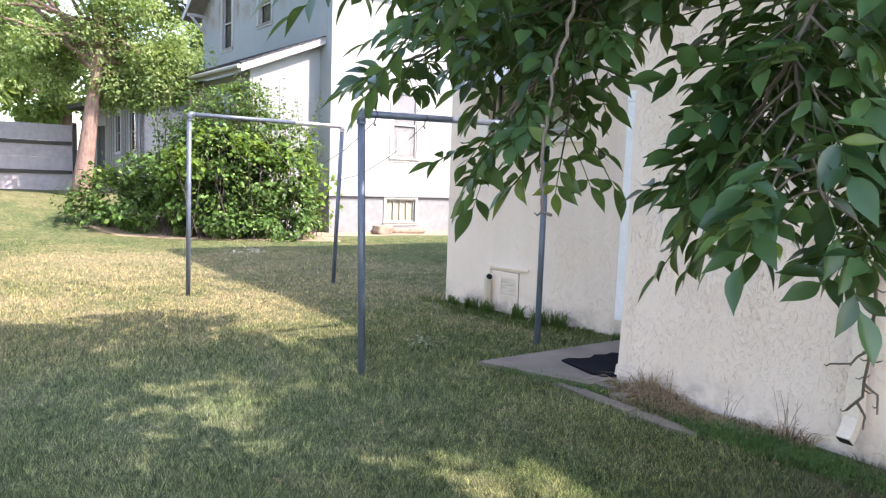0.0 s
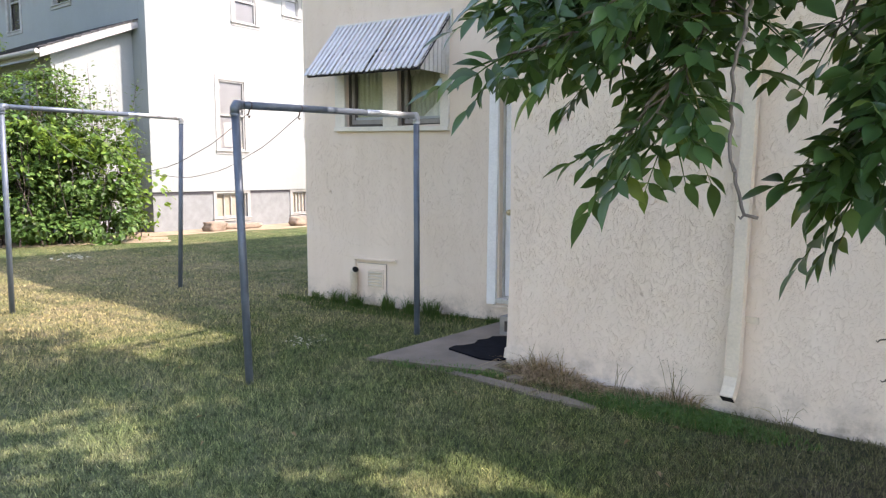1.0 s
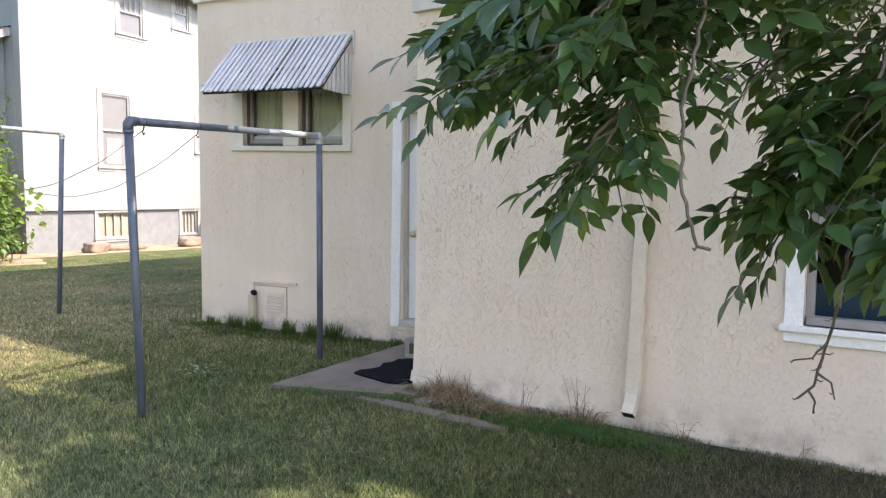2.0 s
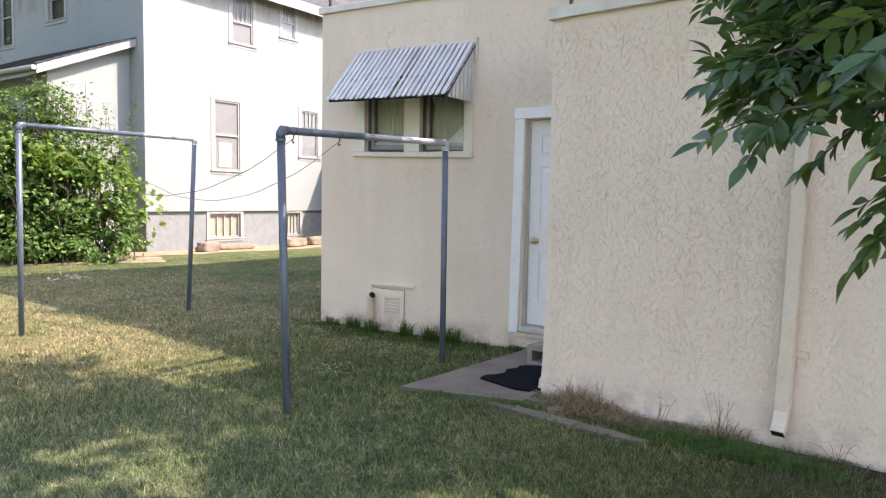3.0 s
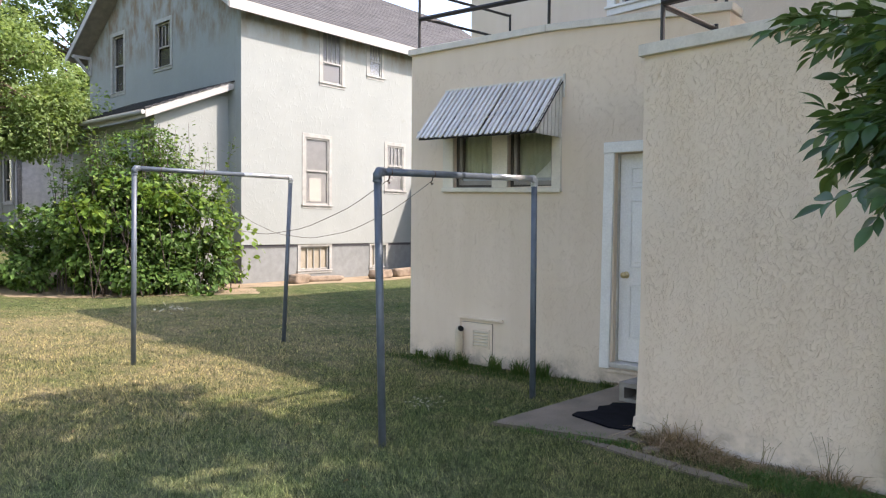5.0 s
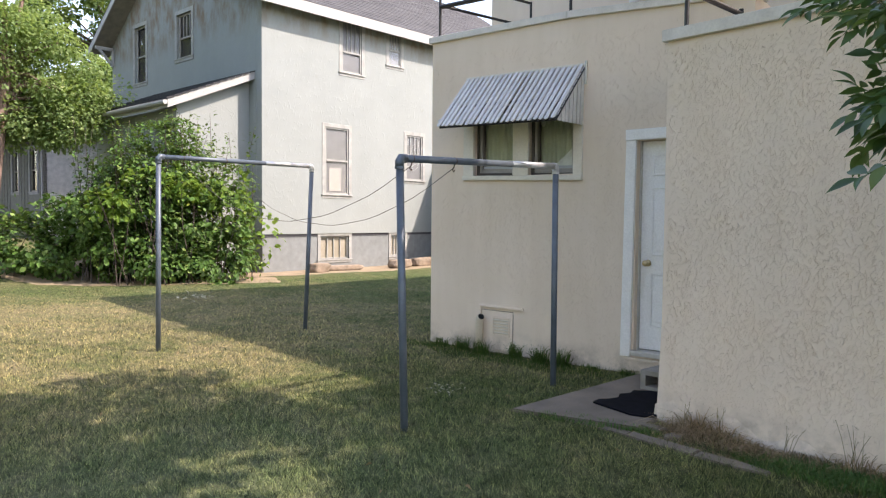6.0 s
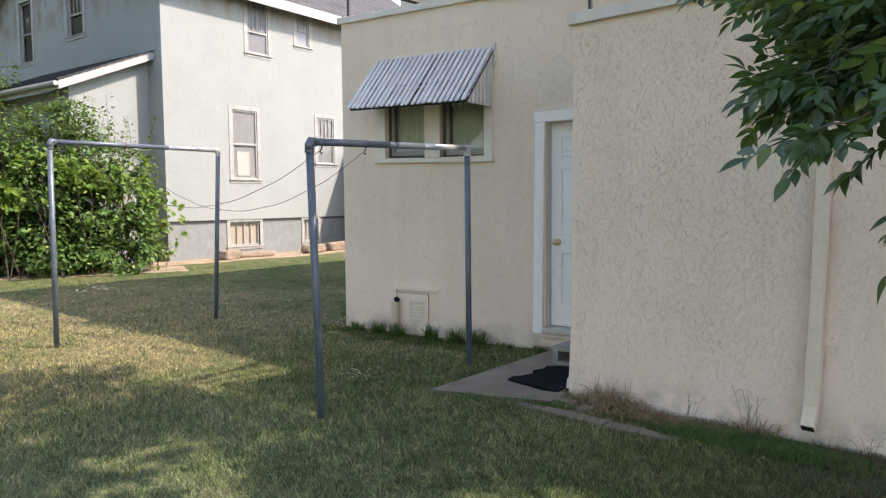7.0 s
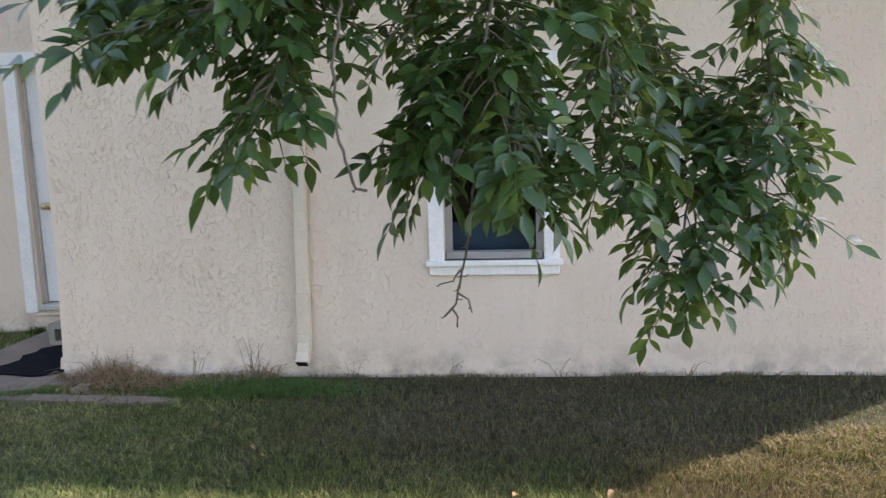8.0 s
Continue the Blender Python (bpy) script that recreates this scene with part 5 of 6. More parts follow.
def joined(shapes, items):
    """Many leaves in one mesh: items are (shape index, 4x4 matrix)."""
    base = [np.c_[np.array(v), np.ones(len(v))] for v, _ in shapes]
    vs, fs, n = [], [], 0
    for k, m in items:
        vs.append((base[k] @ np.array(m).T)[:, :3])
        fs += [tuple(i + n for i in f) for f in shapes[k][1]]
        n += len(base[k])
    return np.concatenate(vs).tolist(), fs


def compound_leaf(rnd, p, d, items, stalks, size=1.0, pairs=3):
    """A pinnate leaf: a thin stalk with leaflets in pairs and one at its end."""
    d = Vector(d).normalized()
    L = rnd.uniform(0.075, 0.115) * size
    side = d.cross(Vector((0, 0, 1)))
    side = side.normalized() if side.length > 0.1 else Vector((1, 0, 0))
    side = (side + Vector((rnd.uniform(-.4, .4), rnd.uniform(-.4, .4), rnd.uniform(-.6, .6)))).normalized()
    up = side.cross(d).normalized()
    if up.z < 0:
        up = -up
    def at(t):
        return Vector(p) + d * L * t + Vector((0, 0, -0.15 * L * t * t))
    stalks.append(([at(t) for t in (0, 0.33, 0.66, 1.0)], [0.0016 * size, 0.0014, 0.0011, 0.0008]))
    end = (d + Vector((0, 0, -0.12))).normalized()
    for k in range(pairs):
        t = 0.36 + 0.52 * k / max(1, pairs - 1)
        for s in (-1, 1):
            if rnd.random() < 0.08:
                continue
            dirn = (end * rnd.uniform(0.45, 0.85) + side * s * rnd.uniform(0.7, 1.0) + Vector((0, 0, rnd.uniform(-0.38, 0.25)))).normalized()
            ln = rnd.uniform(0.040, 0.060) * size
            items.append((rnd.randrange(5), Matrix.Translation(at(t)) @ basis(dirn, up + Vector((rnd.uniform(-.6, .6), rnd.uniform(-.6, .6), rnd.uniform(-.3, .3)))) @ Matrix.Scale(ln, 4)))
    items.append((rnd.randrange(5), Matrix.Translation(at(1.0)) @ basis(end + Vector((rnd.uniform(-.25, .25), rnd.uniform(-.25, .25), 0)), up + Vector((rnd.uniform(-.5, .5), rnd.uniform(-.5, .5), 0))) @ Matrix.Scale(rnd.uniform(0.050, 0.068) * size, 4)))


def resample(pts, step):
    pts, out = [Vector(p) for p in pts], []
    for a, b in zip(pts, pts[1:]):
        n = max(1, round((b - a).length / step))
        out += [a.lerp(b, k / n) for k in range(n)]
    return out + [pts[-1]]


# ---------------------------------------------------------------- ash tree that hangs over the lawn
ash = thing("ash_tree", "large green ash tree with low hanging leafy branches", "tree", Matrix())
rnd = random.Random(11)
FORK = Vector((6.6, -1.7, 3.2))
part("trunk", tube([(6.9, -1.5, -0.2), (6.85, -1.55, 0.4), (6.75, -1.6, 1.6), FORK], [0.34, 0.26, 0.22, 0.19], 14), M_BARK, ash, smooth=True)
BOUGHS = [
    ("limb", [FORK, (5.6, -1.9, 4.0), (4.3, -2.2, 4.1), (3.5, -2.5, 3.2), (3.25, -2.7, 2.5)], (0.15, 0.11, 0.07, 0.035, 0.018)),
    ("limb", [FORK, (6.0, -1.2, 4.6), (4.2, -0.8, 5.8), (2.0, -0.6, 6.3), (-0.5, -0.6, 6.4)], (0.16, 0.12, 0.09, 0.06, 0.03)),
    ("limb", [FORK, (6.9, -1.4, 5.0), (6.2, -0.8, 7.2), (5.0, -0.6, 8.4)], (0.15, 0.11, 0.07, 0.03)),
    ("limb", [FORK, (7.4, -1.8, 4.6), (8.4, -1.4, 6.0), (9.0, -1.0, 6.8)], (0.13, 0.10, 0.06, 0.03)),
]
for nm, pts, rr in BOUGHS:
    part(nm, tube(pts, list(rr), 10), M_BARK, ash, smooth=True)
HUB = (3.25, -2.7, 2.5)
# low hanging branches: name, line, first and last radius, twig spacing, twig length, share of leafy nodes
LOW = [
    ([HUB, (3.1, -2.95, 2.2), (2.96, -3.12, 1.95), (2.80, -3.06, 1.88), (2.61, -3.01, 1.84), (2.43, -2.98, 1.80), (2.33, -3.0, 1.77)], 0.010, 0.002, 0.055, 0.22, 1.0, 2),
    ([(2.96, -3.12, 1.95), (2.87, -3.40, 1.82), (2.80, -3.50, 1.76), (2.75, -3.55, 1.72), (2.72, -3.58, 1.69)], 0.005, 0.002, 0.06, 0.13, 0.9, 1),
    ([(2.80, -3.06, 1.88), (2.75, -3.20, 1.72), (2.73, -3.29, 1.58), (2.71, -3.33, 1.52)], 0.005, 0.002, 0.05, 0.11, 0.9, 1),
    ([(2.65, -3.0, 1.85), (2.60, -3.15, 1.78), (2.56, -3.24, 1.73)], 0.004, 0.002, 0.05, 0.15, 1.0, 1),
    ([(2.53, -2.97, 1.82), (2.49, -3.10, 1.77), (2.45, -3.18, 1.74)], 0.004, 0.002, 0.06, 0.12, 1.0, 1),
    ([HUB, (2.95, -3.1, 2.2), (2.85, -3.3, 1.80), (2.822, -3.35, 1.56), (2.83, -3.37, 1.45), (2.856, -3.39, 1.385), (2.872, -3.385, 1.383)], 0.0055, 0.0022, 0.09, 0.035, 0.0, 0),
    ([HUB, (3.12, -2.9, 2.15), (3.07, -3.01, 1.88), (3.05, -3.09, 1.72), (3.03, -3.14, 1.60), (3.06, -3.16, 1.49), (3.10, -3.17, 1.41)], 0.009, 0.002, 0.06, 0.19, 0.85, 1),
    ([(3.05, -3.09, 1.72), (2.98, -3.05, 1.60), (2.92, -3.07, 1.53), (2.90, -3.08, 1.48)], 0.005, 0.002, 0.05, 0.11, 0.9, 1),
    ([(3.05, -3.0, 1.66), (2.99, -2.80, 1.38), (2.95, -2.70, 1.16), (2.925, -2.66, 1.06), (2.895, -2.65, 1.02)], 0.0045, 0.0026, 0.05, 0.05, 0.0, 0),
    ([(2.95, -2.70, 1.16), (2.925, -2.71, 1.125), (2.89, -2.715, 1.12)], 0.003, 0.0016, 0.04, 0.03, 0.0, 0),
    ([(2.935, -2.68, 1.09), (2.96, -2.68, 1.07), (2.968, -2.69, 1.04)], 0.003, 0.0016, 0.04, 0.03, 0.0, 0),
    ([(2.915, -2.655, 1.045), (2.93, -2.65, 1.02), (2.925, -2.65, 0.995)], 0.003, 0.0016, 0.03, 0.03, 0.0, 0),
    ([HUB, (3.27, -2.56, 1.96), (3.35, -2.64, 1.73), (3.51, -2.70, 1.54), (3.57, -2.75, 1.48), (3.63, -2.78, 1.45)], 0.009, 0.002, 0.08, 0.17, 0.65, 1),
    ([(3.27, -2.58, 1.79), (3.30, -2.60, 1.67), (3.43, -2.65, 1.60), (3.52, -2.70, 1.51), (3.48, -2.78, 1.41), (3.44, -2.85, 1.33), (3.42, -2.87, 1.23), (3.43, -2.88, 1.15)], 0.007, 0.002, 0.06, 0.13, 0.9, 1),
    ([HUB, (3.46, -2.72, 2.2), (3.58, -2.74, 1.88), (3.61, -2.76, 1.72), (3.62, -2.78, 1.55), (3.61, -2.81, 1.40), (3.60, -2.83, 1.33)], 0.007, 0.002, 0.06, 0.15, 0.8, 1),
    ([HUB, (3.2, -2.85, 2.2), (3.18, -2.9, 1.95), (3.20, -2.95, 1.80), (3.25, -2.98, 1.64), (3.27, -3.0, 1.50), (3.24, -3.02, 1.40)], 0.008, 0.002, 0.05, 0.18, 1.0, 2),
    ([(3.49, -2.76, 1.44), (3.55, -2.80, 1.36), (3.585, -2.82, 1.30), (3.60, -2.83, 1.26)], 0.004, 0.0018, 0.05, 0.08, 1.0, 1),
    ([(3.07, -3.01, 1.70), (3.06, -2.98, 1.52), (3.07, -2.97, 1.40), (3.085, -2.97, 1.345)], 0.004, 0.0018, 0.06, 0.09, 0.9, 1),
    ([(3.51, -2.70, 1.54), (3.46, -2.74, 1.47), (3.38, -2.78, 1.42), (3.33, -2.82, 1.37)], 0.004, 0.002, 0.05, 0.14, 1.0, 1),
    ([(2.96, -3.12, 1.95), (2.87, -3.0, 1.97), (2.72, -2.92, 1.97), (2.55, -2.88, 1.95)], 0.006, 0.002, 0.055, 0.20, 1.0, 1),
    ([(2.96, -3.05, 2.05), (2.89, -2.93, 1.86), (2.85, -2.90, 1.74), (2.82, -2.88, 1.67)], 0.005, 0.0018, 0.07, 0.15, 0.6, 0),
    ([(3.1, -2.85, 2.1), (2.93, -2.72, 1.92), (2.86, -2.69, 1.80), (2.82, -2.68, 1.74)], 0.005, 0.0018, 0.07, 0.15, 0.6, 0),
    ([(2.65, -3.0, 1.85), (2.52, -3.06, 1.77), (2.46, -3.10, 1.73), (2.42, -3.12, 1.70)], 0.004, 0.0018, 0.05, 0.12, 1.0, 1),
    ([(2.61, -3.01, 1.84), (2.52, -3.24, 1.76), (2.49, -3.31, 1.72), (2.47, -3.33, 1.71)], 0.004, 0.0018, 0.06, 0.07, 0.8, 0),
    ([(2.75, -3.2, 1.72), (2.69, -3.19, 1.58), (2.65, -3.16, 1.50)], 0.004, 0.0018, 0.06, 0.07, 0.9, 0),
    ([(2.86, -3.38, 1.84), (2.76, -3.45, 1.69), (2.70, -3.50, 1.62)], 0.004, 0.0018, 0.07, 0.06, 0.8, 0),
    ([(3.03, -3.14, 1.60), (2.96, -3.12, 1.50), (2.93, -3.11, 1.42)], 0.004, 0.0018, 0.06, 0.08, 0.9, 0),
    ([(2.55, -2.88, 1.95), (2.40, -2.78, 1.98), (2.28, -2.74, 2.02), (2.16, -2.70, 2.05)], 0.004, 0.0018, 0.05, 0.14, 1.0, 1),
    ([(2.80, -3.06, 1.88), (2.62, -3.20, 1.88), (2.52, -3.20, 1.87), (2.47, -3.18, 1.87)], 0.004, 0.0018, 0.05, 0.10, 1.0, 1),
    ([(2.72, -2.92, 1.97), (2.60, -3.05, 1.93), (2.46, -3.02, 1.90), (2.40, -2.98, 1.90)], 0.004, 0.0018, 0.05, 0.12, 1.0, 1),
    ([(3.1, -2.95, 2.2), (2.95, -3.3, 2.05), (2.86, -3.43, 1.96), (2.78, -3.48, 1.91)], 0.006, 0.002, 0.06, 0.18, 1.0, 1),
    ([(2.75, -3.20, 1.72), (2.66, -3.30, 1.67), (2.58, -3.37, 1.635), (2.53, -3.40, 1.615), (2.485, -3.42, 1.605)], 0.004, 0.0018, 0.07, 0.06, 0.9, 0),
    ([(2.61, -3.12, 1.80), (2.57, -3.21, 1.775), (2.52, -3.26, 1.755), (2.49, -3.28, 1.745)], 0.0035, 0.0016, 0.07, 0.05, 0.8, 0),
    ([(2.73, -3.29, 1.58), (2.69, -3.31, 1.54), (2.67, -3.31, 1.51), (2.655, -3.31, 1.49)], 0.0035, 0.0016, 0.07, 0.04, 0.6, 0),
    ([(2.66, -3.30, 1.67), (2.63, -3.26, 1.64), (2.60, -3.24, 1.615), (2.575, -3.24, 1.60)], 0.0035, 0.0016, 0.07, 0.06, 0.8, 0),
    ([(2.55, -2.88, 1.95), (2.48, -3.00, 1.94), (2.43, -3.06, 1.925), (2.39, -3.10, 1.915)], 0.004, 0.0018, 0.07, 0.06, 0.8, 0),
]
items, stalks, twigs = [], [], []
for pts, r0, r1, gap, tlen, leafy, gen in LOW:
    line = resample(pts, 0.015)
    wob = [p + Vector((rnd.uniform(-1, 1), rnd.uniform(-1, 1), rnd.uniform(-1, 1))) * 0.0025 for p in line]
    rr = [r0 + (r1 - r0) * (i / (len(wob) - 1)) ** 0.7 for i in range(len(wob))]
    part("branch", tube(wob, rr, 7), M_TWIG, ash, smooth=True)
    step = max(1, round(0.62 * gap / 0.015))
    for i in range(2 if line[0] == Vector(HUB) else 1, len(wob), step):
        p, d = wob[i], (wob[i] - wob[i - 1]).normalized()
        if p.z > 2.25:
            continue
        near = 0.78 if p.y < -3.2 else 1.0
        for s in (-1, 1):
            sd = d.cross(Vector((0, 0, 1)))
            sd = sd.normalized() if sd.length > 0.2 else Vector((math.cos(i * 2.1), math.sin(i * 2.1), 0))
            out = (d * 0.5 + sd * s * rnd.uniform(0.6, 1.1) + Vector((0, 0, rnd.uniform(-0.5, 0.45)))).normalized()
            ln = 0.52 * tlen * rnd.uniform(0.3, 1.1)
            if leafy == 0.0:
                if rnd.random() < 0.55:
                    continue
                twigs.append(([p, p + out * ln * 0.5, p + out * ln * 0.8 + Vector((0, 0, 0.006))], [0.0016, 0.0013, 0.0009]))
                continue
            end = p + out * ln + Vector((0, 0, -0.15 * ln))
            mid = p + out * ln * 0.55
            twigs.append(([p, mid, end], [max(0.0018, rr[i] * 0.55), 0.0016, 0.0012]))
            if rnd.random() < leafy:
                compound_leaf(rnd, end, out + Vector((0, 0, -0.12)), items, stalks, near * rnd.uniform(0.85, 1.12), rnd.choice((2, 3, 3)))
                if rnd.random() < (0.95 if gen else 0.5):
                    o2 = (out + sd * rnd.uniform(-1, 1) + Vector((0, 0, rnd.uniform(-.7, .3)))).normalized()
                    compound_leaf(rnd, mid, o2, items, stalks, near * rnd.uniform(0.8, 1.05), rnd.choice((2, 3)))
                if rnd.random() < (0.35, 0.5, 0.6)[gen]:
                    o2 = (-sd * s * 0.4 + Vector((rnd.uniform(-.7, .7), rnd.uniform(-.7, .7), rnd.uniform(-.6, 0.3)))).normalized()
                    compound_leaf(rnd, mid.lerp(end, 0.5), o2, items, stalks, near * rnd.uniform(0.8, 1.05), 2)
    if leafy > 0.5:
        compound_leaf(rnd, wob[-1], (wob[-1] - wob[-3]), items, stalks, 1.0, 3)
tv, tf = [], []
for pts, rr in twigs:
    tube_arrays(pts, rr, 5, tv, tf)
tagged(part("twig_mass", (tv, tf), M_TWIG, ash), kind="stuff")
tv, tf = [], []
for pts, rr in stalks:
    tube_arrays(pts, rr, 4, tv, tf, cap=False)
tagged(part("stalk_mass", (tv, tf), M_TUFT, ash), kind="stuff")
order = list(range(len(items)))
random.Random(5).shuffle(order)
leaf_items, rest_items = [items[i] for i in order[:300]], [items[i] for i in order[300:]]
tagged(part("foliage", joined(ASH_SHAPES, rest_items), M_ASH, ash, smooth=True), kind="stuff")


# the high crown: clumps of leaves round the upper limbs
def clump_leaves(rnd, centre, radius, n, size, items, flat=0.75):
    for _ in range(n):
        while True:
            v = Vector((rnd.uniform(-1, 1), rnd.uniform(-1, 1), rnd.uniform(-1, 1)))
            if 0.15 < v.length < 1:
                break
        p = Vector(centre) + Vector((v.x, v.y, v.z * flat)) * radius
        d = (v.normalized() + Vector((rnd.uniform(-1, 1), rnd.uniform(-1, 1), rnd.uniform(-1.0, 0.4)))).normalized()
        up = Vector((rnd.uniform(-.6, .6), rnd.uniform(-.6, .6), 1)) + v * 0.5
        items.append((rnd.randrange(2), Matrix.Translation(p) @ basis(d, up) @ Matrix.Scale(size * rnd.uniform(0.7, 1.3), 4)))


CARD = [leaflet(width=0.62, droop=0.25, fold=0.2, stations=((0.0, 0.05), (0.35, 1.0), (0.7, 0.7), (1.0, 0.0))), leaflet(width=0.75, droop=0.1, fold=0.1, stations=((0.0, 0.05), (0.3, 0.9), (0.65, 0.9), (1.0, 0.0)))]
rnd = random.Random(23)
crown = []
CLUMPS = 150
OPEN = [(-1.2, -1.66, 0.10), (-0.85, -2.50, 0.10), (-0.45, -2.58, 0.08), (0.10, -2.77, 0.10), (0.62, -1.81, 0.06), (-1.2, -2.9, 0.05), (-2.9, -3.1, 0.18), (1.9, -1.72, 0.32), (2.6, -1.68, 0.34), (-0.95, -3.38, 0.08), (-2.4, -3.4, 0.08)]
for k in range(CLUMPS):
    size = rnd.uniform(0.40, 0.75)
    for _ in range(60):
        v = Vector((rnd.uniform(-1, 1), rnd.uniform(-1, 1), rnd.uniform(-1, 1)))
        c = Vector((3.6 + v.x * 5.2, -0.9 + v.y * 2.6, 6.1 + v.z * 1.5))
        px, py = c.x - SUN_X * c.z, c.y - SUN_Y * c.z
        # the crown ends short of the lawn between the clotheslines, and is open where the sun comes through
        edge = -4.2 if py < -1.9 else -3.8
        limit = -1.38 if px < -2.7 else -1.9
        if v.length < 1 and px - 0.9 * size > edge and not (py + 0.9 * size > limit and px - 0.8 * size < -2.15) and not any(math.hypot(px - gx0, py - gy0) < 0.6 * size + gr for gx0, gy0, gr in OPEN):
            break
    else:
        continue
    clump_leaves(rnd, c, size, 170, 0.17, crown)
tagged(part("crown", joined(CARD, crown), M_ASH, ash), kind="stuff")


# ---------------------------------------------------------------- other trees
def broadleaf_tree(name, label, base, height, lean, crown_c, crown_r, clumps, per, leaf, seed, trunk_r=0.3, bark=M_BARK2, mat=M_TREE, lobes=None):
    rnd = random.Random(seed)
    ob = thing(name, label, "tree", pose(*base))
    top = Vector((lean[0], lean[1], height))
    line = [Vector((0, 0, -0.3)), Vector((lean[0] * 0.1, lean[1] * 0.1, 0.3)), top * 0.45, top * 0.8, top]
    part("trunk", tube(line, [trunk_r * 1.35, trunk_r * 1.05, trunk_r * 0.8, trunk_r * 0.62, trunk_r * 0.45], 14), bark, ob, smooth=True)
    C = Vector(crown_c)
    items, V, F = [], [], []
    for k in range(clumps):
        while True:
            v = Vector((rnd.uniform(-1, 1), rnd.uniform(-1, 1), rnd.uniform(-1, 1)))
            if 0.35 < v.length < 1:
                break
        c = C + Vector((v.x * crown_r[0], v.y * crown_r[1], v.z * crown_r[2]))
        if lobes:
            x, y, z, r = lobes[k % len(lobes)]
            c = Vector((x, y, z)) + v * r
        if k % 3 == 0:
            s = line[2].lerp(top, rnd.uniform(0.5, 1.0))
            mid = s.lerp(c, 0.5) + Vector((0, 0, 0.25 * rnd.uniform(0.3, 1.5)))
            tube_arrays([s, mid, c], [trunk_r * 0.28, trunk_r * 0.16, 0.015], 6, V, F)
        clump_leaves(rnd, c, rnd.uniform(0.55, 1.0) * min(crown_r) * 0.36, per, leaf, items)
    part("limb_mass", (V, F), bark, ob)
    tagged(part("crown", joined(CARD, items), mat, ob), kind="stuff")
    return ob


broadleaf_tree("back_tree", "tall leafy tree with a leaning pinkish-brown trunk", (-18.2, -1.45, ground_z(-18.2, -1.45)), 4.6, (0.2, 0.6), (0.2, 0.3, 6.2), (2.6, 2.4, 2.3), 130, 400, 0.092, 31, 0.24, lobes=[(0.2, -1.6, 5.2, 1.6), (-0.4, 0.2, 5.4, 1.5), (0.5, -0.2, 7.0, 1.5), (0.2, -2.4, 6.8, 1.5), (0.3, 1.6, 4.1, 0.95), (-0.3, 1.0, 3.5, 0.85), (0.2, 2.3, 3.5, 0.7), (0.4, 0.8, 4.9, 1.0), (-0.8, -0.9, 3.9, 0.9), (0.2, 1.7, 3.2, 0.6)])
broadleaf_tree("back_tree", "broad green tree beyond the garage", (-33, 6.0, 1.5), 5, (0.5, 0), (0, 0.4, 5.0), (4.2, 4.7, 2.6), 56, 280, 0.20, 32, 0.35)
broadleaf_tree("back_tree", "broad green tree beyond the board fence", (-31, -5.5, 1.5), 4.5, (0, 0.4), (0, 0, 6.0), (5, 4.5, 3.8), 70, 260, 0.28, 33, 0.35)
broadleaf_tree("back_tree", "tall open tree with dark limbs beyond the garage", (-36, 9.0, 1.5), 8, (0.3, -0.6), (0, -2.2, 9.6), (3.0, 4.6, 2.2), 80, 110, 0.2, 34, 0.4, M_BARK, M_DARKTREE)
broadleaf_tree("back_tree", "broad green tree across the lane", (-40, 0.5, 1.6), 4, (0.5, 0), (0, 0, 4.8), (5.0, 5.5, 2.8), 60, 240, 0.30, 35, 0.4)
# three unseen trees, added so the window panes reflect green, not bare sky
broadleaf_tree("back_tree", "unseen round green tree added for window reflections", (3, -22, 0), 5, (0.5, 0), (0, 0, 7.0), (6, 5, 4.5), 60, 120, 0.55, 36, 0.4)
broadleaf_tree("back_tree", "unseen leafy green tree added on the south side for window reflections", (-13, -10.5, 0), 4, (0.3, 0), (0, 0, 5.0), (4.5, 4.0, 4.0), 60, 110, 0.5, 38, 0.35)
broadleaf_tree("back_tree", "unseen round green tree added across the yard for window reflections", (-9, -19, 0), 5, (0.5, 0), (0, 0, 6.0), (5, 5, 4.0), 60, 120, 0.55, 37, 0.4)


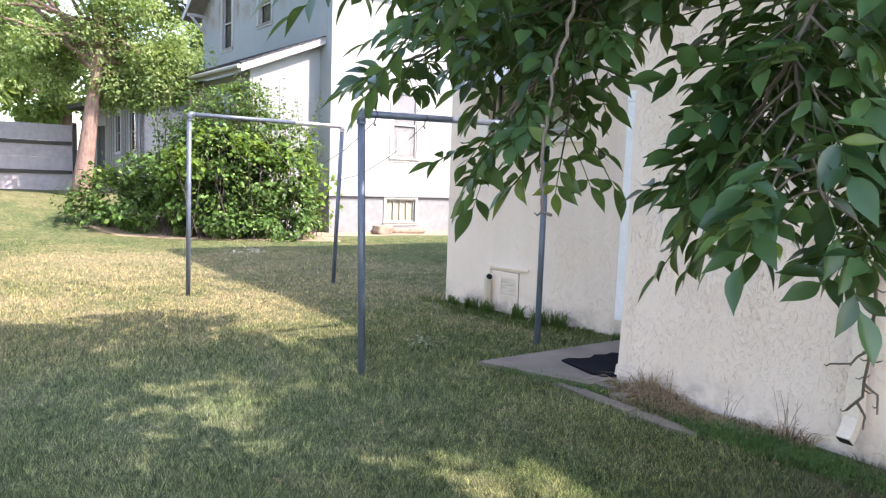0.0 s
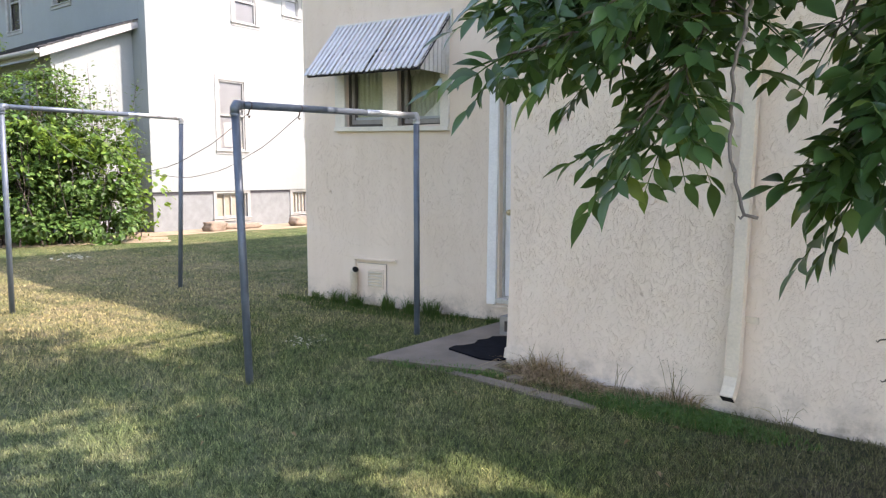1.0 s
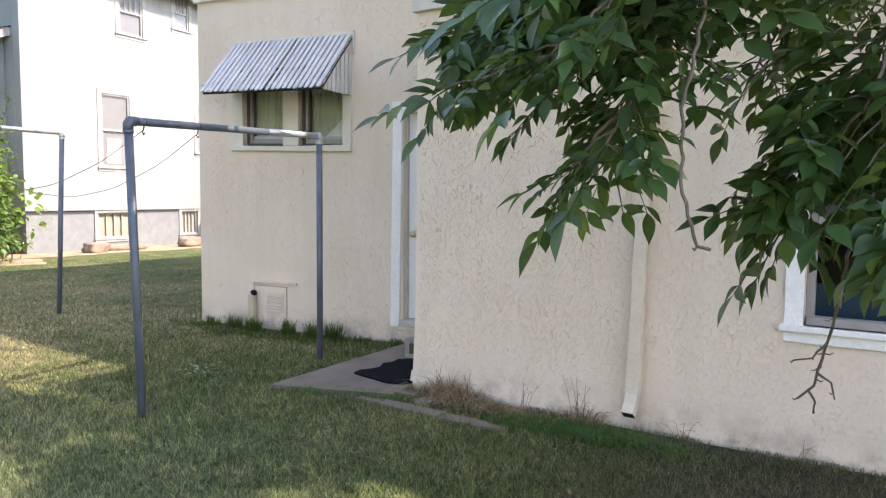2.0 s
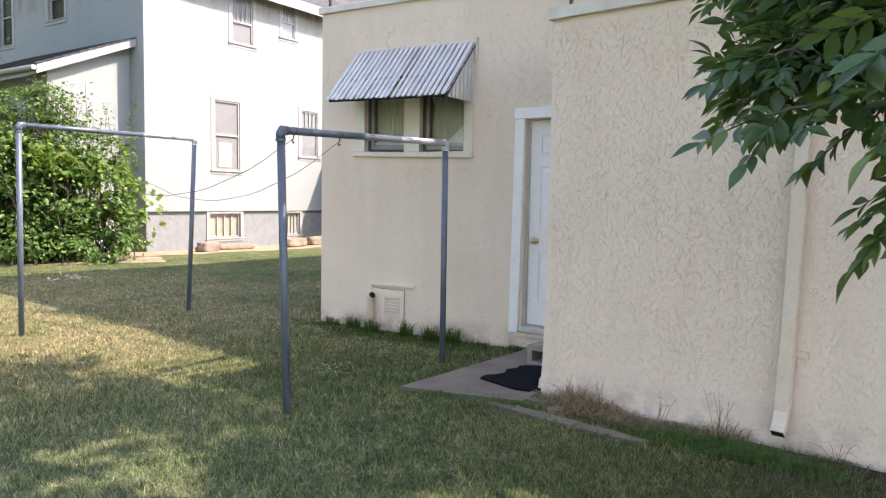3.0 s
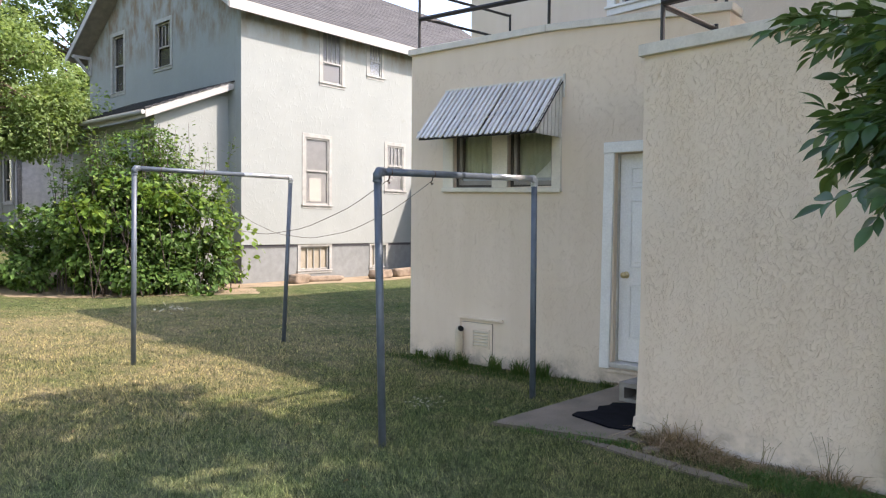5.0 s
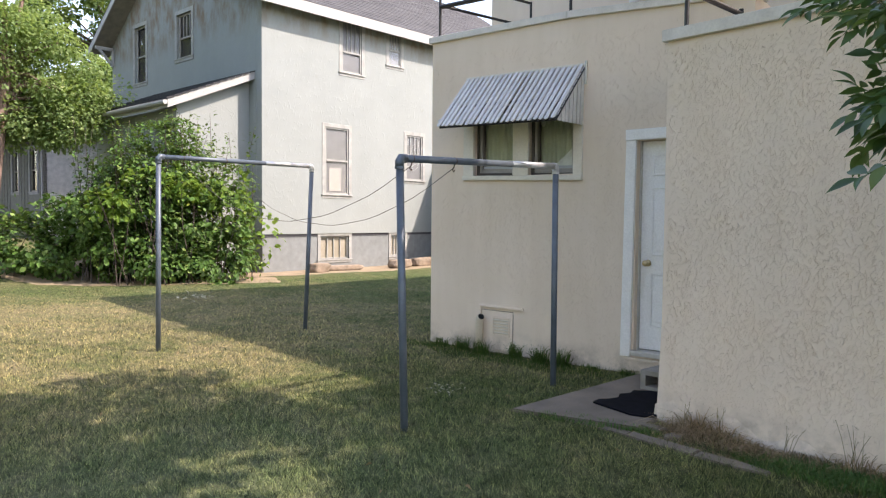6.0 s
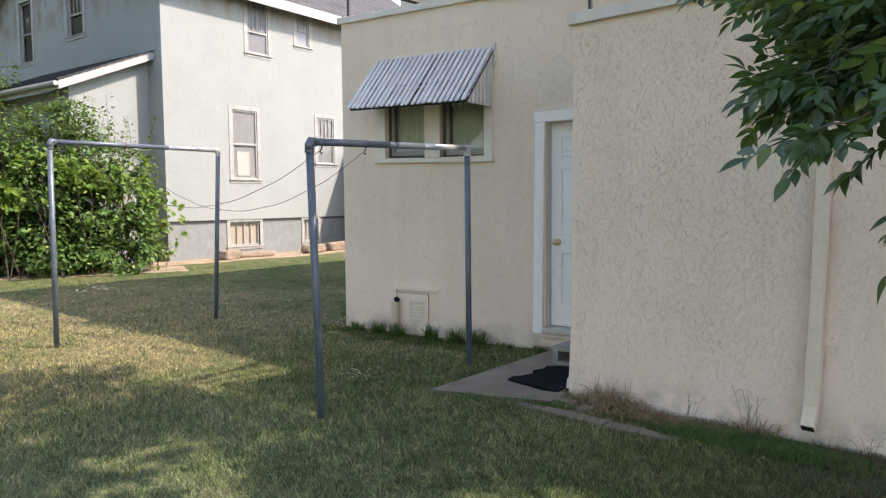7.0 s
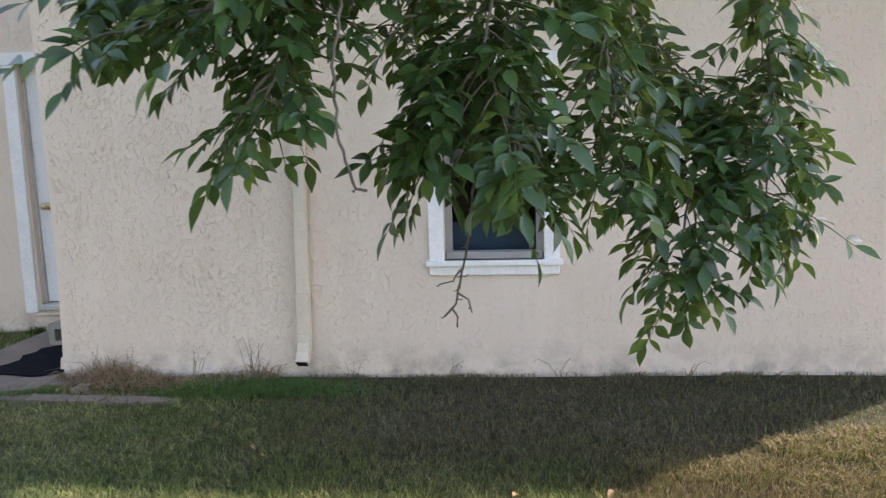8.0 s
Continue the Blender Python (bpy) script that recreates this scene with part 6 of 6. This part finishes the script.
# ---------------------------------------------------------------- shrubs before the white house
def shrub(label, base, lobes, per, leaf, seed, mat=M_SHRUB, stems=1):
    rnd = random.Random(seed)
    ob = thing("shrub", label, "shrub", pose(base[0], base[1], ground_z(*base)), group="shrubs by the house")
    items, V, F = [], [], []
    for (x, y, z, r, rz) in lobes:
        n = int(per * r * r)
        for _ in range(n):
            th, u = rnd.uniform(0, 2 * math.pi), rnd.uniform(-1, 1)
            s = math.sqrt(1 - u * u)
            k = rnd.uniform(0.5, 1.04) + 0.10 * math.sin(5 * th + z) * math.cos(4 * u + x)
            v = Vector((s * math.cos(th), s * math.sin(th), u))
            p = Vector((x + v.x * r * k, y + v.y * r * k, z + v.z * rz * k))
            if p.z < 0.03 or noise.noise(p * 2.3 + Vector((seed, 0, 0))) < -0.03:
                continue
            p += v * 0.6 * noise.noise(p * 1.7 + Vector((0, seed, 0)))
            d = (v * 0.7 + Vector((rnd.uniform(-1, 1), rnd.uniform(-1, 1), rnd.uniform(-1.1, 0.3)))).normalized()
            items.append((rnd.randrange(2), Matrix.Translation(p) @ basis(d, v + Vector((rnd.uniform(-.7, .7), rnd.uniform(-.7, .7), 0.9))) @ Matrix.Scale(leaf * rnd.uniform(0.55, 1.35), 4)))
        for _ in range(stems):
            b = Vector((x * 0.7 + rnd.uniform(-.25, .25), y * 0.7 + rnd.uniform(-.25, .25), 0))
            e = Vector((x + rnd.uniform(-.8, .8) * r, y + rnd.uniform(-.8, .8) * r, z + rnd.uniform(0.2, 0.9) * rz))
            tube_arrays([b, b.lerp(e, 0.5) + Vector((rnd.uniform(-.1, .1), rnd.uniform(-.1, .1), 0.1)), e], [0.012, 0.008, 0.004], 5, V, F)
    tagged(part("stem_mass", (V, F), M_BARK, ob), kind="stuff")
    tagged(part("leaves", joined(CARD, items), mat, ob), kind="stuff")
    return ob, items


M_VINE = leaf_material("vine_leaf", (0.045, 0.10, 0.018), (0.14, 0.24, 0.045), (0.32, 0.38, 0.08), 0.35, 0.4)
shrub("dense dark green broad-leaved shrub beside the white house", (-12.9, 2.3), [(0, 0, 0.9, 0.95, 1.0), (0.1, 0.35, 0.7, 0.7, 0.75), (-0.3, -0.5, 1.5, 0.95, 1.15), (0.1, 0.30, 1.85, 0.6, 0.7), (0.3, -0.2, 0.45, 0.9, 0.5)], 3900, 0.115, 41)
shrub("tall dense green shrub with paler top growth", (-13.4, 0.9), [(0, 0, 1.0, 1.15, 1.15), (0.1, 0.2, 1.95, 0.9, 0.8), (-0.2, -0.7, 1.55, 0.95, 0.95), (0.6, 0.3, 0.45, 0.8, 0.5)], 3800, 0.115, 42)
shrub("low sprawling dark green shrub at the lawn edge", (-14.4, -0.7), [(0, 0, 0.7, 1.0, 0.9), (-0.3, -0.8, 0.5, 0.75, 0.65), (0.4, 0.5, 0.9, 0.9, 1.0), (0.9, 1.2, 0.4, 0.8, 0.5)], 3800, 0.115, 43)
shrub("small-leaved grey-green bush rising behind the vine", (-13.5, 1.5), [(0, 0, 2.6, 0.9, 0.8), (0.1, -0.8, 2.4, 0.8, 0.75), (-0.1, -0.1, 3.3, 0.6, 0.6), (0.2, 0.9, 2.3, 0.6, 0.7)], 4200, 0.085, 46, M_SHRUB, 8)
shrub("bright yellow-green vine growing over the shrub tops", (-12.6, 1.0), [(0.1, -0.3, 2.0, 0.55, 0.35), (0.2, 0.5, 2.1, 0.55, 0.4), (-0.2, -1.0, 1.8, 0.5, 0.35), (0.3, 1.5, 1.9, 0.45, 0.5), (0.3, 2.0, 0.9, 0.4, 0.7)], 1500, 0.13, 44, M_VINE, 3)
# thin upright shoots rising above the shrubs, sparsely leaved
rnd = random.Random(45)
shoots = thing("sapling_shoots", "thin upright shoots with sparse small leaves", "shrub", pose(-13.2, 1.3, ground_z(-13.2, 1.3)))
V, F, its = [], [], []
for k in range(75):
    x, y = rnd.uniform(-0.9, 0.25), rnd.uniform(-1.6, 2.3)
    h = rnd.uniform(2.7, 3.85) + 0.25 * math.sin(y * 2) - (0.9 if y > 1.7 else 0.0)
    lx, ly = rnd.uniform(-.3, .4), rnd.uniform(-.35, .45)
    pts = [Vector((x, y, 0)), Vector((x + lx * 0.4, y + ly * 0.4, h * 0.6)), Vector((x + lx, y + ly, h))]
    tube_arrays(pts, [0.014, 0.009, 0.003], 5, V, F)
    for j in range(34):
        t = rnd.uniform(0.35, 1.0)
        p = pts[1].lerp(pts[2], (t - 0.35) / 0.65)
        d = Vector((rnd.uniform(-1, 1), rnd.uniform(-1, 1), rnd.uniform(-0.6, 0.8))).normalized()
        its.append((rnd.randrange(2), Matrix.Translation(p + d * rnd.uniform(0, 0.16)) @ basis(d, (0, 0, 1)) @ Matrix.Scale(rnd.uniform(0.06, 0.12), 4)))
tagged(part("stem_mass", (V, F), M_BARK, shoots), kind="stuff")
tagged(part("leaves", joined(CARD, its), M_SHRUB, shoots), kind="stuff")

# ---------------------------------------------------------------- stones by the house, fallen things
def stone(label, m, sx, sy, sz, seed):
    bm = bmesh.new()
    bmesh.ops.create_cube(bm, size=1.0)
    bmesh.ops.subdivide_edges(bm, edges=list(bm.edges), cuts=4, use_grid_fill=True)
    for v in bm.verts:
        n = noise.noise(v.co * 2.1 + Vector((seed, 0, 0))) * 0.22
        v.co = v.co.lerp(v.co.normalized() * 0.62, 0.45) * (1 + n)
        v.co = Vector((v.co.x * sx, v.co.y * sy, (v.co.z + 0.35) * sz))
    ob = single("garden_stone", bm, M_STONE, label, "stone", group="stones along the house", smooth=True)
    ob.matrix_world = m
    return ob
stone("rough brown edging stone in the dirt strip", pose(-13.2, 5.25, 0.03, 0, 0, 12), 0.34, 0.55, 0.26, 1)
stone("long brown edging stone in the dirt strip", pose(-13.45, 6.15, 0.02, 0, 0, -6), 0.26, 1.1, 0.16, 2)
stone("rough brown edging stone under the basement window", pose(-13.5, 8.2, 0.03, 0, 0, 8), 0.34, 0.75, 0.24, 3)
stone("long brown edging stone under the basement window", pose(-13.7, 9.3, 0.03, 0, 0, 4), 0.3, 1.0, 0.26, 4)


def blades(rnd, n, spot, height, width, lean):
    """Tapered grass blades with one bend, in one mesh."""
    V, F = [], []
    for _ in range(n):
        x, y, z = spot(rnd)
        a, h = rnd.uniform(0, 2 * math.pi), height * rnd.uniform(0.5, 1.25)
        w, l = width * rnd.uniform(0.6, 1.2), lean * rnd.uniform(0.1, 1.0) * h
        b = a + rnd.uniform(-0.8, 0.8) + math.pi / 2
        cx, sx, dx, dy = math.cos(a) * w / 2, math.sin(a) * w / 2, math.cos(b) * l, math.sin(b) * l
        k = len(V)
        V += [(x - cx, y - sx, z), (x + cx, y + sx, z), (x + dx * 0.35 - cx * 0.7, y + dy * 0.35 - sx * 0.7, z + h * 0.6), (x + dx * 0.35 + cx * 0.7, y + dy * 0.35 + sx * 0.7, z + h * 0.6), (x + dx, y + dy, z + h * (1 - 0.25 * l / h))]
        F += [(k, k + 1, k + 3, k + 2), (k + 2, k + 3, k + 4)]
    return V, F


def tuft(label, x, y, r, n, height, seed, mat=M_TUFT, name="grass_tuft", category="grass", lean=0.9):
    rnd = random.Random(seed)
    def spot(q):
        a, d = q.uniform(0, 2 * math.pi), r * math.sqrt(q.random())
        return (x + math.cos(a) * d, y + math.sin(a) * d * 0.45, ground_z(x, y) - 0.01)
    return single(name, blades(rnd, n, spot, height, 0.009, lean), mat, label, category, kind="stuff")
for k, (x, y, r, n, h) in enumerate(((-3.30, 1.0, 0.14, 60, 0.13), (-3.0, 1.0, 0.13, 70, 0.17), (-2.72, 0.98, 0.14, 80, 0.17), (-2.28, 1.0, 0.12, 70, 0.19), (-1.95, 0.98, 0.13, 90, 0.2), (-1.72, 1.0, 0.14, 90, 0.2), (-1.40, 1.02, 0.15, 70, 0.08), (-1.02, 1.04, 0.10, 50, 0.08))):
    tuft("dark green uncut grass tuft at the foot of the wall", x, y + 0.2 + 0.13 * x, r * 0.8, 2 * n, h * 0.95, 60 + k)
for k, (x, y, r, n) in enumerate(((-3.6, 0.95, 0.3, 300), (-3.0, 0.9, 0.45, 600), (-2.4, 0.88, 0.45, 600), (-1.8, 0.88, 0.45, 500), (-1.35, 0.92, 0.3, 200))):
    tuft("longer green grass left uncut along the wall", x, y + 0.2 + 0.13 * x, r, int(1.4 * n), 0.045, 70 + k)
for k, (x, y, r, n, h) in enumerate(((1.35, -0.30, 0.36, 1300, 0.075), (1.0, -0.34, 0.28, 500, 0.055), (1.55, -0.26, 0.3, 900, 0.075), (1.78, -0.28, 0.3, 600, 0.06), (2.0, -0.25, 0.25, 260, 0.045))):
    tuft("lush green grass growing by the wall", x, y, r, n, h, 80 + k, M_GREENGRASS, lean=1.5)
for k, (x, y, r, n, h) in enumerate(((0.30, -0.16, 0.20, 620, 0.075), (0.52, -0.18, 0.24, 760, 0.085), (0.78, -0.18, 0.24, 560, 0.065), (0.25, -0.28, 0.20, 320, 0.045), (1.05, -0.18, 0.22, 300, 0.06), (1.3, -0.1, 0.16, 90, 0.10), (0.6, -0.36, 0.26, 320, 0.035), (0.2, -0.40, 0.20, 160, 0.03), (0.30, -0.10, 0.14, 110, 0.19), (0.46, -0.10, 0.16, 110, 0.16), (1.40, -0.10, 0.12, 60, 0.15))):
    tuft("heap of dry reddish-brown dead grass against the wall", x, y, r, n, h, 90 + k, M_RUSTGRASS, "dead_grass", "dead grass", 2.6)
for k, (x, y, r, n) in enumerate(((-0.34, -0.475, 0.20, 420), (-0.10, -0.385, 0.16, 320), (0.12, -0.36, 0.12, 160), (-0.55, -0.585, 0.12, 220))):
    tuft("grass growing in the joint of the concrete", x, y, r, n, 0.05, 100 + k, M_GREENGRASS)
for k, (x, y, r, n, h) in enumerate(((4.45, -1.09, 0.26, 1000, 0.065), (3.85, -1.32, 0.24, 800, 0.05), (4.2, -1.3, 0.28, 900, 0.04), (4.75, -0.95, 0.25, 900, 0.06), (4.9, -1.25, 0.3, 900, 0.05), (3.5, -1.45, 0.25, 500, 0.03), (4.5, -1.45, 0.3, 900, 0.04))):
    tuft("mound of matted golden dry grass on the worn ground", x, y, r, n, h, 120 + k, M_STRAW, "dead_grass", "dead grass", 1.1)
rnd = random.Random(97)
def foot_spot(q):
    while True:
        x = q.uniform(0.95, 5.6)
        if math.sin(x * 7.3 + 1.3 * math.sin(x * 3.1)) + 0.5 * math.sin(x * 19.0) > q.uniform(-1.2, 1.2):
            y = -0.012 - 0.16 * q.random() ** 2
            return x, y, ground_z(x, y) - 0.004
single("dead_grass", blades(rnd, 2600, foot_spot, 0.045, 0.006, 1.3), M_DRYGRASS, "ragged dry grass along the foot of the stucco wall", "dead grass", kind="stuff")
# a few wiry dead weeds with seed heads against the wall
rnd = random.Random(7)
for k, (x, h) in enumerate(((0.25, 0.2), (0.5, 0.22), (0.95, 0.17), (1.32, 0.28), (1.38, 0.22), (2.0, 0.13), (2.62, 0.12), (3.3, 0.14), (4.1, 0.12))):
    weed = thing("dry_weed", "wiry dead weed stalks against the stucco wall", "weed", pose(x, -0.07, 0), group="dry weeds")
    for j in range(6):
        e = Vector((rnd.gauss(0.02, 0.06), 0.02 + rnd.uniform(-0.1, 0.02), h * rnd.uniform(0.5, 1.1)))
        b = Vector((rnd.uniform(-.03, .03), 0, 0))
        part("stalk", tube([b, b.lerp(e, 0.55) + Vector((0, 0, 0.03)), e, e + Vector((rnd.uniform(-.05, .05), 0, -0.02))], [0.0018, 0.0014, 0.001, 0.0008], 4), M_STRAW, weed)

# pale fallen leaves gathered in one clump, and scattered dead leaves
rnd = random.Random(8)
its = []
for _ in range(38):
    p = Vector((-1.58 + rnd.gauss(0, 0.10), -0.72 + rnd.gauss(0, 0.08), rnd.uniform(0.03, 0.07)))
    its.append((rnd.randrange(2), Matrix.Translation(p) @ basis((rnd.uniform(-1, 1), rnd.uniform(-1, 1), rnd.uniform(-.3, .4)), (0, 0, 1)) @ Matrix.Scale(rnd.uniform(0.02, 0.038), 4)))
single("fallen_leaves", joined(CARD, its), M_PALELEAF, "small pile of bleached fallen leaves on the lawn", "leaves", kind="stuff")
its = []
for _ in range(40):
    p = Vector((-9.3 + rnd.gauss(0, 0.22), 0.35 + rnd.gauss(0, 0.12), rnd.uniform(0.03, 0.09)))
    its.append((rnd.randrange(2), Matrix.Translation(p) @ basis((rnd.uniform(-1, 1), rnd.uniform(-1, 1), rnd.uniform(-.3, .4)), (0, 0, 1)) @ Matrix.Scale(rnd.uniform(0.05, 0.09), 4)))
single("fallen_leaves", joined(CARD, its), M_PALELEAF, "second pile of pale fallen leaves on the far lawn", "leaves", kind="stuff")
dead = leaflet(width=0.6, droop=0.3, fold=0.35, stations=((0.0, 0.05), (0.35, 1.0), (0.7, 0.7), (1.0, 0.0)))
dead_me = bpy.data.meshes.new("dead_leaf")
dead_me.from_pydata(dead[0], [], dead[1])
dead_me.materials.append(M_DEADLEAF)
for k in range(30):
    x, y = rnd.uniform(-5.0, 4.6), rnd.uniform(-3.4, -0.3)
    if -1.0 < x < 1.3 and y > -0.85:
        continue
    ob = new("dead_leaf", dead_me)
    ob.matrix_world = Matrix.Translation((x, y, ground_z(x, y) + 0.045)) @ basis((rnd.uniform(-1, 1), rnd.uniform(-1, 1), rnd.uniform(-.2, .2)), (rnd.uniform(-.3, .3), rnd.uniform(-.3, .3), 1)) @ Matrix.Scale(rnd.uniform(0.025, 0.05), 4)
    tagged(ob, "curled brown dead leaf lying on the lawn", "leaf", "dead leaves on the lawn")

# ---------------------------------------------------------------- lawn blades
def lawn(n, seed):
    """Mown blades over the near lawn, thinning with distance from the patio side of the yard."""
    rs = np.random.RandomState(seed)
    # distance band r and bearing from a point beside the yard, dense near it
    r = 2.3 * (20.0 / 2.3) ** (rs.rand(n) ** 0.85)
    a = np.radians(rs.uniform(20, 178, n))
    x, y = 3.0 + r * np.cos(a), -4.5 + r * np.sin(a)
    ok = ((y < 1.33 + 0.13 * x) | ((x < -3.72) & (y < 7.0) & (x > -12.9 + 0.2 * y))) & (x > -15 - 0.4 * y) & (x < 5.6)
    ok &= ~((x > -0.97) & (x < 0.02) & (x > -0.9) & (y > -0.66 + 0.30 * (x + 0.87)) & (y < 1.3))
    ok &= ~((x > 0.0) & (y > -0.06))
    ok &= ~((x > 0.0) & (x < 0.95) & (y > -0.56) & (y < -0.41) & (rs.rand(n) < 0.80)) & ~((x > -0.64) & (x <= 0.0) & (y > -0.60 + 0.13 * (x + 0.64)) & (y < -0.56 + 0.22 * (x + 0.64)) & (rs.rand(n) < 0.7))
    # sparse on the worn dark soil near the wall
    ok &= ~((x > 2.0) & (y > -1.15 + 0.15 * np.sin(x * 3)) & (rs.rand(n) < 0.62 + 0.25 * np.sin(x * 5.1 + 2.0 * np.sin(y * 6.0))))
    x, y, r = x[ok], y[ok], r[ok]
    k = len(x)
    scale = np.clip(r / 5.5, 0.8, 1.5)
    def value_noise(scale, cut):
        g = np.random.RandomState(cut).rand(257, 257)
        u, v = (x * scale + 40) % 255, (y * scale + 40) % 255
        i, j = u.astype(int), v.astype(int)
        fu, fv = u - i, v - j
        fu, fv = fu * fu * (3 - 2 * fu), fv * fv * (3 - 2 * fv)
        return (g[i, j] * (1 - fu) + g[i + 1, j] * fu) * (1 - fv) + (g[i, j + 1] * (1 - fu) + g[i + 1, j + 1] * fu) * fv
    h = rs.uniform(0.018, 0.055, k) * (0.45 + 0.5 * value_noise(1.3, 1) + 0.6 * value_noise(9.0, 2)) * np.clip(1.15 - 0.035 * r, 0.6, 1.0)
    w = rs.uniform(0.0022, 0.005, k) * scale
    th, ph, ln = rs.rand(k) * 2 * np.pi, rs.rand(k) * 2 * np.pi, rs.uniform(0.2, 1.1, k) * h
    z = 0.015 * np.sin(x * 0.9 + y * 0.6) * np.sin(y * 1.1 - 0.4 * x) - 0.004
    c, s = np.cos(th) * w / 2, np.sin(th) * w / 2
    co = np.empty((k, 3, 3))
    co[:, 0] = np.c_[x - c, y - s, z]
    co[:, 1] = np.c_[x + c, y + s, z]
    co[:, 2] = np.c_[x + np.cos(ph) * ln, y + np.sin(ph) * ln, z + h]
    me = bpy.data.meshes.new("lawn_blades")
    me.vertices.add(3 * k)
    me.vertices.foreach_set("co", co.ravel())
    me.loops.add(3 * k)
    me.loops.foreach_set("vertex_index", np.arange(3 * k, dtype=np.int32))
    me.polygons.add(k)
    me.polygons.foreach_set("loop_start", np.arange(0, 3 * k, 3, dtype=np.int32))
    me.update()
    me.validate()
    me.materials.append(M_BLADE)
    tagged(new("lawn_grass", me), "short mown lawn grass, green with straw-dry patches", "grass", kind="stuff")


lawn(1250000, 3)
rnd = random.Random(71)
def straw_spot(q):
    x = q.uniform(1.7, 5.5)
    y = -0.05 - (1.75 if x > 3.4 else 1.15) * q.random() ** 0.7
    return x, y, ground_z(x, y)
single("dry_lawn_grass", blades(rnd, 9000, straw_spot, 0.04, 0.004, 1.4), M_DRYGRASS, "sparse dry straw-coloured grass on worn soil", "grass", kind="stuff")

# ---------------------------------------------------------------- single ash leaves, last
shapes = []
for k, (v, f) in enumerate(ASH_SHAPES):
    me = bpy.data.meshes.new("leaf")
    me.from_pydata(v, [], f)
    me.materials.append(M_ASH)
    me.polygons.foreach_set("use_smooth", [True] * len(me.polygons))
    shapes.append(me)
for k, m in leaf_items:
    ob = new("leaf", shapes[k])
    ob.parent = ash
    ob.matrix_basis = m
